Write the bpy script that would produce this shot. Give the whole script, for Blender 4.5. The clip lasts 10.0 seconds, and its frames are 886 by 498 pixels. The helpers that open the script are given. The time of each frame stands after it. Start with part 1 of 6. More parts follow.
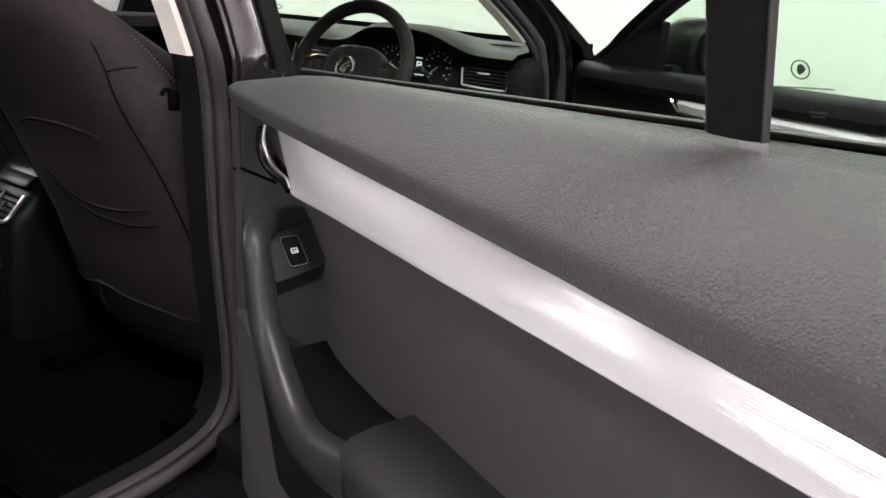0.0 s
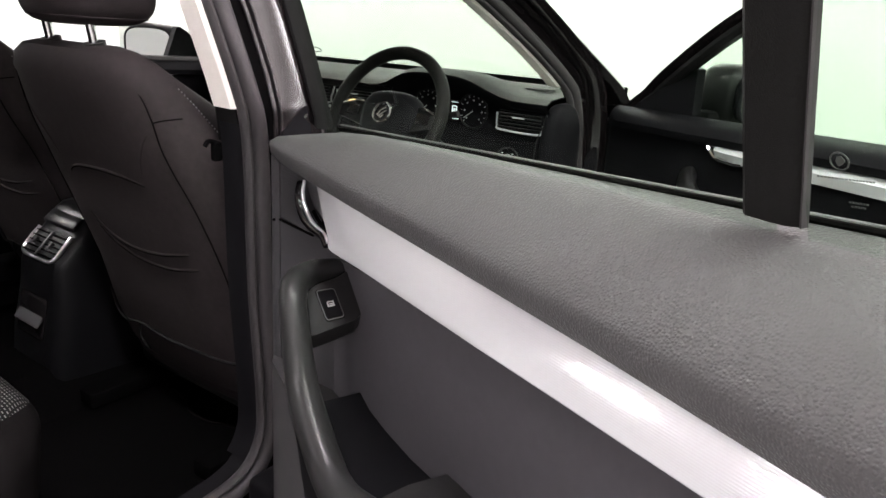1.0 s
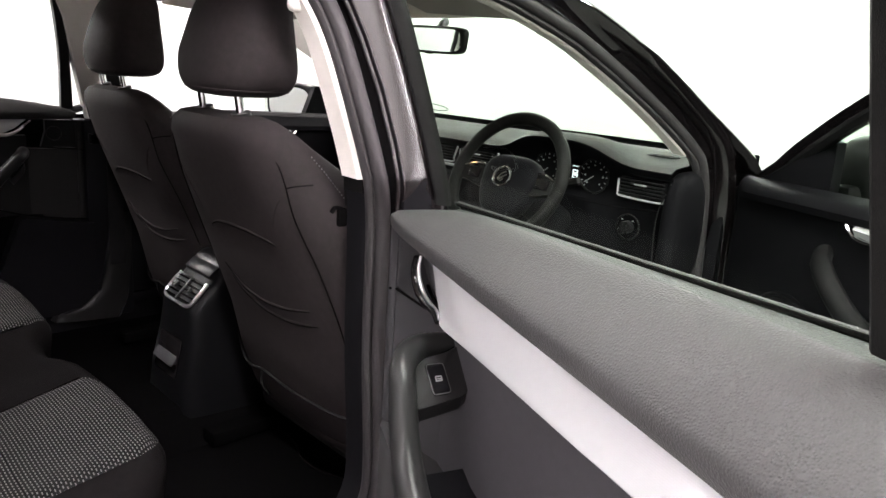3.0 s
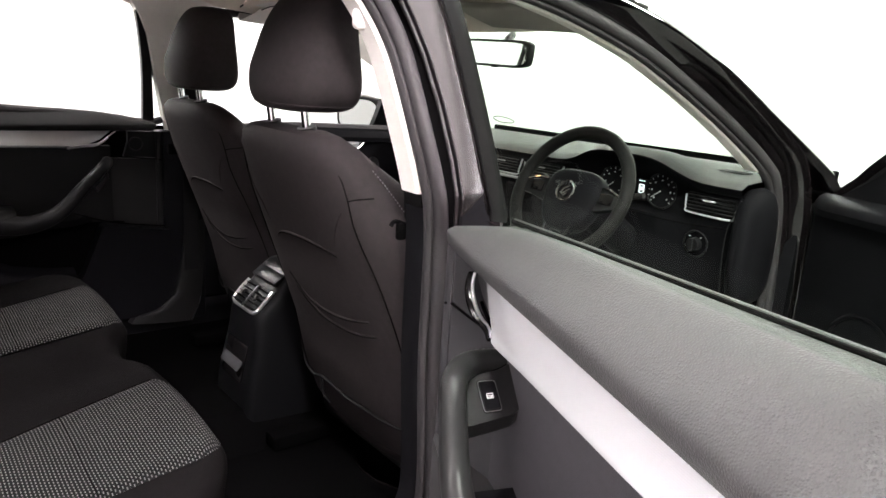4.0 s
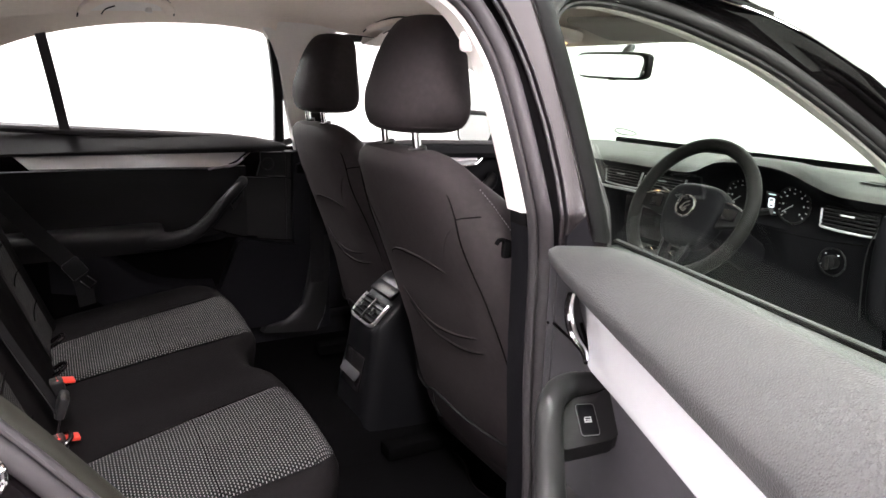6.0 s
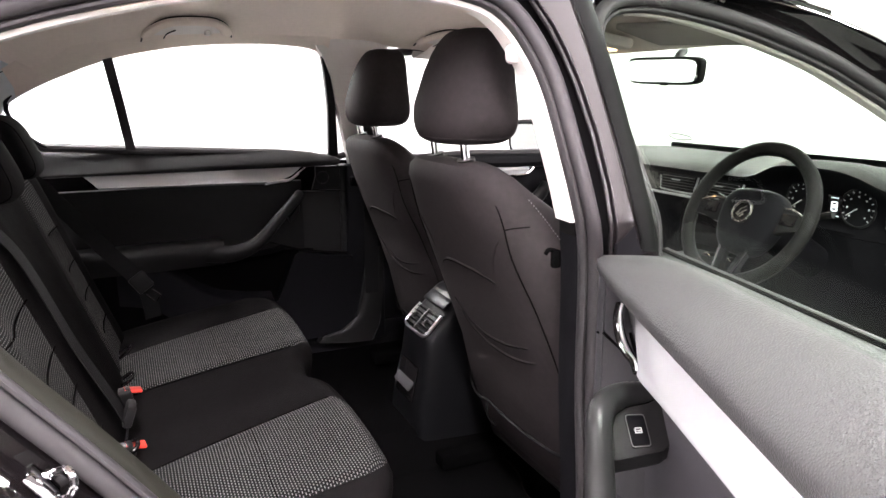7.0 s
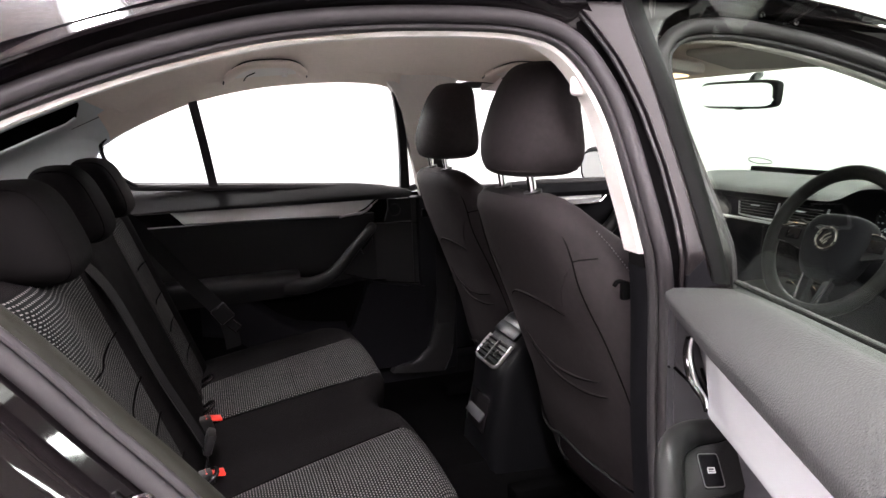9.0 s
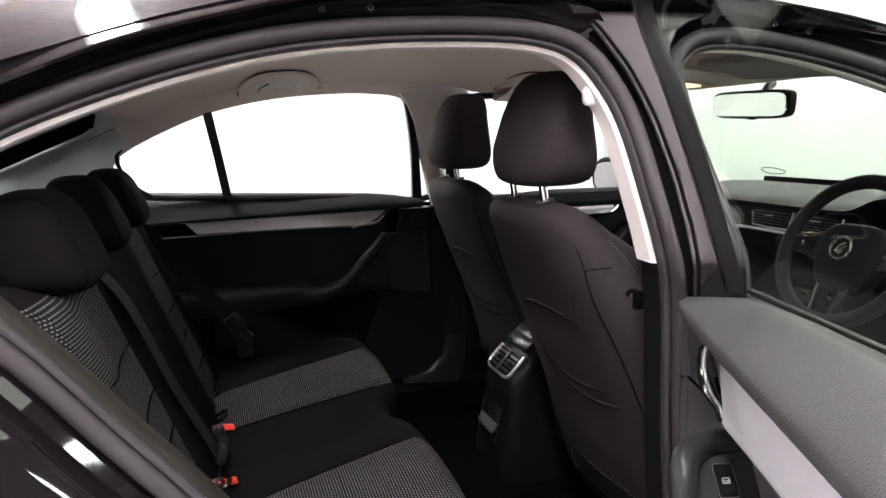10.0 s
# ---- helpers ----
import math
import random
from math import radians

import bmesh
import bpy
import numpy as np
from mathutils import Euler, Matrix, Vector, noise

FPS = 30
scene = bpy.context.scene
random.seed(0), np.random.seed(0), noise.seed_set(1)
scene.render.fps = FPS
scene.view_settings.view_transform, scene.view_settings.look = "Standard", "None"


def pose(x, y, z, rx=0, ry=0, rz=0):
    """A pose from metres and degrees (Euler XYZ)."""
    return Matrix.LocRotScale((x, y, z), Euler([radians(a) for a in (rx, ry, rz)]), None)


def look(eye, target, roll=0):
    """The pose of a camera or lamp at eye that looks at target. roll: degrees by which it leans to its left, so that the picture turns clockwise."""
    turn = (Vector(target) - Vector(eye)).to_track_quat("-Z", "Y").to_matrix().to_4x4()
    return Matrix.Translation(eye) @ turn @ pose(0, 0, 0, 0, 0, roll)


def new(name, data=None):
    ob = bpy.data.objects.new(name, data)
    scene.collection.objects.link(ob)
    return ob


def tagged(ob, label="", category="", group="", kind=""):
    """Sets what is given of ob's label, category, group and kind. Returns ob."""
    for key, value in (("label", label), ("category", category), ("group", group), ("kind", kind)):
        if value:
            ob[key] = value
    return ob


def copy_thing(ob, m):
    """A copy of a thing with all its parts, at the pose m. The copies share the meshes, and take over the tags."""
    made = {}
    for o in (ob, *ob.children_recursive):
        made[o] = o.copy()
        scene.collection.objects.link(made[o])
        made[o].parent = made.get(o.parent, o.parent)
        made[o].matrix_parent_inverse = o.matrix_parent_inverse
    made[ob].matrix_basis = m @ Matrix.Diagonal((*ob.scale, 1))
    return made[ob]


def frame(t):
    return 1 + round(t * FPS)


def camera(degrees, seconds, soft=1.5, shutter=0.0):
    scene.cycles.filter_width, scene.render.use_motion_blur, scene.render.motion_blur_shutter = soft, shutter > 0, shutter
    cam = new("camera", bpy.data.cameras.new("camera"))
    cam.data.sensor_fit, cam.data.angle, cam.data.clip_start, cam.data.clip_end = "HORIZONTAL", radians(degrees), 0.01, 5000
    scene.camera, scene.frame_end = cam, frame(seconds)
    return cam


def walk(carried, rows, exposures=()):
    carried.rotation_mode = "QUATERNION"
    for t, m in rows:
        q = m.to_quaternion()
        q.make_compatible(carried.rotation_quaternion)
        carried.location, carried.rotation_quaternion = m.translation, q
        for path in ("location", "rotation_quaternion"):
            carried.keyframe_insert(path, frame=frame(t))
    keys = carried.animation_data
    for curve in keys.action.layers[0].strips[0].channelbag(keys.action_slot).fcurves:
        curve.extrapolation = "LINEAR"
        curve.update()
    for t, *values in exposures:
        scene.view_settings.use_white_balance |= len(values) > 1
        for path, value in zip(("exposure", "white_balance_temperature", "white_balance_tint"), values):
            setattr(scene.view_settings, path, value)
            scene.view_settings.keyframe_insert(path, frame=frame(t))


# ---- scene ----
cam = camera(63.7, 10.0)
PATH = [
    (0, (1.558, -0.736, 1.086), (0.561, 0.861, 0.412), 3.9),
    (0.5, (1.557, -0.74, 1.099), (0.515, 0.847, 0.469), 3.7),
    (1, (1.553, -0.736, 1.112), (0.46, 0.83, 0.519), 3.6),
    (1.5, (1.548, -0.735, 1.124), (0.389, 0.795, 0.562), 3.6),
    (2, (1.546, -0.738, 1.137), (0.319, 0.747, 0.6), 3.9),
    (2.5, (1.549, -0.735, 1.144), (0.259, 0.706, 0.634), 4.0),
    (3, (1.555, -0.734, 1.152), (0.187, 0.641, 0.664), 4.0),
    (4.5, (1.573, -0.718, 1.167), (0.021, 0.451, 0.692), 3.4),
    (5, (1.581, -0.714, 1.173), (-0.022, 0.385, 0.7), 2.7),
    (5.5, (1.586, -0.705, 1.174), (-0.07, 0.315, 0.708), 2.2),
    (7, (1.604, -0.694, 1.181), (-0.173, 0.113, 0.745), -0.1),
    (7.5, (1.612, -0.69, 1.183), (-0.198, 0.052, 0.768), -1.4),
    (8, (1.613, -0.689, 1.186), (-0.221, 0.005, 0.789), -1.2),
    (8.5, (1.614, -0.685, 1.189), (-0.237, -0.028, 0.812), -1.3),
    (9, (1.615, -0.683, 1.191), (-0.254, -0.065, 0.834), -1.9),
    (9.5, (1.618, -0.687, 1.192), (-0.262, -0.093, 0.852), -2.0),
    (10, (1.618, -0.686, 1.189), (-0.265, -0.096, 0.863), -2.0),
]
walk(cam, [(t, look(eye, target, roll)) for t, eye, target, roll in PATH], exposures=[(0.0, 0.17, 6550, 18), (0.5, 0.21, 6550, 18), (1.0, 0.36, 6550, 18), (2.5, 0.57, 6560, 18), (4.5, 1.02, 6550, 18), (5.5, 1.15, 6500, 19), (7.0, 1.38, 6500, 20), (8.0, 1.35, 6500, 20), (9.0, 0.97, 6480, 21), (10.0, 0.43, 6480, 21)])

# ---- light and room exposure ----
world = bpy.data.worlds.new("showroom_air")
scene.world = world
world.use_nodes = True
world.node_tree.nodes["Background"].inputs[0].default_value = (0.8, 0.85, 0.9, 1)
world.node_tree.nodes["Background"].inputs[1].default_value = 0.05
scene.view_settings.exposure = 0.0

# ---- small building tools ----


def part(name, bm, material, parent=None, label="", sharp=35, category="", kind="", group=""):
    """Links a bmesh as one mesh object, as a part of parent or a thing of its own."""
    bmesh.ops.remove_doubles(bm, verts=bm.verts, dist=1e-6)
    bmesh.ops.recalc_face_normals(bm, faces=bm.faces)
    me = bpy.data.meshes.new(name)
    for f in bm.faces:
        f.smooth = True
    bm.to_mesh(me)
    bm.free()
    me.set_sharp_from_angle(angle=radians(sharp))
    me.materials.append(material)
    ob = new(name, me)
    if parent is not None:
        ob.parent = parent
    return tagged(ob, label, category, group, kind)


def thing(name, label, category, group="", kind=""):
    """An Empty that carries the parts of one thing."""
    ob = new(name)
    ob.empty_display_size = 0.1
    return tagged(ob, label, category, group, kind)


def V(*a):
    return Vector(a)


def spline(pts, n, closed=False):
    """Catmull-Rom through pts, resampled to n evenly spaced points."""
    pts = [Vector(p) for p in pts]
    m, dense = len(pts), []
    for i in range(m if closed else m - 1):
        if closed:
            a, b, c, d = (pts[(i + k) % m] for k in (-1, 0, 1, 2))
        else:
            a, b, c, d = pts[max(i - 1, 0)], pts[i], pts[i + 1], pts[min(i + 2, m - 1)]
        for k in range(16):
            t = k / 16
            dense.append(0.5 * (2 * b + (c - a) * t + (2 * a - 5 * b + 4 * c - d) * t * t + (3 * b - a - 3 * c + d) * t ** 3))
    dense.append(dense[0].copy() if closed else pts[-1])
    run = [0.0]
    for p, q in zip(dense, dense[1:]):
        run.append(run[-1] + (q - p).length)
    out, j = [], 0
    for i in range(n):
        s = run[-1] * i / (n if closed else n - 1)
        while j < len(run) - 2 and run[j + 1] < s:
            j += 1
        f = (s - run[j]) / max(run[j + 1] - run[j], 1e-9)
        out.append(dense[j].lerp(dense[j + 1], min(max(f, 0), 1)))
    return out


def loft(bm, rings, round_ring=True, round_path=False, caps=True):
    """Skins rings of equal length."""
    grid = [[bm.verts.new(p) for p in r] for r in rings]
    n, m = len(grid), len(grid[0])
    for i in range(n if round_path else n - 1):
        a, b = grid[i], grid[(i + 1) % n]
        for j in range(m if round_ring else m - 1):
            k = (j + 1) % m
            bm.faces.new((a[j], a[k], b[k], b[j]))
    if caps and round_ring and not round_path:
        bm.faces.new(grid[0])
        bm.faces.new(grid[-1])
    return bm


def sweep(bm, path, profile, ref, closed=False, round_profile=True, caps=True):
    """Carries a profile of (a, b) along path; b points along ref, a across it."""
    n, rings = len(path), []
    for i, p in enumerate(path):
        q0 = path[(i - 1) % n] if closed or i > 0 else path[0]
        q1 = path[(i + 1) % n] if closed or i < n - 1 else path[-1]
        t = (q1 - q0).normalized()
        r = Vector(ref(p) if callable(ref) else ref)
        b = (r - t * r.dot(t)).normalized()
        a = t.cross(b)
        prof = profile(i / max(n - 1, 1)) if callable(profile) else profile
        rings.append([p + a * u + b * v for u, v in prof])
    return loft(bm, rings, round_profile, closed, caps)


def circle(r, n=10, squash=1.0):
    return [(r * math.cos(2 * math.pi * i / n), r * squash * math.sin(2 * math.pi * i / n)) for i in range(n)]


def tube(bm, pts, r, n=10, ref=(0.13, 0.21, 0.97), closed=False, smooth=0, squash=1.0):
    path = spline(pts, smooth, closed) if smooth else [Vector(p) for p in pts]
    return sweep(bm, path, circle(r, n, squash), ref, closed)


def rbox(bm, c, s, bevel=0.005, seg=2, m=None):
    """A box with rounded edges, centre c and size s, turned by m about its centre."""
    made = bmesh.ops.create_cube(bm, size=1)["verts"]
    for v in made:
        v.co = Vector((v.co.x * s[0], v.co.y * s[1], v.co.z * s[2]))
    edges = list({e for v in made for e in v.link_edges})
    res = bmesh.ops.bevel(bm, geom=edges, offset=bevel, segments=seg, profile=0.5, affect="EDGES") if bevel else {"verts": made}
    vs = set(res["verts"]) | {v for v in made if v.is_valid}
    for v in vs:
        v.co = (m @ v.co if m else v.co) + Vector(c)
    return bm


def turn(rx=0, ry=0, rz=0):
    return Euler((radians(rx), radians(ry), radians(rz))).to_matrix()


def pillow(bm, c, half, e1=0.45, e2=0.45, nu=28, nv=18, warp=None, m=None):
    """A superellipsoid; warp bends its local points before it is set down."""
    def pw(v, e):
        return math.copysign(abs(v) ** e, v)
    rings = []
    for i in range(nv):
        th = -math.pi / 2 + math.pi * (i + 0.5) / nv
        ring = []
        for j in range(nu):
            ph = 2 * math.pi * j / nu
            p = Vector((half[0] * pw(math.cos(th), e1) * pw(math.cos(ph), e2), half[1] * pw(math.cos(th), e1) * pw(math.sin(ph), e2), half[2] * pw(math.sin(th), e1)))
            if warp:
                p = warp(p)
            ring.append((m @ p if m else p) + Vector(c))
        rings.append(ring)
    return loft(bm, rings)


def lerp(a, b, t):
    return a + (b - a) * t


def steps(table, t):
    """Reads a table of (t, value) with straight lines between."""
    if t <= table[0][0]:
        return table[0][1]
    for (a, x), (b, y) in zip(table, table[1:]):
        if t <= b:
            return lerp(x, y, (t - a) / (b - a))
    return table[-1][1]


# ---- materials ----


def node(nt, kind, **inputs):
    n = nt.nodes.new(kind)
    for k, v in inputs.items():
        n.inputs[k.replace("_", " ")].default_value = v
    return n


def surface(name, colour, rough=0.5, metal=0.0, grain=0.0, grain_scale=400.0, grain_kind="noise", mottle=0.12, mottle_scale=6.0,
            coat=0.0, spec=0.5, sheen=0.0, rough_vary=0.1, depth=0.0008):
    """A plain material with mottling at two scales, uneven gloss and a fine relief."""
    m = bpy.data.materials.new(name)
    m.use_nodes = True
    nt = m.node_tree
    b = nt.nodes["Principled BSDF"]
    b.inputs["Metallic"].default_value = metal
    b.inputs["Specular IOR Level"].default_value = spec
    b.inputs["Coat Weight"].default_value = coat
    b.inputs["Coat Roughness"].default_value = 0.03
    b.inputs["Sheen Weight"].default_value = sheen
    co = nt.nodes.new("ShaderNodeTexCoord")
    big = node(nt, "ShaderNodeTexNoise", Scale=mottle_scale, Detail=5.0)
    nt.links.new(co.outputs["Object"], big.inputs["Vector"])
    fine = node(nt, "ShaderNodeTexNoise", Scale=mottle_scale * 14, Detail=4.0)
    nt.links.new(co.outputs["Object"], fine.inputs["Vector"])
    add = nt.nodes.new("ShaderNodeMath")
    add.operation = "ADD"
    nt.links.new(big.outputs["Fac"], add.inputs[0])
    nt.links.new(fine.outputs["Fac"], add.inputs[1])
    ramp = node(nt, "ShaderNodeMapRange")
    ramp.inputs["From Min"].default_value, ramp.inputs["From Max"].default_value = 0.6, 1.4
    ramp.inputs["To Min"].default_value, ramp.inputs["To Max"].default_value = 1 - mottle, 1 + mottle
    nt.links.new(add.outputs[0], ramp.inputs["Value"])
    tint = nt.nodes.new("ShaderNodeVectorMath")
    tint.operation = "SCALE"
    tint.inputs[0].default_value = colour
    nt.links.new(ramp.outputs["Result"], tint.inputs["Scale"])
    nt.links.new(tint.outputs[0], b.inputs["Base Color"])
    rr = node(nt, "ShaderNodeMapRange")
    rr.inputs["From Min"].default_value, rr.inputs["From Max"].default_value = 0.3, 0.7
    rr.inputs["To Min"].default_value, rr.inputs["To Max"].default_value = max(rough - rough_vary * rough, 0), min(rough + rough_vary * rough, 1)
    nt.links.new(big.outputs["Fac"], rr.inputs["Value"])
    nt.links.new(rr.outputs["Result"], b.inputs["Roughness"])
    if grain:
        if grain_kind == "leather":
            g = node(nt, "ShaderNodeTexVoronoi", Scale=grain_scale)
            g.feature = "DISTANCE_TO_EDGE"
            warpn = node(nt, "ShaderNodeTexNoise", Scale=grain_scale * 0.5, Detail=2.0)
            nt.links.new(co.outputs["Object"], warpn.inputs["Vector"])
            mixv = nt.nodes.new("ShaderNodeVectorMath")
            mixv.operation = "MULTIPLY_ADD"
            mixv.inputs[1].default_value = (1.2 / grain_scale,) * 3
            nt.links.new(warpn.outputs["Color"], mixv.inputs[0])
            nt.links.new(co.outputs["Object"], mixv.inputs[2])
            nt.links.new(mixv.outputs[0], g.inputs["Vector"])
            cut = node(nt, "ShaderNodeMapRange")
            cut.inputs["From Max"].default_value = 0.35
            nt.links.new(g.outputs["Distance"], cut.inputs["Value"])
            height = cut.outputs["Result"]
        elif grain_kind == "pebble":
            g = node(nt, "ShaderNodeTexVoronoi", Scale=grain_scale)
            g.feature = "SMOOTH_F1"
            g.inputs["Smoothness"].default_value = 0.25
            nt.links.new(co.outputs["Object"], g.inputs["Vector"])
            turnover = node(nt, "ShaderNodeMapRange")
            turnover.inputs["From Max"].default_value = 0.7
            turnover.inputs["To Min"].default_value, turnover.inputs["To Max"].default_value = 1.0, 0.0
            nt.links.new(g.outputs["Distance"], turnover.inputs["Value"])
            height = turnover.outputs["Result"]
        elif grain_kind == "ribs":
            g = node(nt, "ShaderNodeTexWave", Scale=grain_scale)
            g.bands_direction = "Z"
            nt.links.new(co.outputs["Object"], g.inputs["Vector"])
            height = g.outputs["Fac"]
        else:
            g = node(nt, "ShaderNodeTexNoise", Scale=grain_scale, Detail=3.0)
            nt.links.new(co.outputs["Object"], g.inputs["Vector"])
            height = g.outputs["Fac"]
        bump = node(nt, "ShaderNodeBump", Strength=grain, Distance=depth)
        nt.links.new(height, bump.inputs["Height"])
        nt.links.new(bump.outputs["Normal"], b.inputs["Normal"])
    return m


def woven(name, plane, light=(0.215, 0.206, 0.202), dark=(0.004, 0.0038, 0.0038), cell=(0.0078, 0.0052), slant=25):
    """Seat cloth with short light dashes on black, in the plane xy or xz."""
    m = bpy.data.materials.new(name)
    m.use_nodes = True
    nt = m.node_tree
    b = nt.nodes["Principled BSDF"]
    b.inputs["Roughness"].default_value = 0.85
    b.inputs["Specular IOR Level"].default_value = 0.12
    co = nt.nodes.new("ShaderNodeTexCoord")
    sep = nt.nodes.new("ShaderNodeSeparateXYZ")
    nt.links.new(co.outputs["Object"], sep.inputs[0])
    com = nt.nodes.new("ShaderNodeCombineXYZ")
    nt.links.new(sep.outputs["X"], com.inputs[0])
    nt.links.new(sep.outputs["Y" if plane == "xy" else "Z"], com.inputs[1])
    brick = nt.nodes.new("ShaderNodeTexBrick")
    brick.offset = 0.5
    for k, v in (("Scale", 1.0), ("Brick Width", cell[0]), ("Row Height", cell[1]), ("Mortar Size", 0.26 * cell[0]), ("Mortar Smooth", 0.25), ("Bias", 0.0)):
        brick.inputs[k].default_value = v
    brick.inputs["Color1"].default_value = (*light, 1)
    brick.inputs["Color2"].default_value = tuple(c * 0.85 for c in light) + (1,)
    brick.inputs["Mortar"].default_value = (*dark, 1)
    nt.links.new(com.outputs[0], brick.inputs["Vector"])
    n = node(nt, "ShaderNodeTexNoise", Scale=900.0, Detail=2.0)
    nt.links.new(co.outputs["Object"], n.inputs["Vector"])
    mix = nt.nodes.new("ShaderNodeMix")
    mix.data_type, mix.blend_type = "RGBA", "MULTIPLY"
    mix.inputs["Factor"].default_value = 0.6
    nt.links.new(brick.outputs["Color"], mix.inputs["A"])
    nt.links.new(n.outputs["Fac"], mix.inputs["B"])
    nt.links.new(mix.outputs["Result"], b.inputs["Base Color"])
    bump = node(nt, "ShaderNodeBump", Strength=0.5, Distance=0.0008)
    bump.invert = True
    nt.links.new(brick.outputs["Fac"], bump.inputs["Height"])
    nt.links.new(bump.outputs["Normal"], b.inputs["Normal"])
    return m


def glass_pane(name, tint):
    m = bpy.data.materials.new(name)
    m.use_nodes = True
    nt = m.node_tree
    nt.nodes.remove(nt.nodes["Principled BSDF"])
    see = nt.nodes.new("ShaderNodeBsdfTransparent")
    see.inputs[0].default_value = (*tint, 1)
    gl = nt.nodes.new("ShaderNodeBsdfGlossy")
    gl.inputs["Roughness"].default_value = 0.0
    lw = node(nt, "ShaderNodeLayerWeight", Blend=0.5)
    p5 = nt.nodes.new("ShaderNodeMath")
    p5.operation, p5.inputs[1].default_value = "POWER", 5.0
    nt.links.new(lw.outputs["Facing"], p5.inputs[0])
    fr = nt.nodes.new("ShaderNodeMath")
    fr.operation = "MULTIPLY_ADD"
    fr.inputs[1].default_value, fr.inputs[2].default_value = 0.32, 0.003
    nt.links.new(p5.outputs[0], fr.inputs[0])
    mix = nt.nodes.new("ShaderNodeMixShader")
    nt.links.new(fr.outputs[0], mix.inputs[0])
    nt.links.new(see.outputs[0], mix.inputs[1])
    nt.links.new(gl.outputs[0], mix.inputs[2])
    nt.links.new(mix.outputs[0], nt.nodes["Material Output"].inputs[0])
    return m


def glow(name, colour, strength):
    m = bpy.data.materials.new(name)
    m.use_nodes = True
    b = m.node_tree.nodes["Principled BSDF"]
    b.inputs["Base Color"].default_value = (*colour, 1)
    b.inputs["Emission Color"].default_value = (*colour, 1)
    b.inputs["Emission Strength"].default_value = strength
    return m


PAD = surface("soft_grained_plastic", (0.071, 0.0695, 0.0710), 0.5, grain=0.7, grain_scale=500, grain_kind="pebble", mottle=0.06, spec=0.33, depth=0.00062)
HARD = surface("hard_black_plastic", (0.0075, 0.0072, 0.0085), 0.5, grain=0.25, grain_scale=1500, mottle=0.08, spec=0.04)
DOOR_PANEL = surface("charcoal_door_plastic", (0.050, 0.0485, 0.0525), 0.5, grain=0.3, grain_scale=1500, mottle=0.08, spec=0.3)
LOWER_PANEL = surface("grey_ribbed_door_plastic", (0.062, 0.060, 0.0625), 0.55, grain=0.3, grain_scale=1300, mottle=0.06, spec=0.3)
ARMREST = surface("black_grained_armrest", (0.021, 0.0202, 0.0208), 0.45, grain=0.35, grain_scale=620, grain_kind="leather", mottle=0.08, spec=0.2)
SIDE_TRIM = surface("grey_side_trim", (0.013, 0.0125, 0.0095), 0.55, grain=0.3, grain_scale=1300, mottle=0.06, spec=0.2)
# Same plastic as the beige pillars; cool rear-window light is put into its colour.
PALE_TRIM = surface("window_lit_pillar_plastic", (0.74, 0.79, 0.79), 0.55, grain=0.12, grain_scale=1500, mottle=0.04)
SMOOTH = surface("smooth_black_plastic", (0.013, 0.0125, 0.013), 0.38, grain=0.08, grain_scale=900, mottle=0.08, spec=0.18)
INSERT = surface("charcoal_door_cloth", (0.057, 0.054, 0.060), 0.75, grain=0.3, grain_scale=1800, mottle=0.08, spec=0.2)
SILVER = surface("silver_ribbed_trim", (0.72, 0.73, 0.75), 0.20, metal=0.30, grain=0.06, grain_scale=190, grain_kind="ribs", mottle=0.015, coat=1.0, rough_vary=0.0)
SATIN_CHROME = surface("satin_chrome", (0.88, 0.88, 0.89), 0.28, metal=1.0, mottle=0.03)
CHROME = surface("chrome", (0.85, 0.85, 0.86), 0.08, metal=1.0, mottle=0.03)
SATIN = surface("satin_black_plastic", (0.026, 0.0257, 0.0260), 0.30, grain=0.1, grain_scale=900, mottle=0.08, spec=0.32)
CLOTH = surface("black_seat_cloth", (0.0064, 0.0057, 0.0059), 0.8, grain=0.4, grain_scale=1400, mottle=0.15, spec=0.02)
SEATBACK = surface("brown_black_seat_cover", (0.029, 0.0243, 0.0252), 0.65, grain=0.35, grain_scale=1100, mottle=0.2, spec=0.06)
# Near-black for seams and gaps: the shade in them is put into this colour.
GROOVE = surface("black_thread_and_gap_shade", (0.004, 0.0036, 0.0036), 0.8, spec=0.0)
WEAVE_SEAT = woven("woven_seat_cloth", "xy")
WEAVE_BACK = woven("woven_back_cloth", "xz", cell=(0.0074, 0.0050))
STITCH = surface("grey_stitching", (0.16, 0.16, 0.16), 0.8)
CREAM = surface("beige_headliner_cloth", (0.84, 0.745, 0.66), 0.9, grain=0.2, grain_scale=1600, mottle=0.05, sheen=0.1, spec=0.2)
CREAM_TRIM = surface("beige_pillar_plastic", (0.82, 0.78, 0.74), 0.55, grain=0.12, grain_scale=1500, mottle=0.04)
PAINT = surface("black_car_paint", (0.0055, 0.0042, 0.0047), 0.55, mottle=0.35, mottle_scale=260, coat=0.85, rough_vary=0.0, spec=0.03)
RUBBER = surface("black_rubber_seal", (0.040, 0.0365, 0.0385), 0.5, grain=0.15, grain_scale=700, mottle=0.15, spec=0.22)
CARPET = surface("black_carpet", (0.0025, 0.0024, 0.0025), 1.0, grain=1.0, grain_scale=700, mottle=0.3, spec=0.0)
LEATHER = surface("black_wheel_leather", (0.010, 0.0098, 0.0095), 0.45, grain=0.3, grain_scale=900, grain_kind="leather", mottle=0.1, spec=0.10)
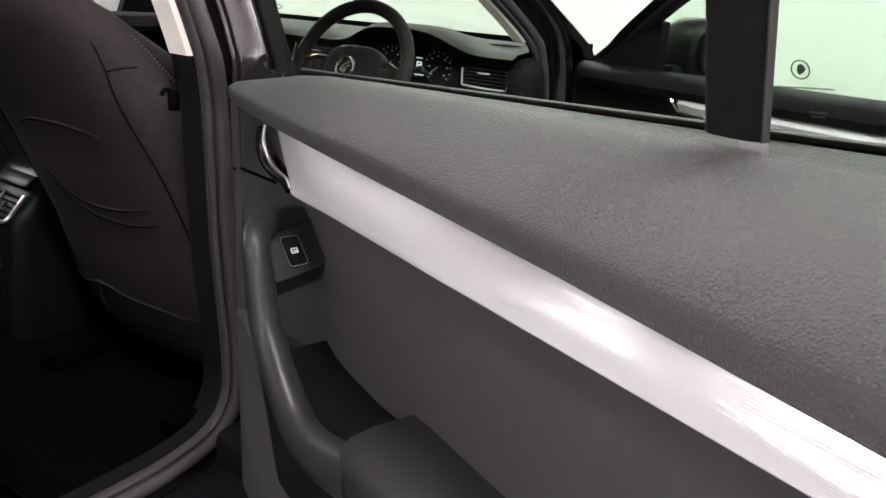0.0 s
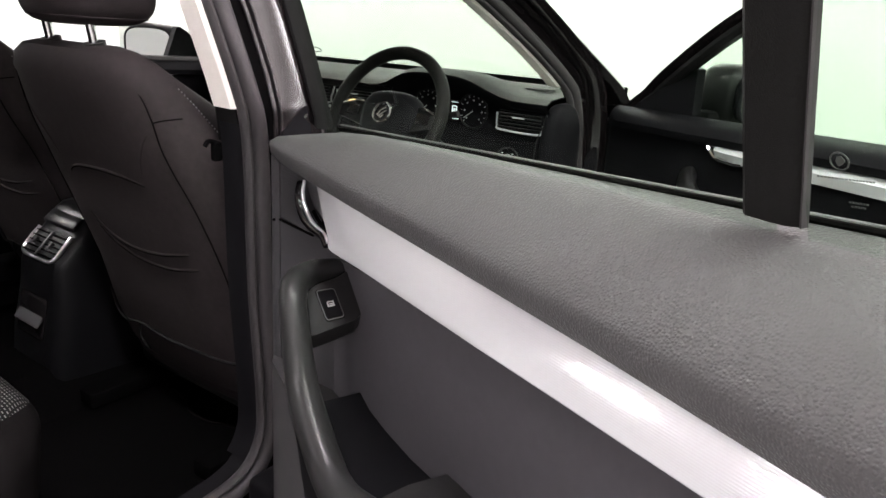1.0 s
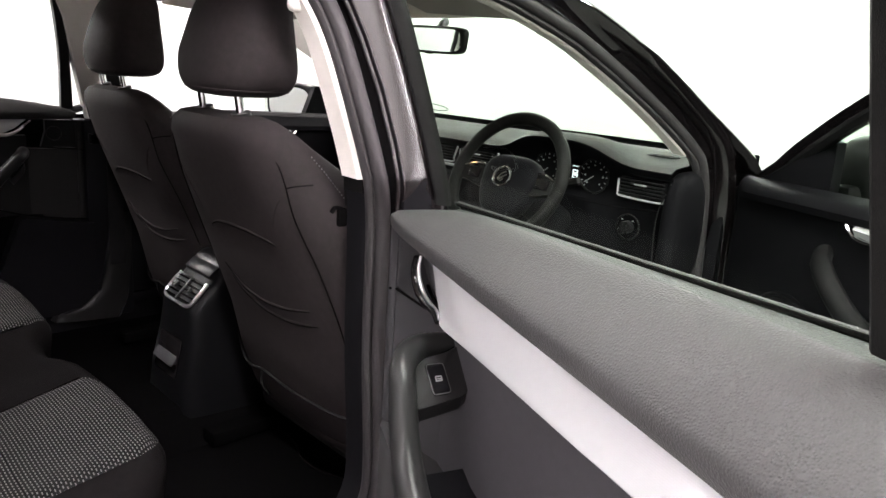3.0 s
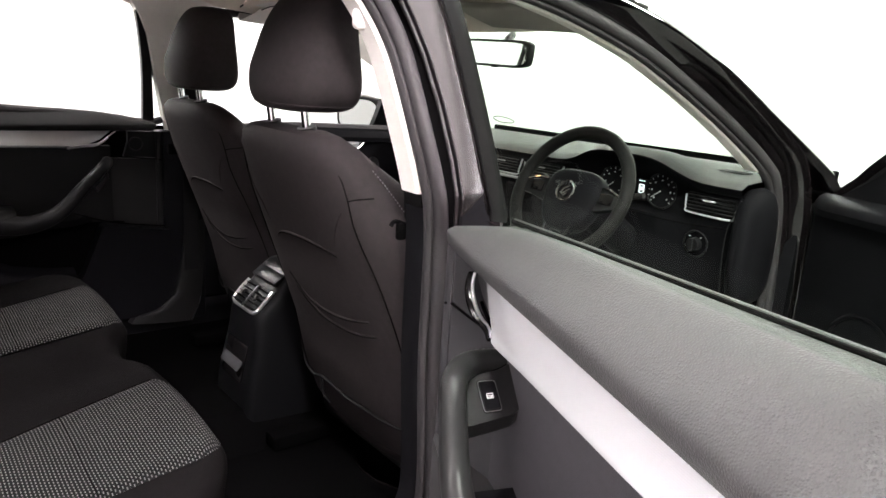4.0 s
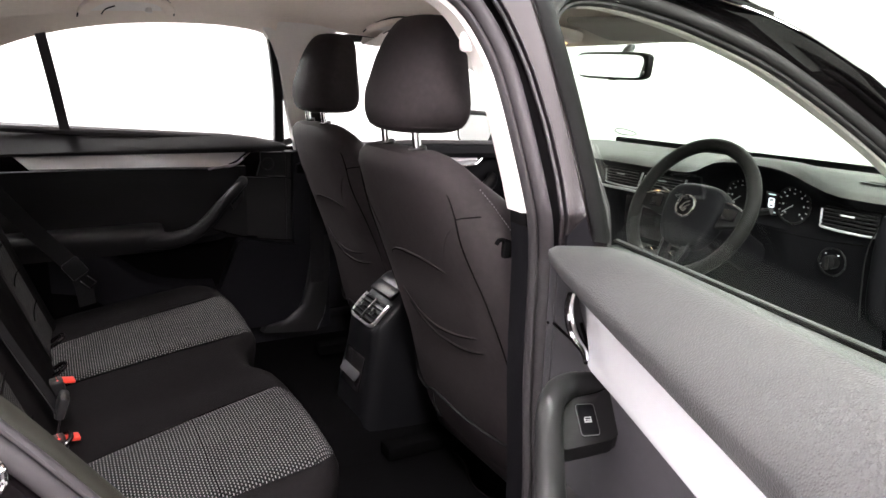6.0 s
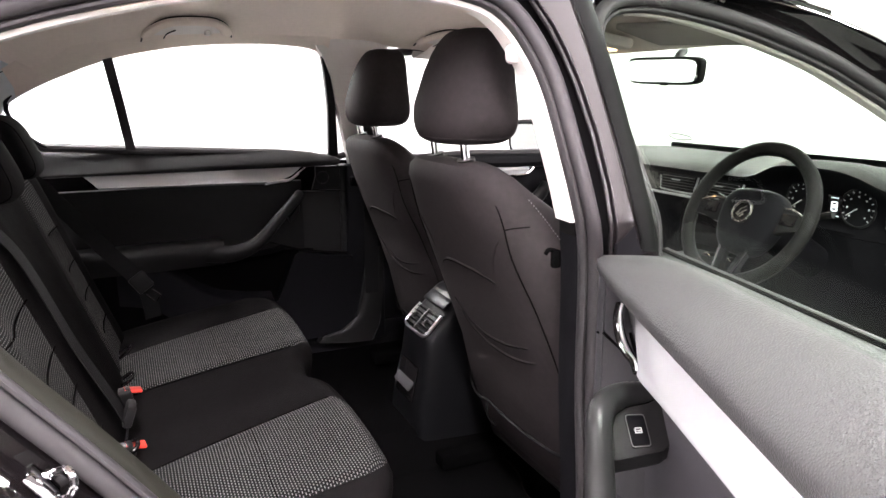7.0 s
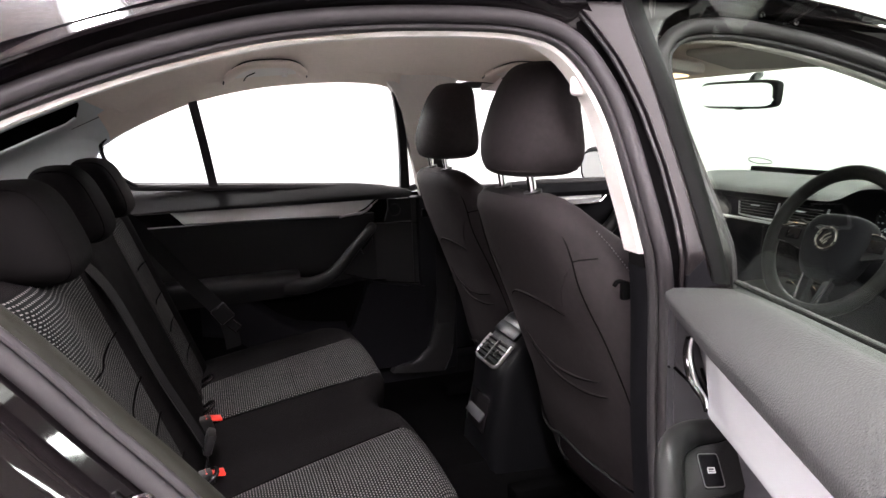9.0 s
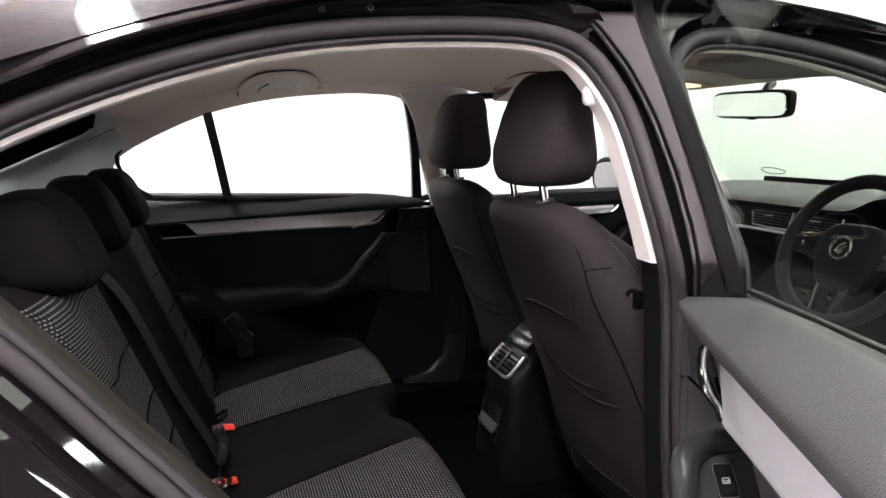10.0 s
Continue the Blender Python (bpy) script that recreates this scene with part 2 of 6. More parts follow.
DASH = surface("dark_dash_plastic", (0.036, 0.037, 0.034), 0.6, grain=0.4, grain_scale=600, grain_kind="leather", mottle=0.08, spec=0.2)
PIANO = surface("gloss_black_trim", (0.009, 0.008, 0.0085), 0.14, mottle=0.1, spec=0.38)
PILLAR = surface("gloss_black_pillar_film", (0.010, 0.008, 0.0085), 0.22, mottle=0.2, mottle_scale=40, spec=0.38, rough_vary=0.0)
DULL = surface("flat_black_no_gloss", (0.003, 0.0028, 0.003), 0.5, mottle=0.2, spec=0.0)
CONSOLE = surface("smooth_console_plastic", (0.0050, 0.0049, 0.0056), 0.34, grain=0.1, grain_scale=1200, mottle=0.06, spec=0.15)
RED = surface("red_release_button", (0.75, 0.05, 0.03), 0.4, mottle=0.06)
WEBBING = surface("black_belt_webbing", (0.012, 0.0115, 0.012), 0.65, grain=0.5, grain_scale=900, mottle=0.1, spec=0.06)
VISOR = surface("grey_beige_visor_cloth", (0.36, 0.33, 0.30), 0.9, grain=0.2, grain_scale=1600, mottle=0.05)
WHITE_INK = surface("white_print", (0.75, 0.75, 0.75), 0.5)
DARK_INK = surface("dark_etched_print", (0.03, 0.035, 0.03), 0.6)
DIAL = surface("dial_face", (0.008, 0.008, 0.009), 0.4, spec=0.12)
WALL = surface("white_showroom_paint", (0.64, 0.65, 0.64), 0.8, grain=0.1, grain_scale=90, mottle=0.015, mottle_scale=1.0)
CEIL = surface("brown_grey_ceiling", (0.24, 0.18, 0.165), 0.9, mottle=0.45, mottle_scale=1.4)
# North wall: lower brightness put into a grey-green colour instead of white.
NORTH_DIM = surface("dimmed_north_wall", (0.46, 0.49, 0.46), 0.8, grain=0.1, grain_scale=90, mottle=0.02, mottle_scale=1.0)
# Greys of the unseen south and east walls, set low to cut fill light.
MIDWALL = surface("grey_showroom_paint", (0.20, 0.20, 0.197), 0.8, mottle=0.03, mottle_scale=1.0)
GREYWALL = surface("dark_grey_showroom_paint", (0.055, 0.051, 0.050), 0.8, mottle=0.03, mottle_scale=1.0)
FLOORT = surface("grey_showroom_tile", (0.33, 0.324, 0.315), 0.35, mottle=0.06, mottle_scale=1.5)
MIRROR = surface("mirror_glass", (0.88, 0.9, 0.9), 0.0, metal=1.0, mottle=0.0)
LAMP = glow("lamp_diffuser", (1.0, 0.985, 0.97), 80.0)
PILLAR_GLOW = glow("pillar_glow_panel", (1.0, 0.95, 0.94), 4.2)
ROOF_LAMP = glow("warm_roof_lamp", (1.0, 0.62, 0.32), 3.0)
GREEN_GLASS = glass_pane("green_tinted_glass", (0.86, 0.92, 0.87))
CLEAR_GLASS = glass_pane("windscreen_glass", (0.88, 0.93, 0.89))
DARK_GLASS = glass_pane("tinted_rear_glass", (0.90, 0.94, 0.92))
SIDE_GLASS = glass_pane("side_glass", (0.93, 0.95, 0.93))

# ---- showroom ----
RX0, RX1, RY0, RY1, RZ = -9.0, 7.0, -7.0, 5.5, 3.1


def slab(name, c, s, material, label, cat):
    bm = bmesh.new()
    rbox(bm, c, s, 0)
    return part(name, bm, material, None, label, kind="structure", category=cat)


cx, cy, lx, ly = (RX0 + RX1) / 2, (RY0 + RY1) / 2, RX1 - RX0, RY1 - RY0
slab("floor", (cx, cy, -0.05), (lx + 0.4, ly + 0.4, 0.1), FLOORT, "grey polished showroom floor under the car", "floor")
slab("wall_west", (RX0 - 0.1, cy, RZ / 2), (0.2, ly, RZ), WALL, "plain white painted showroom wall", "wall")
slab("wall_east", (RX1 + 0.1, cy, RZ / 2), (0.2, ly, RZ), GREYWALL, "unseen east showroom wall, dark grey to hold down fill light", "wall")
slab("wall_north", (cx, RY1 + 0.1, RZ / 2), (lx + 0.4, 0.2, RZ), NORTH_DIM, "plain showroom wall ahead of the bonnet, its brightness cut in the colour", "wall")
slab("wall_south", (cx, RY0 - 0.1, RZ / 2), (lx + 0.4, 0.2, RZ), MIDWALL, "unseen showroom wall behind the car, grey to limit fill and reflections", "wall")
slab("ceiling", (cx, cy, RZ + 0.05), (lx + 0.4, ly + 0.4, 0.1), CEIL, "brown-grey showroom ceiling with light strips", "ceiling")


def ceiling_light(sx, sy, material, label):
    e = thing("ceiling_light", label, "ceiling light", group="showroom ceiling lights")
    bm = bmesh.new()
    rbox(bm, (0, 0, -0.03), (sx + 0.08, sy + 0.08, 0.06), 0.006)
    part("housing", bm, WALL, e)
    bm = bmesh.new()
    rbox(bm, (0, 0, -0.068), (sx, sy, 0.016), 0.003)
    part("diffuser", bm, material, e, "glowing white diffuser")
    return e


first = ceiling_light(2.5, 0.22, LAMP, "long white fluorescent ceiling light strip, switched on")
spots = [(x, y) for x in (-7.6, -4.8, -1.7, 1.4, 4.5) for y in (-5.4, -1.36, 4.3) if (x, y) != (1.4, -1.36)] + [(2.3, -0.9)]
for i, (x, y) in enumerate(spots):
    m = pose(x, y, RZ)
    if i == 0:
        first.matrix_basis = m
    else:
        copy_thing(first, m)
# unseen panel, added so the gloss pillar cover has something bright to reflect
ceiling_light(3.5, 1.9, PILLAR_GLOW, "wide soft glowing panel, added overhead for the pillar's reflection").matrix_basis = pose(3.25, 1.75, RZ)

# ---- car body ----
K = 0.40          # lean of the sides above the belt
BELT = 0.975


def side_x(z, base=0.72):
    return base - max(z - BELT, 0) * K


def ring_curve(yz, n, base, closed=True, sign=1):
    """A curve on the leaning side of the car through (y, z)."""
    flat = spline([(0, y, z) for y, z in yz], n, closed)
    return [V(sign * side_x(p.z, base), p.y, p.z) for p in flat]


def offset_curve(path, d, dx=0.0, closed=True):
    """The curve moved by d across itself in the side plane, away from its middle, and by dx outwards."""
    mid = sum((p for p in path), V(0, 0, 0)) / len(path)
    n, out = len(path), []
    for i, p in enumerate(path):
        q0, q1 = path[(i - 1) % n], path[(i + 1) % n]
        if not closed and i == 0:
            q0 = p
        if not closed and i == n - 1:
            q1 = p
        t = (q1 - q0).normalized()
        nrm = V(0, -t.z, t.y).normalized()
        if nrm.dot(p - mid) < 0 and closed:
            nrm = -nrm
        out.append(p + nrm * d + V(dx, 0, 0))
    return out


REAR_OPEN = [(-0.02, 0.50), (-0.032, 0.70), (-0.035, 0.90), (-0.042, 0.98), (-0.046, 1.053), (-0.061, 1.19), (-0.090, 1.268), (-0.125, 1.31),
             (-0.17, 1.33), (-0.252, 1.341), (-0.425, 1.34), (-0.584, 1.325), (-0.73, 1.292), (-0.863, 1.248), (-0.96, 1.205), (-1.06, 1.14),
             (-1.07, 1.10), (-1.02, 1.05), (-0.939, 0.97), (-0.887, 0.907), (-0.833, 0.834), (-0.756, 0.735), (-0.66, 0.60), (-0.59, 0.48),
             (-0.52, 0.40), (-0.42, 0.36), (-0.274, 0.352), (-0.162, 0.35), (-0.072, 0.368), (-0.028, 0.42)]
FRONT_OPEN = [(0.115, 0.46), (0.10, 0.70), (0.08, 0.95), (0.043, 1.15), (0.034, 1.25), (0.045, 1.29), (0.075, 1.316), (0.12, 1.328), (0.20, 1.328), (0.31, 1.312), (0.42, 1.286), (0.56, 1.242),
              (0.67, 1.192), (0.78, 1.134), (0.89, 1.068), (0.985, 0.998), (1.035, 0.93), (1.065, 0.84), (1.09, 0.60), (1.04, 0.42), (0.96, 0.36), (0.60, 0.345), (0.30, 0.345), (0.17, 0.37)]

car = thing("car_body", "black hatchback body shell with its offside doors open", "car", kind="structure")


def opening(yz, n, rear):
    """Seal, lip and painted jamb round one door opening."""
    c = ring_curve(yz, n, 0.72)
    bm = bmesh.new()
    sweep(bm, offset_curve(c, 0.003), [(0.0125 * math.cos(a), 0.014 * math.sin(a)) for a in [k * math.pi / 6 for k in range(12)]], (1, 0, 0), closed=True)
    part("door_seal", bm, RUBBER, car, "matte black rubber door seal round the opening")
    bm = bmesh.new()
    sweep(bm, offset_curve(c, -0.0145, -0.008), [(0.0062 * math.cos(a), 0.010 * math.sin(a)) for a in [k * math.pi / 5 for k in range(10)]], (1, 0, 0), closed=True)
    part("seal_lip", bm, RUBBER, car, "thin inner lip of the rubber door seal")
    usual = ((-0.016, -0.022), (0.008, -0.012), (0.020, -0.003), (0.037, 0.0095), (0.042, 0.032), (0.050, 0.050), (0.062, 0.058))
    above = ((-0.016, -0.022), (0.008, -0.012), (0.020, -0.008), (0.032, -0.002), (0.042, 0.006), (0.050, 0.014), (0.055, 0.020))
    pillar = ((-0.016, -0.022), (0.008, -0.014), (0.012, -0.020), (0.016, -0.030), (0.024, -0.040), (0.036, -0.045), (0.046, -0.045))
    rings = []
    for (ud, ux), (ad, ax), (pd, px) in zip(usual, above, pillar):
        row = []
        for k, p in enumerate(c):
            high = min(max((p.z - 1.16) / 0.10, 0), 1)
            by = min(max((p.y + 0.13) / 0.05, 0), 1) if rear else min(max((0.14 - p.y) / 0.05, 0), 1)
            d, x = lerp(lerp(ud, ad, high), pd, by * min(max((p.z - 0.42) / 0.06, 0), 1)), lerp(lerp(ux, ax, high), px, by * min(max((p.z - 0.42) / 0.06, 0), 1))
            row.append((d, x))
        flat = offset_curve(c, 1.0)
        rings.append([p + (q - p) * d + V(x, 0, 0) for p, q, (d, x) in zip(c, flat, row)])
    bm = bmesh.new()
    loft(bm, rings, True, False, caps=False)
    part("door_jamb", bm, PAINT, car, "gloss black painted door jamb")
    return c


rear_curve = opening(REAR_OPEN, 160, True)
front_curve = opening(FRONT_OPEN, 140, False)

# inner linings round the rear opening, by stretches of the curve
inner_a = offset_curve(rear_curve, -0.018, -0.012)
inner_b = offset_curve(rear_curve, -0.026, -0.018)
inner_c = offset_curve(rear_curve, -0.024, -0.060)


def lining(name, test, material, label, rings, curve=None):
    """The stretch of the linings whose points pass the test, as one strip."""
    ok = [i for i, p in enumerate(curve or rear_curve) if test(p)]
    runs, cur = [], [ok[0]]
    for i in ok[1:]:
        if i == cur[-1] + 1:
            cur.append(i)
        else:
            runs.append(cur)
            cur = [i]
    runs.append(cur)
    if len(runs) > 1 and runs[0][0] == 0 and runs[-1][-1] == len(rear_curve) - 1:
        runs[0] = runs.pop() + runs[0]
    run = max(runs, key=len)
    bm = bmesh.new()
    loft(bm, [[r[i] for i in run] for r in rings], False, False, False)
    bmesh.ops.solidify(bm, geom=list(bm.faces), thickness=0.002)
    return part(name, bm, material, car, label)


lining("pillar_trim", lambda p: p.y > -0.155 and p.z > 0.962, CREAM_TRIM, "pale beige plastic trim of the centre pillar", (inner_a, inner_b, inner_c))
lining("roof_edge_trim", lambda p: p.y <= -0.15 and p.z > 1.12, CREAM_TRIM, "pale beige headliner edge above the rear door", (inner_a, offset_curve(rear_curve, -0.0268, -0.0135), offset_curve(rear_curve, -0.0292, -0.021), offset_curve(rear_curve, -0.018, -0.060)))
lining("lower_pillar_trim", lambda p: p.y > -0.06 and p.z < 0.962, HARD, "black plastic lower centre pillar trim", (inner_a, offset_curve(rear_curve, -0.023, -0.03), offset_curve(rear_curve, -0.020, -0.06)))
lining("wheel_arch_trim", lambda p: p.y < -0.5 and p.z < 1.13, SIDE_TRIM, "dark grey plastic trim beside the rear backrest", (inner_a, offset_curve(rear_curve, -0.024, -0.018), offset_curve(rear_curve, -0.029, -0.026), offset_curve(rear_curve, -0.030, -0.042)))
lining("windscreen_pillar_lining", lambda p: p.y > 0.10 and p.z > 0.985, CREAM_TRIM, "pale grey inner edge of the windscreen pillar", [offset_curve(front_curve, d, dx) for d, dx in ((-0.014, -0.012), (-0.0212, -0.013), (-0.0240, -0.018), (-0.020, -0.050))], front_curve)
lining("sill_trim", lambda p: p.z < 0.40, HARD, "black plastic door sill trim", (inner_a, offset_curve(rear_curve, -0.020, -0.045), offset_curve(rear_curve, 0.04, -0.06)))

# roof skin, fastback and side skins
ROOF = [(0.62, 1.325, 0.585, 1.385), (0.45, 1.358, 0.600, 1.425), (0.2, 1.388, 0.612, 1.455), (-0.2, 1.398, 0.618, 1.465), (-0.42, 1.390, 0.622, 1.465), (-0.54, 1.379, 0.624, 1.463),
        (-0.66, 1.353, 0.626, 1.460), (-0.73, 1.336, 0.632, 1.457), (-0.79, 1.317, 0.640, 1.455), (-0.86, 1.292, 0.650, 1.448), (-0.91, 1.268, 0.660, 1.440), (-1.1, 1.19, 0.69, 1.40), (-1.2, 1.15, 0.70, 1.37)]


def roof_at(y):
    """Edge height, half width and crown height of the roof at y, smoothed along the car."""
    table = list(reversed(ROOF))
    ds = [-0.08 + 0.01 * k for k in range(17)]
    return [sum(steps([(r[0], r[i]) for r in table], y + d) for d in ds) / len(ds) for i in (1, 2, 3)]


def roof_rows(drop, inset, n=40, power=3.0):
    rows = []
    for k in range(56):
        y = lerp(0.62, -1.2, k / 55)
        ze, xe, zc = roof_at(y)
        row = []
        for j in range(n + 1):
            s = -1 + 2 * j / n
            s = math.copysign(abs(s) ** 0.7, s)
            row.append(V(s * (xe - inset), y, ze + (zc - ze) * (1 - abs(s) ** power) - drop))
        rows.append(row)
    return rows


bm = bmesh.new()
loft(bm, roof_rows(0.0, 0.0), False, False, False)
bmesh.ops.solidify(bm, geom=list(bm.faces), thickness=0.002)
part("roof", bm, PAINT, car, "gloss black painted roof skin with faint flakes", sharp=80)

# cant rail from the edge of the roof skin down to the jambs


def crown(curve, y):
    """Height of an opening's upper edge at y."""
    hits = [lerp(p.z, q.z, (y - p.y) / (q.y - p.y)) for p, q in zip(curve, curve[1:] + curve[:1]) if p.y != q.y and (p.y - y) * (q.y - y) <= 0]
    return max(hits) if hits else 0.0


bm = bmesh.new()
for s in (1, -1):
    rows = []
    for k in range(90):
        y = lerp(0.60, -1.02, k / 89)
        ze, xe, crest = roof_at(y)
        over = max(crown(rear_curve, y), crown(front_curve, y))
        if -0.17 < y < 0.13:
            over = max(over, 1.318)
        zb = min(over + 0.053, ze - 0.008)
        rows.append([V(s * xe, y, ze), V(s * (xe + 0.003), y, ze - 0.003), V(s * (xe + 0.001), y, ze - 0.007), V(s * min(side_x(zb, 0.737), xe), y, zb), V(s * side_x(zb, 0.712), y, zb - 0.018)])
    loft(bm, rows, False, False, False)
bmesh.ops.solidify(bm, geom=list(bm.faces), thickness=0.0012)
part("roof_rail", bm, PAINT, car, "gloss black roof rail above the doors")

# small bolts in the rail
for y in (-0.528, -0.458, 0.24, 0.50):
    zc = max(crown(rear_curve, y), crown(front_curve, y)) + 0.036
    bm = bmesh.new()
    tube(bm, [(side_x(zc, 0.712), y, zc), (side_x(zc, 0.726), y, zc - 0.003)], 0.0035, 10)
    part("bolt", bm, SMOOTH, car)

# headliner
LINER = [(0.52, 1.262), (0.40, 1.285), (0.20, 1.305), (0.0, 1.318), (-0.25, 1.322), (-0.41, 1.320), (-0.58, 1.303), (-0.74, 1.268), (-0.88, 1.222), (-1.0, 1.175), (-1.18, 1.10)]
bm = bmesh.new()
rows = []
for y, ze in LINER:
    xe = side_x(ze, 0.70) + 0.006
    zc = 1.412 - max(-y - 0.7, 0) ** 2 * 0.45 - max(y - 0.2, 0) * 0.12
    row = []
    for j in range(41):
        s = -1 + 2 * j / 40
        s = math.copysign(abs(s) ** 0.75, s)
        zl = ze + (0.8 * max(-y - 0.88, 0) if s < 0 else 0.0)
        row.append(V(s * xe, y, zl + (zc - zl) * (1 - abs(s) ** 2.5)))
    rows.append(row)
loft(bm, rows, False, False, False)
bmesh.ops.solidify(bm, geom=list(bm.faces), thickness=-0.004)
part("headliner", bm, CREAM, car, "beige cloth headliner")

def liner_z(x, y):
    ze = steps([(a, z) for a, z in reversed(LINER)], y)
    xe = side_x(ze, 0.70) + 0.006
    zc = 1.412 - max(-y - 0.7, 0) ** 2 * 0.45 - max(y - 0.2, 0) * 0.12
    return ze + (zc - ze) * (1 - min(abs(x) / xe, 1) ** 2.5)


# far side above the belt: window outline, pillar trims and the seal round the glass
LWIN = [(0.004, 0.975), (-0.045, 1.13), (-0.092, 1.262), (-0.115, 1.292), (-0.17, 1.306), (-0.304, 1.312), (-0.509, 1.299), (-0.693, 1.262), (-0.837, 1.206), (-0.93, 1.158),
        (-0.965, 1.125), (-0.955, 1.088), (-0.905, 1.04), (-0.87, 1.026), (-0.657, 1.012), (-0.30, 0.99)]


def left(y, z, dx=0.0):
    return V(-side_x(z, 0.72) + dx, y, z)


win = [left(p.y, p.z) for p in spline([(0, y, z) for y, z in LWIN], 120, True)]
bm = bmesh.new()
keep = [i for i, p in enumerate(win) if not (p.z > 1.09 and p.y < -0.10)]
cut = next(k for k in range(len(keep)) if keep[k] - keep[k - 1] > 1)
run = [offset_curve(win, 0.004, 0.0)[i] for i in keep[cut:] + keep[:cut]]
sweep(bm, run, circle(0.011, 8), (1, 0, 0))
part("window_seal", bm, RUBBER, car, "black rubber round the rear side window")
bm = bmesh.new()
loft(bm, [[p + V(-0.006, 0, 0) for p in win], [p + V(-0.010, 0, 0) for p in win]], True)
part("side_window", bm, SIDE_GLASS, car, "clear rear side window, closed")
bm = bmesh.new()
sweep(bm, spline([left(-0.100, 1.298, 0.004), left(-0.080, 1.225, 0.004), left(-0.058, 1.11, 0.004), left(-0.042, 0.97, 0.004)], 24), lambda t: [(-0.009 - 0.007 * t, -0.010), (0.009 + 0.007 * t, -0.010), (0.009 + 0.007 * t, 0.008), (-0.009 - 0.007 * t, 0.008)], (1, 0, 0))
part("window_frame", bm, SMOOTH, car, "black front frame of the rear side window")
bm = bmesh.new()
sweep(bm, [left(-0.655, 1.0, 0.002), left(-0.675, 1.14, 0.002), left(-0.697, 1.275, 0.002)], [(-0.013, -0.008), (0.013, -0.008), (0.013, 0.008), (-0.013, 0.008)], (1, 0, 0))
part("window_divider", bm, RUBBER, car, "slim black window divider bar")
# lining band between window and headliner
up = [i for i, p in enumerate(win) if p.z > 1.15 and p.y < -0.02 and not (p.y > -0.10 and p.z < 1.25)]
band = sorted(up, key=lambda i: i)
inner = [win[i] + V(0.004, 0, 0) for i in band]


def liner_edge(p):
    ze = steps([(y, z) for y, z in reversed(LINER)], p.y)
    return V(-(side_x(ze, 0.70) + 0.002), p.y, ze + 0.002)


bm = bmesh.new()
mid = [win[i].lerp(liner_edge(win[i]), 0.6) + V(0.012, 0, 0.0) for i in band]
edge = []
for p in inner:
    f = min(max((-0.78 - p.y) / 0.14, 0), 1)
    edge.append(V(-0.53, p.y, liner_z(0.53, p.y) - 0.001).lerp(p + V(0.05, -0.02, 0.075), f))
loft(bm, [inner, mid, edge], False, False, False)
part("window_lining", bm, CREAM, car, "beige lining above the rear side window")
# far rear pillar, carried back from the rear end of the window
tail = [p for p in win if p.y < -0.80 and p.z > 1.03]
tail.sort(key=lambda p: math.atan2(p.z - 1.10, -(p.y + 0.86)), reverse=True)
bm = bmesh.new()
rows = []
for d, dz, dx in ((0.0, 0.0, 0.006), (0.03, 0.0, 0.022), (0.10, -0.012, 0.032), (0.22, -0.045, 0.050), (0.40, -0.11, 0.075), (0.70, -0.20, 0.11)):
    row = []
    for p in tail:
        f = min(max((p.z - 1.03) / 0.18, 0), 1)
        row.append(V(p.x + dx, p.y - d * lerp(1.0, 1.15, f), p.z + dz * f + 0.085 * f * min(d / 0.1, 1)))
    rows.append(row)
loft(bm, rows, False, False, False)
bmesh.ops.solidify(bm, geom=list(bm.faces), thickness=0.003)
part("rear_pillar_trim", bm, PALE_TRIM, car, "rear pillar trim, far side, cool window light put into its pale grey")
# far centre pillar
bm = bmesh.new()
rows = []
for z in (0.93, 0.98, 1.06, 1.14, 1.22, 1.27, 1.31, 1.34):
    lean = -0.29 * (z - 0.975)
    y0, y1 = -0.002 + lean * 1.0 - 0.03 * max(z - 1.25, 0) / 0.06, 0.115 + lean * 0.4 + 0.03 * max(z - 1.25, 0) / 0.06
    rows.append([left(y0, z, 0.0), left(y0 + 0.004, z, 0.022), left(lerp(y0, y1, 0.3), z, 0.036), left(lerp(y0, y1, 0.7), z, 0.036), left(y1 - 0.004, z, 0.022), left(y1, z, 0.0)])
loft(bm, rows, False, False, False)
bmesh.ops.solidify(bm, geom=list(bm.faces), thickness=0.003)
part("centre_pillar_trim", bm, CREAM_TRIM, car, "pale beige centre pillar trim, far side")
bm = bmesh.new()
rbox(bm, (-0.705, 0.055, 0.63), (0.05, 0.13, 0.62), 0.012)
part("lower_pillar_trim", bm, HARD, car, "black lower centre pillar trim, far side")
# far front opening frame
LFW = [(0.125, 0.965), (0.09, 1.15), (0.085, 1.26), (0.14, 1.295), (0.32, 1.30), (0.52, 1.265), (0.78, 1.16), (0.96, 1.05), (1.0, 0.96), (0.95, 0.945), (0.5, 0.955)]
fw = [left(p.y, p.z) for p in spline([(0, y, z) for y, z in LFW], 90, True)]
bm = bmesh.new()
sweep(bm, fw, circle(0.013, 8), (1, 0, 0), closed=True)
part("window_seal", bm, RUBBER, car, "black rubber round the front side window")
bm = bmesh.new()
loft(bm, [[p + V(-0.006, 0, 0) for p in fw], [p + V(-0.010, 0, 0) for p in fw]], True)
part("side_window", bm, SIDE_GLASS, car, "clear front side window, closed")
bm = bmesh.new()
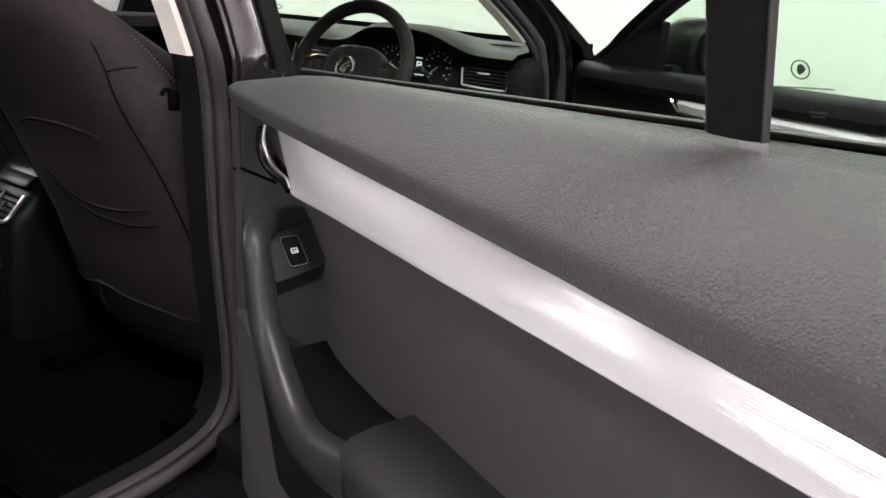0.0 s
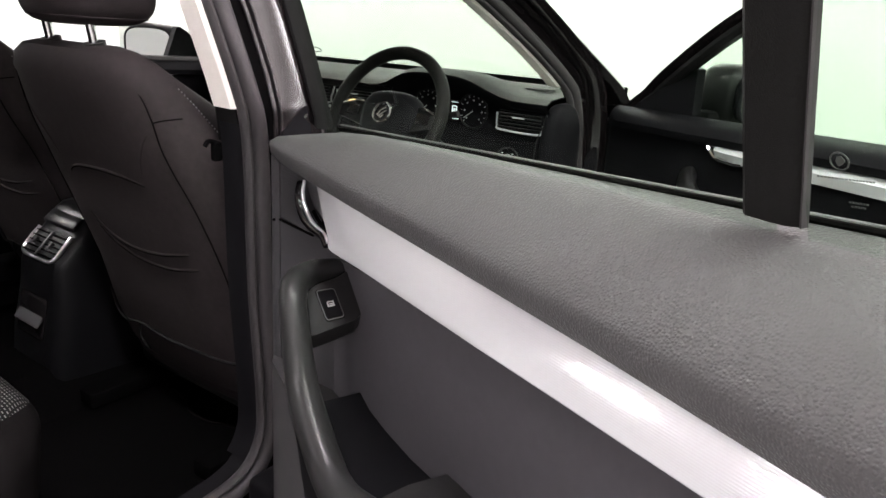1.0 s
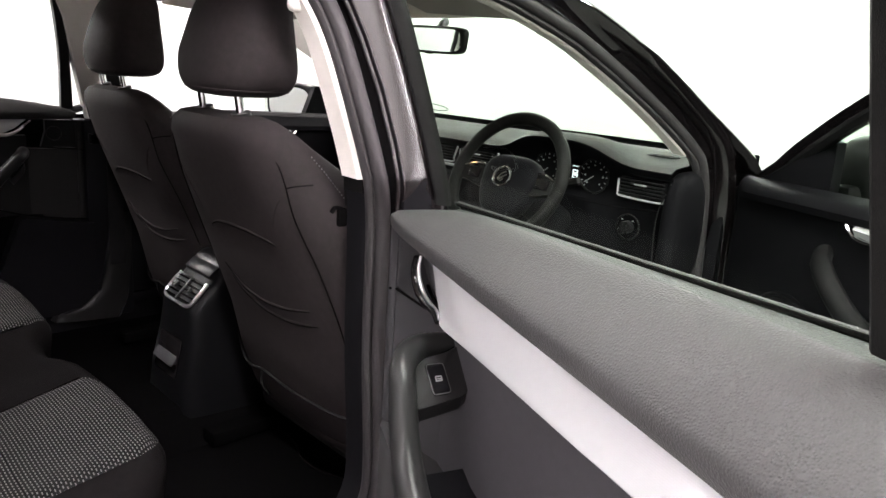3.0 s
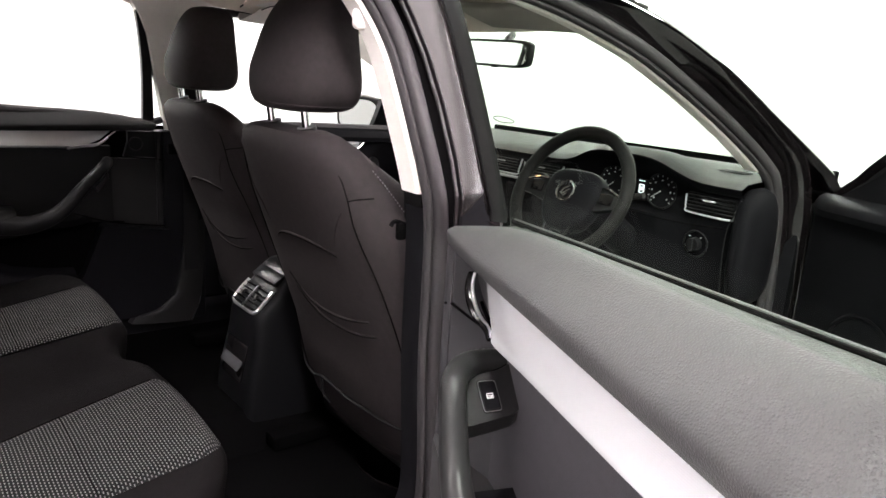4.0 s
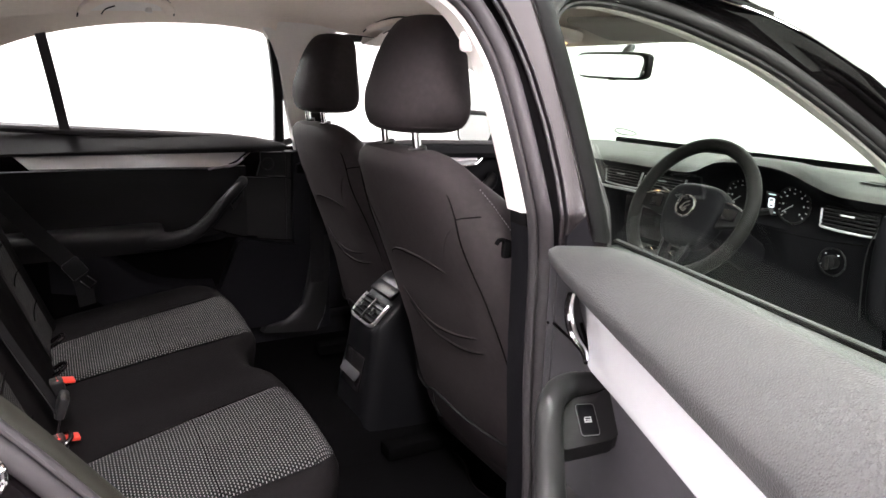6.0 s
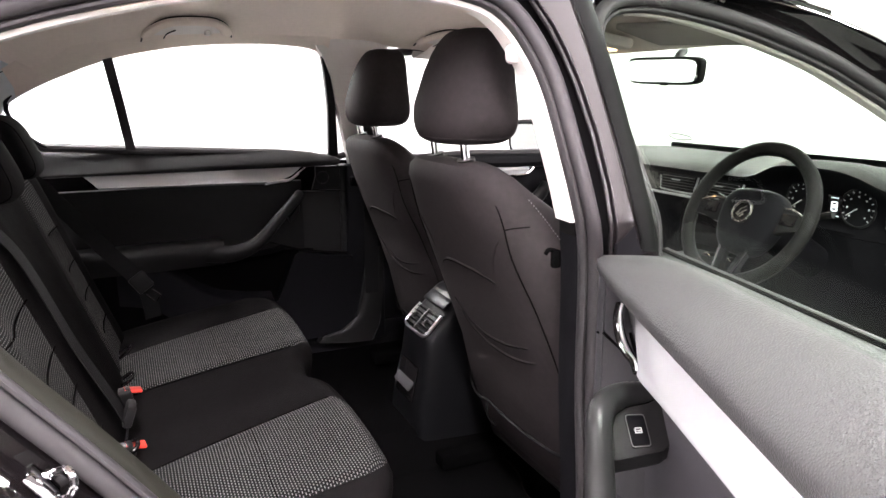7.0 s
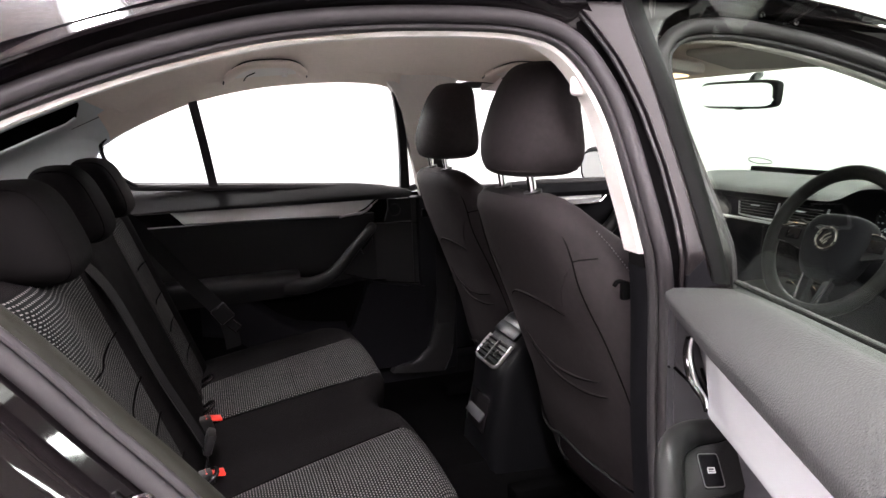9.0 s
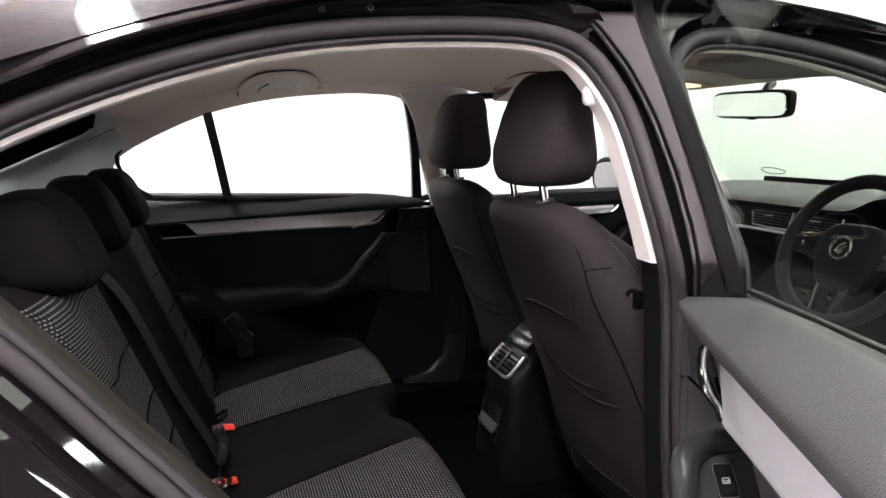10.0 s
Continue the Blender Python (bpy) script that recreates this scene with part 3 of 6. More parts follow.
for s in (-1, 1):
    rows = []
    for y, z in ((0.36 if s > 0 else 0.20, 1.309 if s > 0 else 1.318), (0.42, 1.305), (0.56, 1.275), (0.80, 1.17), (0.97, 1.07), (1.07, 0.97), (1.10, 0.90)):
        z -= 0.030 * min(max((y - 0.25) / 0.3, 0), 1) if s > 0 else 0.0
        b = side_x(z, 0.72)
        if s > 0:
            rows.append([V(b - 0.010, y - 0.006, z - 0.010), V(b - 0.014, y - 0.010, z - 0.019), V(b - 0.022, y - 0.008, z - 0.021), V(b - 0.040, y + 0.012, z - 0.006), V(b - 0.05, y + 0.05, z + 0.02), V(b - 0.03, y + 0.075, z + 0.045)])
            continue
        rows.append([V(s * (b - 0.012), y - 0.010, z - 0.016), V(s * (b - 0.022), y - 0.020, z - 0.034), V(s * (b - 0.034), y - 0.018, z - 0.040), V(s * (b - 0.055), y + 0.02, z - 0.015), V(s * (b - 0.06), y + 0.06, z + 0.02), V(s * (b - 0.03), y + 0.075, z + 0.045)])
    loft(bm, rows, False, False, False)
bmesh.ops.solidify(bm, geom=list(bm.faces), thickness=0.003)
part("windscreen_pillar_trim", bm, CREAM_TRIM, car, "pale grey inner trim of the windscreen pillars")
bm = bmesh.new()
for s in (-1, 1):
    rows = []
    knots = ((0.30, 1.352), (0.45, 1.335), (0.62, 1.303), (0.76, 1.255), (0.90, 1.19), (1.10, 1.078), (1.26, 0.985), (1.34, 0.93))
    for q in spline([(0, y, z) for y, z in knots[:8 if s > 0 else 5]], 30):
        y, z = q.y, q.z
        b = side_x(z, 0.766)
        rows.append([V(s * (b - 0.07), y - 0.045, z - 0.01), V(s * (b - 0.02), y - 0.055, z - 0.005), V(s * b, y - 0.034, z - 0.002), V(s * (b - 0.012), y - 0.020, z + 0.006), V(s * (b - 0.04), y - 0.002, z + 0.010), V(s * (b - 0.07), y + 0.015, z + 0.008)])
    loft(bm, rows)
part("windscreen_pillar", bm, PAINT, car, "gloss black windscreen pillars")
# headliner front, down to the windscreen
bm = bmesh.new()
rows = []
for k in range(25):
    x = lerp(-0.57, 0.57, k / 24)
    d = 0.03 * (x / 0.57) ** 2
    rows.append([V(x, 0.46, liner_z(x, 0.46) - 0.001), V(x, 0.53 - d, lerp(liner_z(x, 0.46), 1.276, 0.6)), V(x, 0.57 - d, 1.276), V(x, 0.585 - d, 1.280), V(x, 0.60 - d, 1.31)])
loft(bm, rows, False, False, False)
bmesh.ops.solidify(bm, geom=list(bm.faces), thickness=0.003)
part("windscreen_header", bm, CREAM, car, "beige headliner edge above the windscreen")
# windscreen
bm = bmesh.new()
rows = []
for k in range(9):
    f = k / 8
    y, z, w = lerp(0.50, 1.42, f), lerp(1.40, 0.965, f), lerp(0.53, 0.72, f)
    rows.append([V(w * s, y - 0.14 * s * s, z - 0.02 * s * s) for s in [-1 + j / 8 for j in range(17)]])
loft(bm, rows, False, False, False)
part("windscreen", bm, CLEAR_GLASS, car, "faintly green windscreen")
# outside skin: front wing, sill, rear quarter
bm = bmesh.new()
rows = []
for y in (1.17, 1.35, 1.7, 2.1, 2.4):
    rows.append([V(0.80, y, 0.30), V(0.885, y, 0.45), V(0.895, y, 0.65), V(0.875, y, 0.82), V(0.84, y, 0.90), V(0.76, y, 0.925 - 0.10 * (y - 1.17)), V(0.66, y, 0.92 - 0.12 * (y - 1.17))])
loft(bm, rows, False, False, False)
bmesh.ops.solidify(bm, geom=list(bm.faces), thickness=0.003)
part("front_wing", bm, PAINT, car, "gloss black front wing")
bm = bmesh.new()
rows = []
for x in (-0.78, -0.6, -0.3, 0, 0.3, 0.6, 0.78):
    rows.append([V(x, y, z - 0.05 * abs(x / 0.78) ** 3) for y, z in ((1.30, 0.86), (1.42, 0.885), (1.7, 0.865), (2.1, 0.80), (2.42, 0.70), (2.5, 0.55), (2.5, 0.3))])
loft(bm, rows, False, False, False)
bmesh.ops.solidify(bm, geom=list(bm.faces), thickness=0.003)
part("bonnet", bm, PAINT, car, "gloss black bonnet")
bm = bmesh.new()
jr = offset_curve(rear_curve, 0.062, 0.058)
idx = [i for i, p in enumerate(rear_curve) if p.y < -0.50 and p.z < 1.16]
rows = [[jr[i] for i in idx]]
for dy, dx in ((0.05, 0.045), (0.14, 0.075), (0.35, 0.085), (0.8, 0.02)):
    rows.append([V(min(jr[i].x + dx * steps([(0.3, 1), (0.95, 0.9), (1.2, 0.2)], jr[i].z), 0.905), jr[i].y - dy, jr[i].z) for i in idx])
loft(bm, rows, False, False, False)
bmesh.ops.solidify(bm, geom=list(bm.faces), thickness=-0.002)
part("rear_quarter", bm, PAINT, car, "gloss black rear quarter panel behind the door")
# painted sill given dull plastic, to keep bright wall reflections off it
bm = bmesh.new()
rbox(bm, (0.80, 0.25, 0.27), (0.14, 1.9, 0.13), 0.03, 3)
rbox(bm, (-0.80, 0.25, 0.27), (0.14, 1.9, 0.13), 0.03, 3)
part("sill", bm, HARD, car, "black sill, left without gloss so no bright wall shows in it")
# centre pillar, outer face


def pillar_edge(z):
    """Where the seal ends and where the face of the cover begins, at height z."""
    ys = steps([(0.3, 0.0), (0.5, -0.018), (0.949, -0.033), (1.03, -0.033), (1.11, -0.037), (1.19, -0.048), (1.235, -0.058), (1.276, -0.075), (1.33, -0.118), (1.36, -0.17)], z)
    ye = steps([(0.3, 0.03), (0.5, 0.016), (0.949, -0.014), (1.03, -0.011), (1.11, -0.016), (1.19, -0.030), (1.236, -0.044), (1.277, -0.060), (1.33, -0.092), (1.36, -0.115)], z)
    y1 = steps([(0.3, 0.13), (0.98, 0.068), (1.2, 0.022), (1.27, 0.014), (1.31, 0.022), (1.345, 0.05), (1.365, 0.12)], z)
    return ys, ye, y1, side_x(z, 0.745)


def pillar_cover(z0, z1, n):
    rows = []
    for k in range(n):
        z = lerp(z0, z1, k / (n - 1))
        ys, ye, y1, b = pillar_edge(z)
        arc = [V(b - 0.004 * (1 - math.sin(a)), ye + 0.006 - 0.004 * math.cos(a), z) for a in [radians(90 * j / 5) for j in range(6)]]
        rows.append([V(b - 0.020, ye + 0.002, z)] + arc + [V(b, y1 - 0.006, z), V(b - 0.003, y1, z), V(b - 0.04, y1, z), V(b - 0.045, y1 - 0.02, z), V(b - 0.045, ye + 0.02, z)])
    return rows


def pillar_face(z0, z1, n):
    """The jamb face between seal and cover; its dark reflection is put into dull black."""
    rows = []
    for k in range(n):
        z = lerp(z0, z1, k / (n - 1))
        ys, ye, y1, b = pillar_edge(z)
        rows.append([V(b - 0.046, ys - 0.012, z), V(b - 0.034, ys - 0.004, z), V(b - 0.027, lerp(ys, ye, 0.3), z), V(b - 0.016, lerp(ys, ye, 0.8), z), V(b - 0.013, ye + 0.003, z), V(b - 0.05, ye + 0.004, z)])
    return rows


bm = bmesh.new()
loft(bm, pillar_cover(0.90, 1.365, 34))
part("centre_pillar", bm, PILLAR, car, "gloss black centre door pillar cover", sharp=40)
bm = bmesh.new()
loft(bm, pillar_cover(0.33, 0.898, 16))
part("lower_pillar", bm, HARD, car, "black lower part of the centre pillar", sharp=40)
bm = bmesh.new()
loft(bm, pillar_face(0.33, 1.36, 50))
part("pillar_face", bm, DULL, car, "jamb face between seal and pillar cover, dark reflection put into dull black", sharp=40)
bm = bmesh.new()
foot = [(-0.014, 0.930), (-0.013, 0.950), (0.010, 0.969), (0.030, 0.983), (0.037, 0.985), (0.041, 0.969), (0.047, 0.930)]
loft(bm, [[V(side_x(z, 0.745) + d, y, z) for y, z in foot] for d in (-0.004, 0.002)])
part("pillar_foot", bm, HARD, car, "dull black foot of the pillar cover")
bm = bmesh.new()
bead = []
for k in range(30):
    ys, ye, y1, b = pillar_edge(lerp(0.93, 1.345, k / 29))
    bead.append(V(b - 0.009, ye - 0.0035, lerp(0.93, 1.345, k / 29)))
tube(bm, bead, 0.0042, 12)
part("pillar_bead", bm, PILLAR, car, "gloss black bead along the pillar cover")
# added block, hides a bright reflection low on the jamb
bm = bmesh.new()
rbox(bm, (0.775, -0.058, 0.355), (0.07, 0.07, 0.08), 0.015, 3)
part("jamb_mask", bm, HARD, car, "black block added to cover a bright spot on the jamb")
# flared foot of the far centre pillar
bm = bmesh.new()
rows = []
for yl, zl, yr, zr in ((0.052, 0.66, 0.118, 0.66), (0.045, 0.58, 0.116, 0.575), (0.029, 0.49, 0.112, 0.49), (0.010, 0.42, 0.106, 0.42), (-0.050, 0.376, 0.10, 0.37), (-0.113, 0.363, 0.09, 0.345), (-0.13, 0.34, 0.08, 0.32)):
    rows.append([V(x, lerp(yl, yr, f), lerp(zl, zr, f)) for f, x in ((0, -0.690), (0.02, -0.664), (0.10, -0.658), (0.3, -0.655), (0.6, -0.655), (0.9, -0.660), (1, -0.690))])
loft(bm, rows, False, False, False)
part("pillar_foot", bm, SMOOTH, car, "flared black foot of the far centre pillar")
# plug screws under the roof edge
for x, y, z in ((0.5755, -0.525, 1.364), (0.5725, -0.455, 1.368), (0.579, 0.252, 1.351), (0.589, 0.316, 1.338)):
    bm = bmesh.new()
    tube(bm, [(x - 0.002, y, z + 0.001), (x + 0.002, y, z - 0.001)], 0.0045, 12)
    screw = part("roof_screw", bm, SATIN, car, "small black screw under the roof edge")
    bm = bmesh.new()
    tube(bm, [V(x + 0.0022, y + 0.0038 * math.cos(a), z - 0.001 + 0.0038 * math.sin(a)) for a in [k * math.pi / 6 for k in range(12)]], 0.0007, 5, closed=True)
    part("screw_rim", bm, SATIN_CHROME, screw, "bright rim of the screw")
# black gasket round the rear corner of the far side window
bm = bmesh.new()
tube(bm, [(-0.640, -0.925, 1.180), (-0.646, -0.952, 1.152), (-0.659, -0.953, 1.120), (-0.677, -0.932, 1.076), (-0.691, -0.899, 1.041), (-0.702, -0.855, 1.014)], 0.009, 10, smooth=30, squash=0.6)
part("window_gasket", bm, HARD, car, "black rubber gasket round the window corner")
# hinges and check strap on the pillar
for z in (0.52, 0.80):
    bm = bmesh.new()
    rbox(bm, (0.79, -0.015, z), (0.05, 0.03, 0.06), 0.006)
    tube(bm, [(0.812, -0.03, z - 0.04), (0.812, -0.03, z + 0.04)], 0.010, 10)
    part("door_hinge", bm, PAINT, car, "black painted door hinge")
# far side outer shell, tail and floor
bm = bmesh.new()
loft(bm, [[V(-0.80, y, 0.25) for y in (-1.3, -0.5, 0.5, 1.4, 2.4)], [V(-0.90, y, 0.5) for y in (-1.3, -0.5, 0.5, 1.4, 2.4)], [V(-0.895, y, 0.70) for y in (-1.3, -0.5, 0.5, 1.4, 2.4)], [V(-0.80, y, z) for y, z in ((-1.3, 0.95), (-0.5, 0.95), (0.5, 0.94), (1.4, 0.86), (2.4, 0.72))]], False, False, False)
bmesh.ops.solidify(bm, geom=list(bm.faces), thickness=0.003)
part("far_side_skin", bm, PAINT, car, "gloss black far side of the car")
bm = bmesh.new()
loft(bm, [[V(x, -1.95, z) for x in (-0.7, 0.7)] for z in (0.3, 0.7, 1.02)], False, False, False)
bmesh.ops.solidify(bm, geom=list(bm.faces), thickness=0.003)
part("tailgate", bm, PAINT, car, "gloss black tailgate")
bm = bmesh.new()
loft(bm, [[V(x, y, z - 0.04 * (x / 0.6) ** 2) for x in (-0.62, -0.4, -0.2, 0, 0.2, 0.4, 0.62)] for y, z in ((-1.16, 1.335), (-1.4, 1.24), (-1.7, 1.11), (-1.95, 1.02))], False, False, False)
part("rear_window", bm, DARK_GLASS, car, "tinted sloping rear window glass")
bm = bmesh.new()
loft(bm, [[V(x, y, z - 0.045 * (x / 0.6) ** 2) for x in (-0.66, -0.4, -0.2, 0, 0.2, 0.4, 0.66)] for y, z in ((-1.12, 1.335), (-1.19, 1.31), (-1.23, 1.285))], False, False, False)
bmesh.ops.solidify(bm, geom=list(bm.faces), thickness=0.004)
part("rear_header", bm, SMOOTH, car, "black upper frame of the rear window")
bm = bmesh.new()
rbox(bm, (0, -1.45, 0.90), (1.30, 0.80, 0.03), 0.01)
part("parcel_shelf", bm, HARD, car, "black parcel shelf behind the rear seat")

bm = bmesh.new()
for s in (1, -1):
    rbox(bm, (s * 0.735, 1.24, 0.60), (0.05, 0.26, 0.58), 0.01)
part("kick_panel", bm, HARD, car, "black panels between dashboard and door hinges")
bm = bmesh.new()
rbox(bm, (0, 1.40, 0.62), (1.42, 0.02, 0.70), 0.005)
part("bulkhead", bm, CARPET, car, "black bulkhead below the windscreen")

# flat black plate with a rounded corner, above the rear pillar trim
bm = bmesh.new()
outline = [(-1.005, 1.300), (-0.990, 1.265), (-1.000, 1.230), (-1.025, 1.213), (-1.06, 1.199), (-1.25, 1.119), (-1.45, 1.035), (-1.45, 1.25), (-1.15, 1.32)]
loft(bm, [[V(x, y, z) for y, z in outline] for x in (-0.596, -0.588)])
frame_edge = part("tailgate_plate", bm, CARPET, car, "black plate beside the headliner, above the rear pillar trim")
# highlight along the trim edge, drawn as a pale tube
bm = bmesh.new()
tube(bm, [V(-0.582, y, z - 0.003) for y, z in outline[2:7]], 0.005, 8)
part("frame_edge", bm, PALE_TRIM, frame_edge, "highlight on the rear pillar trim edge, drawn as a pale tube")

# ---- cabin floor ----
bm = bmesh.new()
rows = []
for y in (-0.75, -0.5, -0.2, 0.1, 0.5, 0.9, 1.3):
    row = []
    for x in (-0.72, -0.6, -0.3, -0.17, -0.12, -0.08, 0, 0.08, 0.12, 0.17, 0.3, 0.6, 0.72):
        z = 0.255 + (0.10 if abs(x) < 0.09 else 0.05 if abs(x) < 0.13 else 0) + (0.03 if abs(x) > 0.7 else 0) + max(y - 0.8, 0) * 0.5
        row.append(V(x, y, z))
    rows.append(row)
loft(bm, rows, False, False, False)
bmesh.ops.solidify(bm, geom=list(bm.faces), thickness=0.01)
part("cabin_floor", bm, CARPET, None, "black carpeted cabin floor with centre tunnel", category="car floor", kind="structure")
bm = bmesh.new()
mat = [(0.14, -0.30), (0.20, -0.28), (0.60, -0.28), (0.66, -0.2), (0.66, 0.05), (0.60, 0.12), (0.46, 0.115), (0.40, 0.09), (0.33, 0.09), (0.27, 0.115), (0.18, 0.12), (0.13, 0.06)]
out = spline([(x, y, 0) for x, y in mat], 60, True)
loft(bm, [[p + V(0, 0, z) for p in out] for z in (0.268, 0.276)])
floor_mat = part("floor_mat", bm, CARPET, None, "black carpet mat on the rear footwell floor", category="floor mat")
bm = bmesh.new()
tube(bm, [p + V(0, 0, 0.276) for p in out], 0.004, 8, closed=True)
part("binding", bm, GROOVE, floor_mat, "sewn cloth binding round the mat")


# ---- front seats ----


def front_seat():
    e = thing("car_seat", "black cloth front seat with map pocket and headrest", "car seat", group="front seats")
    # backrest
    bm = bmesh.new()
    rings = []
    table = [(0.40, 0.225, 0.14, 0.060), (0.43, 0.248, 0.16, 0.040), (0.50, 0.268, 0.18, 0.018), (0.62, 0.280, 0.19, -0.008), (0.74, 0.286, 0.185, -0.048), (0.84, 0.282, 0.175, -0.086),
             (0.91, 0.268, 0.160, -0.112), (0.97, 0.238, 0.140, -0.134), (1.006, 0.210, 0.115, -0.146), (1.030, 0.186, 0.090, -0.149), (1.046, 0.154, 0.062, -0.143), (1.053, 0.112, 0.035, -0.132)]
    def outer(z, side):
        """The bolster on the door side is wider low down, its shoulder narrower."""
        if side > 0:
            return 1 + 0.060 * min(max((0.93 - z) / 0.10, 0), 1) - 0.085 * min(max((z - 0.88) / 0.09, 0), 1)
        return 1 + 0.05 * min(max((z - 0.86) / 0.08, 0), 1)
    for z, hw, th, yr in table:
        ring = []
        for k in range(40):
            a = 2 * math.pi * k / 40
            c, s = math.cos(a), math.sin(a)
            wide = hw * outer(z, c)
            x = wide * math.copysign(abs(c) ** 0.62, c)
            y = math.copysign(abs(s) ** 0.62, s)
            yy = yr + th / 2 + y * th / 2
            yy += 0.030 * (x / wide) ** 4 * (1 if y > 0 else 1.0) * (1 if z < 1.0 else 0.5)
            ring.append(V(x, yy, z))
        rings.append(ring)
    loft(bm, rings)
    part("backrest", bm, SEATBACK, e, "black cloth backrest with sewn seams")

    def rear(x, z, out=0.0):
        """A point on the rear face of the backrest."""
        hw, th, yr = (steps([(r[0], r[i]) for r in table], z) for i in (1, 2, 3))
        f = min(abs(x / (hw * outer(z, x))), 0.999)
        ys = (1 - f ** 3.226) ** 0.31
        return V(x, yr + th / 2 - ys * th / 2 + 0.03 * f ** 4 - out, z)
    # seams over the shoulders, down the sides and across
    for s in (-1, 1):
        for run in (((0.105, 1.048), (0.129, 1.038), (0.158, 1.010), (0.177, 0.982), (0.189, 0.944)), ((0.189, 0.944), (0.200, 0.948), (0.212, 0.951), (0.221, 0.953)),
                    ((0.189, 0.944), (0.196, 0.905), (0.205, 0.867), (0.222, 0.786), (0.229, 0.666), (0.222, 0.571), (0.216, 0.509), (0.21, 0.45))):
            bm = bmesh.new()
            tube(bm, [rear(s * x, z, 0.0014) + V(s * 0.0012, 0, 0) for x, z in run], 0.0012, 6, smooth=40)
            part("seam", bm, GROOVE, e, "sewn seam on the backrest")
        bm = bmesh.new()
        sweep(bm, spline([rear(s * x, z, -0.0006) for x, z in ((0.184, 0.934), (0.165, 0.912), (0.145, 0.883), (0.130, 0.850))], 30), lambda t: circle(0.0008 + 0.0016 * math.sin(math.pi * t), 8, 1.0), (0, -1, 0.3))
        part("fold", bm, SEATBACK, e, "soft fold in the seat cover")
    # map pocket: a short upper edge and two hanging lower edges
    for name, run in (("pocket_edge", ((-0.112, 0.820), (-0.104, 0.828), (-0.070, 0.838), (-0.010, 0.842), (0.060, 0.841), (0.130, 0.833))),
                      ("pocket_edge", ((-0.124, 0.738), (-0.095, 0.718), (-0.060, 0.698), (0.005, 0.687), (0.085, 0.693), (0.168, 0.711))),
                      ("pocket_edge", ((-0.105, 0.712), (-0.061, 0.684), (0.003, 0.666), (0.085, 0.666), (0.140, 0.674), (0.178, 0.683)))):
        bm = bmesh.new()
        path = spline([rear(x, z, 0.0004) for x, z in run], 48)
        sweep(bm, path, lambda t: [((0.0003 + 0.0015 * math.sin(math.pi * t) ** 0.5) * math.cos(a), (0.0003 + 0.0009 * math.sin(math.pi * t) ** 0.5) * math.sin(a)) for a in [k * math.pi / 4 for k in range(8)]], (0, -1, 0.3))
        part(name, bm, SEATBACK, e, "curved welted edge of the map pocket")
        # the lip's shadow, drawn as a dark tube just below it
        bm = bmesh.new()
        sweep(bm, [p + V(0, 0.0002, -0.0030) for p in path], lambda t: circle(0.0003 + 0.0016 * math.sin(math.pi * t) ** 0.5, 6), (0, -1, 0.3))
        part("pocket_shade", bm, GROOVE, e, "shadow line under the pocket edge, drawn as a dark tube")
    # dashed stitches along the outer edge
    bm = bmesh.new()
    for s in (-1, 1):
        for k in range(40):
            z = 0.82 + 0.175 * k / 39
            hw, th, yr = (steps([(r[0], r[i]) for r in table], z) for i in (1, 2, 3))
            c, d = math.cos(radians(1.5)) ** 0.62, math.sin(radians(1.5)) ** 0.62
            p = V(s * hw * outer(z, s) * c, yr + th / 2 - d * th / 2 + 0.030 * c ** 4 * (1 if z < 1.0 else 0.5), z) + V(s * 0.0022, -0.0012, 0.0006)
            rbox(bm, p, (0.0013, 0.0013, 0.0024), 0, m=turn(0, s * (-35 if z > 0.9 else 0), 0))
    part("stitching", bm, STITCH, e, "pale dashed stitching along the backrest edge", kind="stuff")
    # lower rear cover and hanging elastic
    bm = bmesh.new()
    tube(bm, [rear(-0.225, 0.530, 0.002), rear(-0.210, 0.500, 0.004), rear(-0.175, 0.488, 0.006), rear(-0.130, 0.484, 0.005), rear(-0.075, 0.496, 0.003), rear(0.01, 0.487, 0.003), rear(0.10, 0.488, 0.003), rear(0.18, 0.486, 0.003), rear(0.24, 0.49, 0.003)], 0.0032, 6, smooth=60)
    tube(bm, [rear(-0.08, 0.494, 0.004), V(-0.085, 0.020, 0.460), V(-0.080, 0.032, 0.435), V(-0.10, 0.05, 0.42)], 0.003, 6, smooth=16)
    part("cover_strap", bm, WEBBING, e, "black strap below the backrest cover")
    # seat base
    bm = bmesh.new()

    def dish(p):
        return V(p.x, p.y, p.z - 0.02 * (1 - min(abs(p.x) / 0.25, 1) ** 2) + 0.05 * max(p.y / 0.28, -0.5))
    pillow(bm, (0, 0.36, 0.46), (0.265, 0.29, 0.085), 0.5, 0.35, warp=dish)
    part("cushion", bm, SEATBACK, e, "black cloth seat cushion")
    bm = bmesh.new()
    rbox(bm, (0, 0.34, 0.365), (0.46, 0.48, 0.07), 0.02)
    part("seat_frame", bm, SMOOTH, e, "black seat frame")
    for s in (-1, 1):
        bm = bmesh.new()
        rbox(bm, (s * 0.20, 0.26, 0.30), (0.05, 0.62, 0.035), 0.006)
        part("seat_rail", bm, CARPET, e, "dark metal seat rail")
    bm = bmesh.new()
    rbox(bm, (0.255, 0.10, 0.40), (0.03, 0.13, 0.11), 0.014)
    part("recliner_cover", bm, HARD, e, "black plastic recliner cover")
    # headrest, posts, collars
    bm = bmesh.new()

    def shape(p):
        t = (p.z + 0.102) / 0.204
        w = 1.005 - 0.02 * t - 0.36 * max(t - 0.25, 0) ** 1.3 - 0.15 * max(0.16 - t, 0)
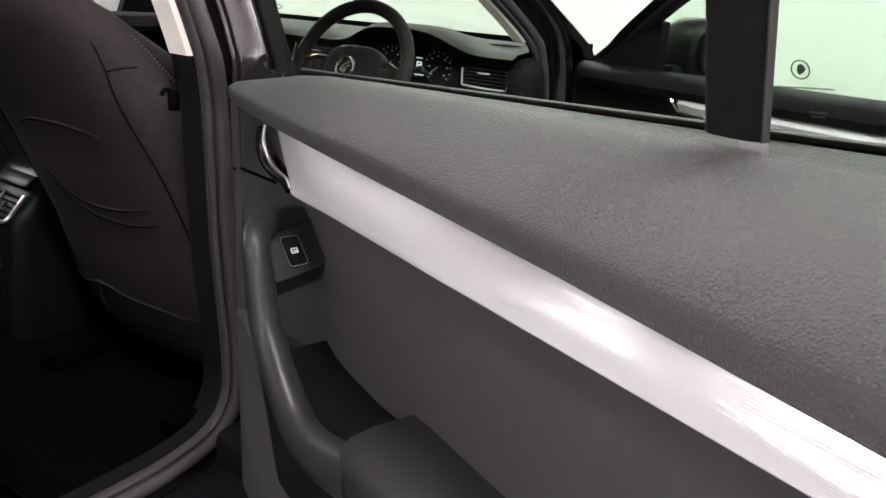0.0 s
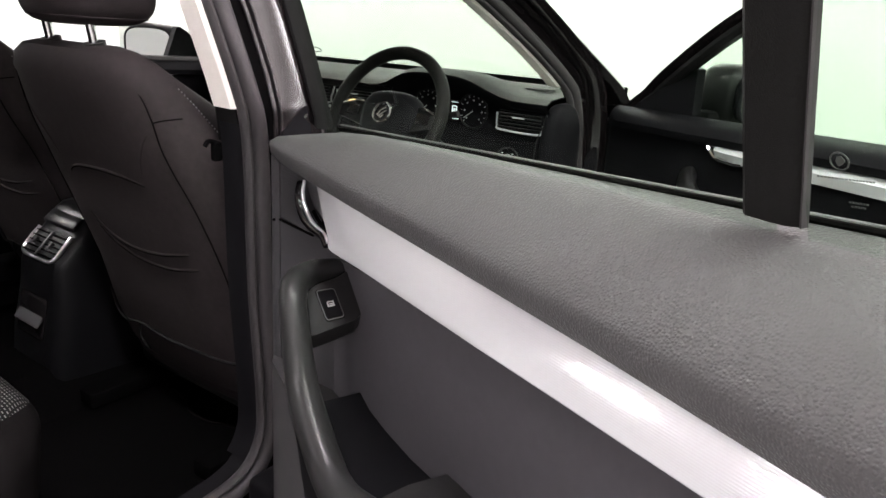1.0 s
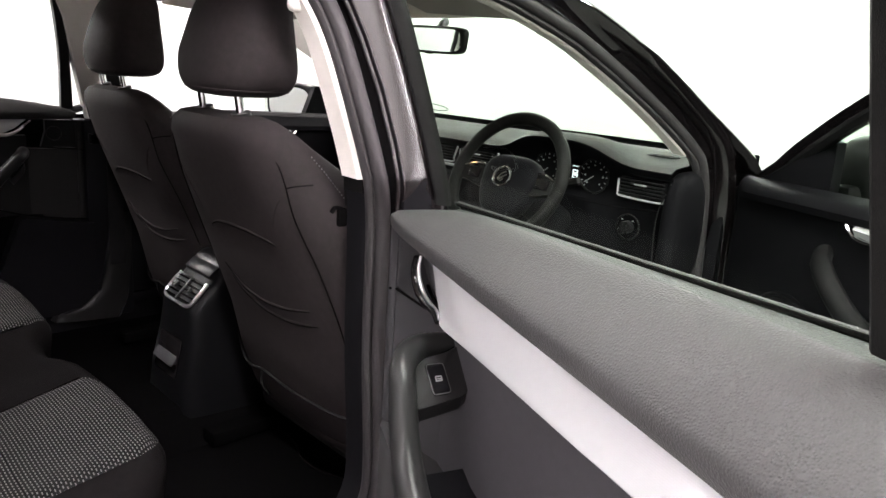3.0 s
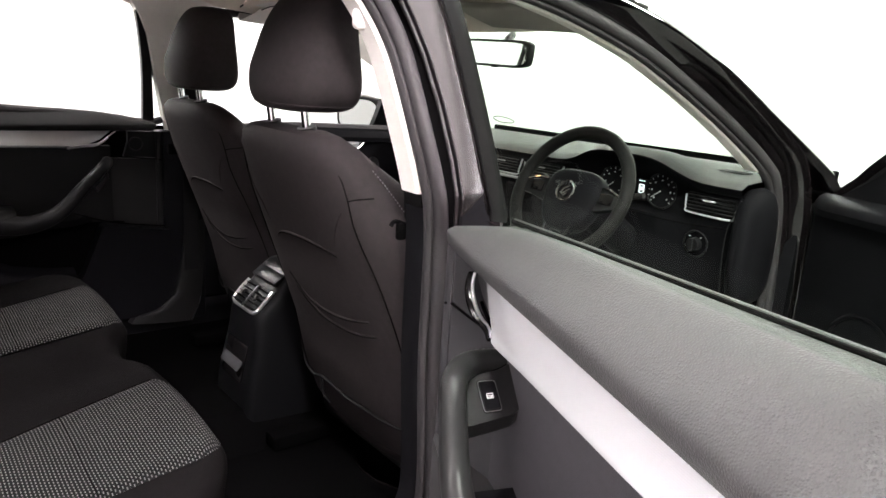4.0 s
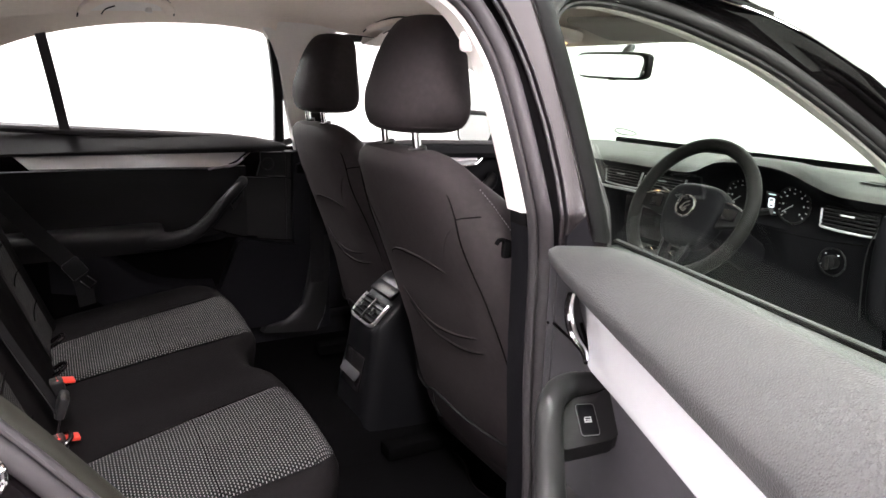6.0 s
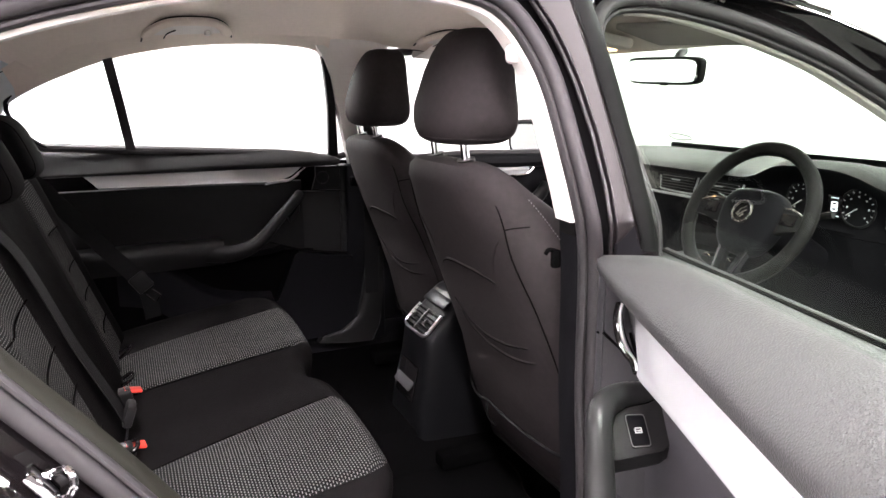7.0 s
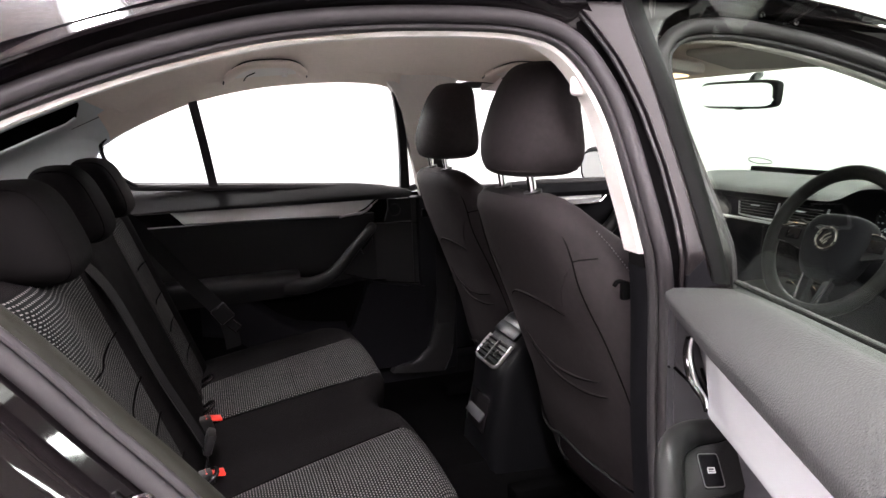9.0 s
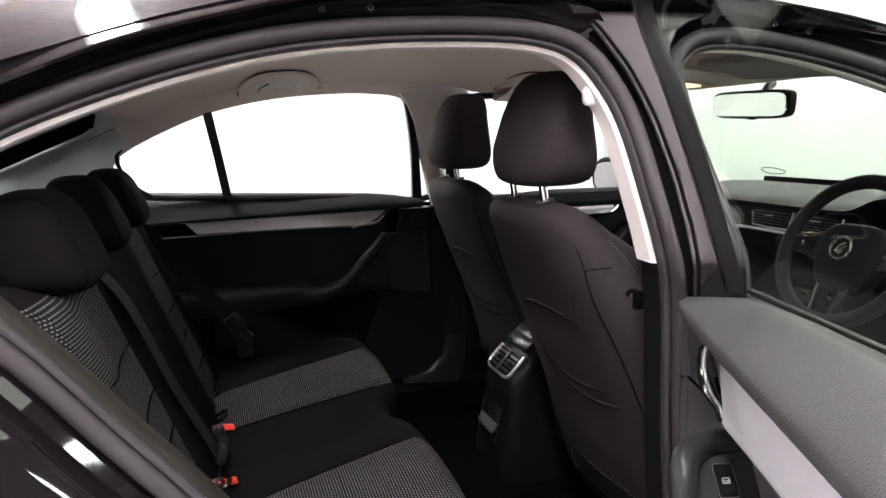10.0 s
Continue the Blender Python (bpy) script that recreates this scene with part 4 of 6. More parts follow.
        bulge = -0.012 * math.sin(math.pi * min(max(t, 0), 1))
        y = p.y * (1.05 - 0.25 * t - 0.32 * max(t - 0.35, 0)) + bulge + 0.022 * (t - 0.5) + 0.022 * (abs(p.x) / 0.135) ** 2
        return V(p.x * w, y, p.z)
    pillow(bm, (0.004, -0.086, 1.186), (0.131, 0.072, 0.105), 0.42, 0.62, 48, 30, shape)
    head = part("headrest", bm, SEATBACK, e, "black cloth headrest raised on chrome posts")
    bm = bmesh.new()
    ring = []
    for k in range(48):
        a = 2 * math.pi * k / 48
        c, s = math.cos(a), math.sin(a)
        ring.append(shape(V(0.1122 * math.copysign(abs(c) ** 0.62, c), 0.0617 * math.copysign(abs(s) ** 0.62, s), -0.0915)) + V(0.004, -0.086, 1.186))
    tube(bm, ring, 0.0016, 6, closed=True)
    part("headrest_seam", bm, SEATBACK, head, "piped seam near the headrest base")
    for s in (-1, 1):
        bm = bmesh.new()
        tube(bm, [(s * 0.068, -0.110, 1.03), (s * 0.068, -0.122, 1.11)], 0.0080, 14)
        part("headrest_post", bm, CHROME, e, "chrome headrest post")
        bm = bmesh.new()
        tube(bm, [(s * 0.068, -0.112, 1.042), (s * 0.068, -0.113, 1.053), (s * 0.068, -0.114, 1.057)], 0.021, 18, squash=0.8)
        part("post_collar", bm, SMOOTH, e, "black plastic post collar")
    return e


seat = front_seat()
seat.matrix_basis = pose(0.36, 0.0, 0.0)
seat2 = copy_thing(seat, pose(-0.348, 0.075, 0.0))
seat2["label"] = "black cloth front passenger seat, set slightly further forward"
seat["label"] = "black cloth driver's seat with map pocket and headrest"

# ---- rear bench ----
bench = thing("rear_bench", "black rear bench seat with woven grey cloth centres", "car seat")


def cushion_z(x, y):
    """Top of the bench cushion."""
    f = min(max((y + 0.75) / 0.47, 0), 1)
    z = lerp(0.485, 0.562, f ** 0.8)
    z += 0.010 * math.exp(-((abs(x) - 0.33) / 0.14) ** 4)
    z -= 0.14 * max((y + 0.30) / 0.06, 0) ** 2 * 0.25
    z -= 0.03 * max((abs(x) - 0.58) / 0.06, 0) ** 2
    return z


def front_edge(x):
    return (-0.305 if x > 0.1 else -0.285 if x < -0.1 else lerp(-0.285, -0.305, (x + 0.1) / 0.2)) - 0.040 * math.exp(-((x - 0.015) / 0.10) ** 4) - 0.10 * max((abs(x) - 0.50) / 0.14, 0) ** 2.2


bm = bmesh.new()
rows = []
for i in range(53):
    x = -0.65 + 1.30 * i / 52
    fe = front_edge(x)
    row = []
    for j in range(24):
        y = lerp(-0.80, fe - 0.035, j / 23)
        row.append(V(x, y, cushion_z(x, y)))
    zt = row[-1].z
    for a in (20, 40, 60, 80, 100):
        row.append(V(x, fe - 0.035 + 0.04 * math.sin(radians(a)), zt - 0.04 + 0.04 * math.cos(radians(a))))
    row.append(V(x, fe - 0.01, 0.40))
    row.append(V(x, fe - 0.05, 0.28))
    rows.append(row)
loft(bm, rows, False, False, False)
part("cushion", bm, CLOTH, bench, "black cloth bench cushion")


def seat_panel(x0r, x1r, x0f, x1f):
    """A woven centre panel that follows the cushion, with rounded front corners."""
    bm = bmesh.new()
    rows = []
    for i in range(25):
        u = i / 24
        row = []
        for j in range(31):
            v = j / 30
            x = lerp(lerp(x0r, x1r, u), lerp(x0f, x1f, u), v)
            fe = front_edge(x)
            cut = 0.035 * abs(2 * u - 1) ** 6
            y = lerp(-0.76, fe - cut, v)
            z = cushion_z(x, min(y, fe - 0.035)) - (0 if y < fe - 0.035 else (0.04 - math.sqrt(max(0.0016 - (y - fe + 0.035) ** 2, 0))))
            edge = min(u, 1 - u, v * 1.2, (1 - v) * 1.2)
            row.append(V(x, y, z + 0.0015 + 0.008 * min(edge / 0.08, 1) ** 0.5))
        rows.append(row)
    loft(bm, rows, False, False, False)
    return bm


part("seat_panel", seat_panel(-0.325, -0.080, -0.385, -0.090), WEAVE_SEAT, bench, "grey and black woven cloth seat panel")
part("seat_panel", seat_panel(0.338, 0.575, 0.262, 0.565), WEAVE_SEAT, bench, "grey and black woven cloth seat panel")
for x0, x1 in ((-0.352, -0.086), (0.302, 0.568)):
    bm = bmesh.new()
    tube(bm, [V(lerp(x0, x1, k / 10), -0.51, cushion_z(lerp(x0, x1, k / 10), -0.51) + 0.0100) for k in range(11)], 0.0010, 6)
    part("seam", bm, GROOVE, bench, "cross seam of the seat panel")
for x0, x1 in ((-0.325, -0.385), (-0.080, -0.090), (0.338, 0.262)):
    bm = bmesh.new()
    tube(bm, [V(lerp(x0, x1, k / 16), lerp(-0.76, -0.345, k / 16), cushion_z(lerp(x0, x1, k / 16), lerp(-0.76, -0.345, k / 16)) + 0.0022) for k in range(17)], 0.0016, 6)
    part("seam", bm, GROOVE, bench, "sewn border of the seat panel")


def back_y(x, z):
    """Front face of the bench backrest."""
    y = -0.735 - 0.37 * (z - 0.5)
    y += 0.008 * math.exp(-((abs(abs(x) - 0.335) - 0.20) / 0.060) ** 2)
    y -= 0.004 * math.exp(-((abs(x) - 0.335) / 0.12) ** 2)
    y -= 0.06 * max((z - 0.95) / 0.06, 0) ** 2
    y -= 0.05 * max((abs(x) - 0.60) / 0.08, 0) ** 2
    return y


bm = bmesh.new()
rows = []
for i in range(61):
    x = -0.64 + 1.28 * i / 60
    row = [V(x, back_y(x, z), z) for z in [lerp(0.46, 0.985, j / 27) for j in range(28)]]
    yt = row[-1].y
    row += [V(x, yt - 0.03, 1.0), V(x, yt - 0.08, 1.0), V(x, yt - 0.12, 0.985), V(x, yt - 0.12, 0.85)]
    rows.append(row)
loft(bm, rows, False, False, False)
part("backrest", bm, CLOTH, bench, "black cloth bench backrest with raised side bolsters")
for s, x0, x1 in ((-1, -0.455, -0.215), (1, 0.268, 0.632)):
    bm = bmesh.new()
    rows = []
    for i in range(19):
        u = i / 18
        row = []
        for j in range(31):
            v = j / 30
            x, z = lerp(x0, x1, u), lerp(0.50, 0.984, v)
            edge = min(u, 1 - u, v * 1.5, (1 - v) * 1.5)
            row.append(V(x, back_y(x, z) + 0.002 + 0.006 * min(edge / 0.08, 1) ** 0.5, z))
        rows.append(row)
    loft(bm, rows, False, False, False)
    part("back_panel", bm, WEAVE_BACK, bench, "grey and black woven cloth back panel")
    for z in (0.592, 0.678, 0.75, 0.838):
        bm = bmesh.new()
        tube(bm, [V(lerp(x0, x1, k / 16), back_y(lerp(x0, x1, k / 16), z) + 0.0080, z + 0.02 * k / 16) for k in range(17)], 0.0015, 6)
        part("seam", bm, GROOVE, bench, "cross seam of the back panel")
for x, w, z0 in ((-0.40, 0.130, 1.048), (0.055, 0.110, 1.052), (0.42, 0.125, 1.048)):
    bm = bmesh.new()

    def sag(p):
        return V(p.x * (1 - 0.08 * (p.z / 0.08)), p.y * (1 - 0.2 * p.z / 0.08) - 0.25 * p.z, p.z)
    pillow(bm, (x, -0.937, z0), (w, 0.060, 0.076), 0.6, 0.55, 32, 20, sag)
    head = part("headrest", bm, CLOTH, bench, "low black cloth rear headrest")
    for s in (-1, 1):
        bm = bmesh.new()
        f = (1 - 0.72 ** (2 / 0.6)) ** 0.3
        ring = [sag(V(s * w * 0.72, 0.0606 * f * math.copysign(abs(math.cos(a)) ** 0.6, math.cos(a)), 0.0766 * f * math.copysign(abs(math.sin(a)) ** 0.6, math.sin(a)))) + V(x, -0.937, z0) for a in [k * math.pi / 20 for k in range(40)]]
        tube(bm, ring, 0.0014, 6, closed=True)
        part("headrest_seam", bm, GROOVE, head, "sewn side seam of the headrest")


def webbing(pts, n, width, ref, parent, label, name="webbing"):
    bm = bmesh.new()
    h = width / 2
    sweep(bm, spline(pts, n), [(-h, -0.0008), (h, -0.0008), (h, 0.0008), (-h, 0.0008)], ref)
    return part(name, bm, WEBBING, parent, label)


def buckle(x, y, z, tilt):
    e = thing("belt_buckle", "black seat belt buckle with red release button", "seat belt buckle", group="rear belt buckles")
    bm = bmesh.new()
    rbox(bm, (0, -0.004, 0), (0.032, 0.062, 0.036), 0.007, 3)
    part("buckle_body", bm, SMOOTH, e, "black plastic buckle body")
    bm = bmesh.new()
    rbox(bm, (0, 0.030, 0.010), (0.026, 0.038, 0.007), 0.002, m=turn(-16))
    part("release_button", bm, RED, e, "bright red release button")
    bm = bmesh.new()
    sweep(bm, spline([V(0, -0.028, 0), V(0, -0.055, -0.012), V(0, -0.07, -0.04)], 8), [(-0.02, -0.002), (0.02, -0.002), (0.02, 0.002), (-0.02, 0.002)], (0, 0, 1))
    part("stalk", bm, WEBBING, e)
    e.matrix_basis = pose(x, y, z, tilt, 0, 8)
    return e


buckle(-0.058, -0.740, 0.505, 6)
buckle(0.226, -0.742, 0.506, 6)

for gx in (-0.33, -0.13, 0.235):
    e = thing("child_seat_guide", "small gloss black child seat guide in the seat gap", "seat guide", group="child seat guides")
    bm = bmesh.new()
    tube(bm, [(gx - 0.022, -0.752, 0.50), (gx - 0.022, -0.722, 0.520), (gx - 0.012, -0.710, 0.528), (gx + 0.012, -0.710, 0.528), (gx + 0.022, -0.722, 0.520), (gx + 0.022, -0.752, 0.50)], 0.0045, 8, smooth=30)
    part("guide_rim", bm, PIANO, e)

belt = thing("seat_belt", "black webbing seat belt lying down the centre of the backrest", "seat belt")
webbing([V(0.205, back_y(0.205, 0.985) + 0.004, 0.985), V(0.200, back_y(0.2, 0.9) + 0.016, 0.90), V(0.19, back_y(0.19, 0.72) + 0.018, 0.72), V(0.165, back_y(0.16, 0.55) + 0.02, 0.55), V(0.16, -0.735, 0.50)], 30, 0.048, (0.1, 1, 0.3), belt, "black woven belt webbing")
bm = bmesh.new()
rbox(bm, (0.165, back_y(0.165, 0.56) + 0.032, 0.56), (0.05, 0.018, 0.045), 0.006, m=turn(-20))
part("tongue", bm, SMOOTH, belt, "black belt tongue")
belt2 = thing("seat_belt", "black webbing seat belt on the far rear seat with tongue", "seat belt")
webbing([V(-0.60, -1.0, 1.02), V(-0.60, -0.90, 0.93), V(-0.60, -0.76, 0.75), V(-0.60, -0.66, 0.62), V(-0.60, -0.64, 0.52)], 30, 0.048, (0.9, 0.3, 0.3), belt2, "black woven belt webbing")
bm = bmesh.new()
rbox(bm, (-0.585, -0.665, 0.635), (0.018, 0.05, 0.055), 0.006, m=turn(35))
part("tongue", bm, SMOOTH, belt2, "black plastic and steel belt tongue")
bm = bmesh.new()
for a, b in (((-0.575, -0.655, 0.60), (-0.575, -0.630, 0.575)), ((-0.575, -0.630, 0.575), (-0.575, -0.615, 0.595)), ((-0.575, -0.615, 0.595), (-0.575, -0.637, 0.615))):
    tube(bm, [a, b], 0.003, 6)
part("tongue_loop", bm, CHROME, belt2, "steel loop of the tongue")

# ---- centre console, rear end ----
console = thing("centre_console", "black centre console with rear air vents and tray", "centre console")
CON = [(0.25, -0.088), (0.34, -0.083), (0.412, -0.075), (0.50, -0.056), (0.565, -0.048), (0.588, -0.040), (0.635, 0.008), (0.672, 0.036)]
bm = bmesh.new()
rings = []
for z, yr in CON + [(0.682, 0.05), (0.684, 0.09)]:
    hw = steps([(0.25, 0.108), (0.41, 0.100), (0.56, 0.090), (0.64, 0.086), (0.684, 0.078)], z)
    rings.append([V(-hw + 0.024, yr, z), V(hw - 0.024, yr, z), V(hw - 0.010, yr + 0.006, z), V(hw - 0.002, yr + 0.020, z), V(hw, yr + 0.05, z), V(hw + 0.012, yr + 0.45, z), V(hw, 1.0, z), V(-hw, 1.0, z), V(-hw - 0.012, yr + 0.45, z), V(-hw, yr + 0.05, z), V(-hw + 0.002, yr + 0.020, z), V(-hw + 0.010, yr + 0.006, z)])
loft(bm, rings)
part("console_body", bm, CONSOLE, console, "black plastic console body", sharp=50)
VT = 46


def con(x, z, out=0.0):
    """A point on the rear face of the console."""
    up = 0.7 if z > 0.58 else 0.0
    return V(x, steps([(b, a) for b, a in CON], z) - out * (0.72 if up else 1.0), z + out * up)


bm = bmesh.new()
tube(bm, [con(-0.066, 0.630, 0.004), con(-0.068, 0.609, 0.004), con(-0.060, 0.584, 0.004), con(0, 0.5805, 0.004), con(0.060, 0.584, 0.004), con(0.068, 0.609, 0.004), con(0.066, 0.630, 0.004)], 0.0045, 8, smooth=50)
vent = part("vent_frame", bm, SATIN_CHROME, console, "chrome frame of the rear air vents")
bm = bmesh.new()
rbox(bm, con(0, 0.606, 0.001), (0.128, 0.006, 0.066), 0.003, m=turn(-VT))
part("vent_backing", bm, DIAL, vent, "dark vent recess")
for s in (-1, 1):
    for k in range(5):
        bm = bmesh.new()
        rbox(bm, con(s * 0.033, 0.5885 + 0.0088 * k, 0.006), (0.054, 0.007, 0.0024), 0.0006, m=turn(-VT + 25))
        part("vent_slat", bm, DULL, vent)
    bm = bmesh.new()
    rbox(bm, con(s * 0.033, 0.606, 0.010), (0.008, 0.008, 0.016), 0.002, m=turn(-VT))
    part("vent_tab", bm, SMOOTH, vent, "small vent adjuster tab")
bm = bmesh.new()
rbox(bm, con(0, 0.606, 0.007), (0.007, 0.006, 0.064), 0.0015, m=turn(-VT))
part("vent_divider", bm, SATIN, vent, "slim chrome divider")
bm = bmesh.new()
rbox(bm, con(0, 0.654, 0.003), (0.126, 0.010, 0.034), 0.004, m=turn(-52))
part("console_cap", bm, CONSOLE, console, "smooth grey-black cap above the vents")
bm = bmesh.new()
rbox(bm, con(-0.002, 0.456, 0.001), (0.112, 0.008, 0.092), 0.006, m=turn(-12))
tray = part("tray", bm, PIANO, console, "gloss black storage tray below the vents")
bm = bmesh.new()
rbox(bm, con(-0.002, 0.455, 0.007), (0.100, 0.005, 0.034), 0.002, m=turn(-40))
part("tray_flap", bm, DOOR_PANEL, tray, "tilted grey flap of the tray")

# ---- doors ----
KD = 0.475


def belt_z(u):
    return 0.981 + 0.061 * u


def frame_w(z, w=0.0):
    return w - 0.022 + max(z - 0.99, 0) * KD


def rear_door(P, is_open, label):
    """A rear door in its own plane: u from the hinge edge, w towards the cabin, z up; P sets a point down in the world."""
    e = thing("rear_door", label, "car door", group="rear doors")
    # The closed far door takes darker materials throughout: its shade put into the colour.
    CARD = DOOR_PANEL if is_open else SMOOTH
    us = [0.0, 0.012, 0.03, 0.06, 0.11, 0.18, 0.27, 0.38, 0.50, 0.62, 0.74, 0.86, 0.95]

    def edge(u):
        return steps([(0, 0.033), (0.012, 0.038), (0.06, 0.042), (0.2, 0.046), (0.95, 0.050)], u), 0.962 - 0.016 * u

    def lip(u):
        return 0.939 - (0.026 * u + 0.02 * max(u - 0.6, 0) if is_open else 0)
    # soft upper pad
    bm = bmesh.new()
    rings = []
    for u in us:
        b, (w, ze), zl = belt_z(u), edge(u), lip(u)
        if u == 0:
            b, ze = b - 0.004, ze - 0.002
        prof = [(-0.034, b - 0.010), (-0.032, b - 0.004), (-0.029, b - 0.001)]
        for k in range(1, 10):
            f = k / 10
            prof.append((lerp(-0.029, w - 0.002, f), lerp(b - 0.001, ze + 0.003, f) + 0.0145 * min(u / 0.15, 1) * math.sin(math.pi * f)))
        prof += [(w, ze - 0.001), (w + 0.001, lerp(ze, zl, 0.25)), (w - 0.001, lerp(ze, zl, 0.7)), (w - 0.006, zl), (0.5 * w, zl), (-0.034, zl)]
        slant = 0.072 * max(1 - u / 0.28, 0)
        rings.append([P(u + 0.016 * max(1 - u / 0.2, 0) + slant * min(max((0.033 - ww) / 0.055, 0), 1), ww, z) for ww, z in prof])
    loft(bm, rings)
    part("upper_pad", bm, PAD if is_open else ARMREST, e, "charcoal soft-touch grained pad along the window, shade-darkened on the closed door", sharp=42)
    # silver strip: slanted front end, scooped round the handle, ribs as fine relief
    def strip_front(v):
        return steps([(0, 0.106), (0.72, 0.203), (1, 0.226)] if is_open else [(0, 0.135), (0.6, 0.178), (0.85, 0.225), (1, 0.262)], v)

    def strip_rear(v):
        return 0.86 if is_open else lerp(0.785, 0.738, v)

    def strip_z(u, v):
        zt = lip(u) + 0.004
        zb = steps([(0.2, 0.864), (0.226, 0.860), (0.30, 0.864), (0.45, 0.867), (0.86, 0.874)], u)
        if not is_open:
            zb = zb + 0.026
        return lerp(zt, zb, v)

    def strip_w(u, v):
        wt, wb = edge(u)[0] - 0.008, steps([(0.12, 0.034), (0.205, 0.040), (0.5, 0.045), (0.86, 0.046)], u)
        w = steps([(0, wt - 0.010), (0.25, wt - 0.0055), (0.55, lerp(wt, wb, 0.5)), (0.84, wb + 0.0012), (0.86, wb + 0.0008), (0.98, wb - 0.0085), (1, wb - 0.012)], v)
        near_end = 1 - min(max((u - strip_front(v)) / 0.085, 0), 1)
        if not is_open:
            w += steps([(0, 0), (0.55, -0.004), (0.84, 0.006), (1, 0.006)], v)
        return w - 0.012 * near_end ** 1.2 * max(1 - v * 1.15, 0) ** 0.7
    bm = bmesh.new()
    rows = []
    for k in range(41):
        row = []
        for v in (0, 0.12, 0.25, 0.4, 0.55, 0.68, 0.76, 0.84, 0.86, 0.92, 0.98, 1.0):
            u = lerp(strip_front(v), strip_rear(v), (k / 40) ** 1.7)
            row.append(P(u, strip_w(u, v), strip_z(u, v)))
        rows.append(row)
    loft(bm, rows, False, False, False)
    bmesh.ops.solidify(bm, geom=list(bm.faces), thickness=0.003)
    part("trim_strip", bm, SILVER, e, "satin silver decor strip across the door", sharp=30)
    if is_open:
        # dark three-cornered panel between handle and strip
        bm = bmesh.new()
        rows = []
        for v in (0, 0.1, 0.2, 0.3, 0.4, 0.5, 0.6, 0.66, 0.715):
            a, b = steps([(0, 0.090), (0.36, 0.096), (0.6, 0.118), (0.715, 0.166)], v), strip_front(v) + 0.001
            rows.append([P(lerp(a, b, f), lerp(0.016, strip_w(b, v) - 0.001, f), strip_z(max(lerp(a, b, f), 0.11), v)) for f in (0, 0.25, 0.5, 0.75, 1)])
        loft(bm, rows, False, False, False)
        part("cup_mesh", bm, DOOR_PANEL, e, "dark mesh panel behind the handle")
        bm = bmesh.new()
        tube(bm, [P(0.128, 0.021, 0.891), P(0.160, 0.026, 0.885), P(strip_front(0.70), 0.032, 0.8835)], 0.0022, 6, smooth=16)
        part("cup_lip", bm, GROOVE, e, "dark gap below the mesh panel")
        grip = ((0.1335, 0.035, 0.9312), (0.1312, 0.036, 0.9171), (0.1375, 0.037, 0.9045), (0.1535, 0.037, 0.8916), (0.175, 0.038, 0.8869), (0.197, 0.038, 0.8845), (0.2065, 0.038, 0.8757))
        rear = [(u - 0.018 + 0.010 * max(u - 0.15, 0) / 0.05, w - 0.003, z - 0.006) for u, w, z in grip]
    else:
        grip = ((0.136, 0.040, 0.937), (0.152, 0.043, 0.925), (0.168, 0.045, 0.912), (0.190, 0.046, 0.902), (0.215, 0.047, 0.900), (0.240, 0.047, 0.897), (0.262, 0.047, 0.893))
        rear = [(u + 0.004, w - 0.004, z - 0.004) for u, w, z in grip]
    bm = bmesh.new()
    sweep(bm, spline([P(*q) for q in grip], 36), lambda t: circle(0.0014 + 0.0010 * math.sin(math.pi * min(t * 1.05 + 0.12, 1)), 12, 1.1), P(0, 1, 0) - P(0, 0, 0))
    handle = part("door_handle", bm, SATIN_CHROME, e, "chrome inner door handle")
    bm = bmesh.new()
    sweep(bm, spline([P(*q) for q in rear], 36), lambda t: circle((0.0042 + 0.0026 * math.sin(math.pi * min(t * 0.85 + 0.08, 1))) * (1 if is_open else 0.6), 10, 1.0), P(0, 1, 0) - P(0, 0, 0))
    part("handle_back", bm, PIANO if is_open else SATIN_CHROME, handle, "gloss black rear of the handle" if is_open else "chrome rear of the handle")
    # tweeter panel with a pierced grille
    bm = bmesh.new()
    rings = [[P(u, 0.020 + dw, z) for u, z in ((0.009, 0.856), (0.009, 0.922), (0.014, 0.931), (0.026, 0.935), (0.096, 0.936), (0.096, 0.905), (0.102, 0.885), (0.110, 0.860))] for dw in (-0.015, 0.0)]
    loft(bm, rings)
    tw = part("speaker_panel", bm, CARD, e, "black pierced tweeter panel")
    bm = bmesh.new()
    for i in range(22):
        for j in range(16):
            u, z = 0.030 + 0.0040 * i, 0.866 + 0.0042 * j
            if u > 0.094:
                continue
            q = [P(u + a, 0.0212, z + b) for a, b in ((-0.001, 0), (0, -0.001), (0.001, 0), (0, 0.001))]
            bm.faces.new([bm.verts.new(p) for p in q])
    part("grille_holes", bm, DIAL, tw, "rows of tiny pierced holes", kind="stuff")
    bm = bmesh.new()
    tube(bm, [P(0.125, 0.020, 0.860), P(0.07, 0.0205, 0.856), P(0.012, 0.021, 0.852)], 0.0018, 6)
    tube(bm, [P(0.0085, 0.0215, 0.858), P(0.0085, 0.0215, 0.920), P(0.013, 0.0215, 0.931), P(0.024, 0.0215, 0.936)], 0.0016, 6, smooth=16)
    tube(bm, [P(0.010, 0.0262, 0.8515), P(-0.003, 0.0232, 0.8475), P(-0.0112, 0.010, 0.846), P(-0.0112, -0.03, 0.845)], 0.0018, 6, smooth=16)
    part("panel_gap", bm, GROOVE, e, "dark gaps round the tweeter panel")
    if not is_open:
        bm = bmesh.new()
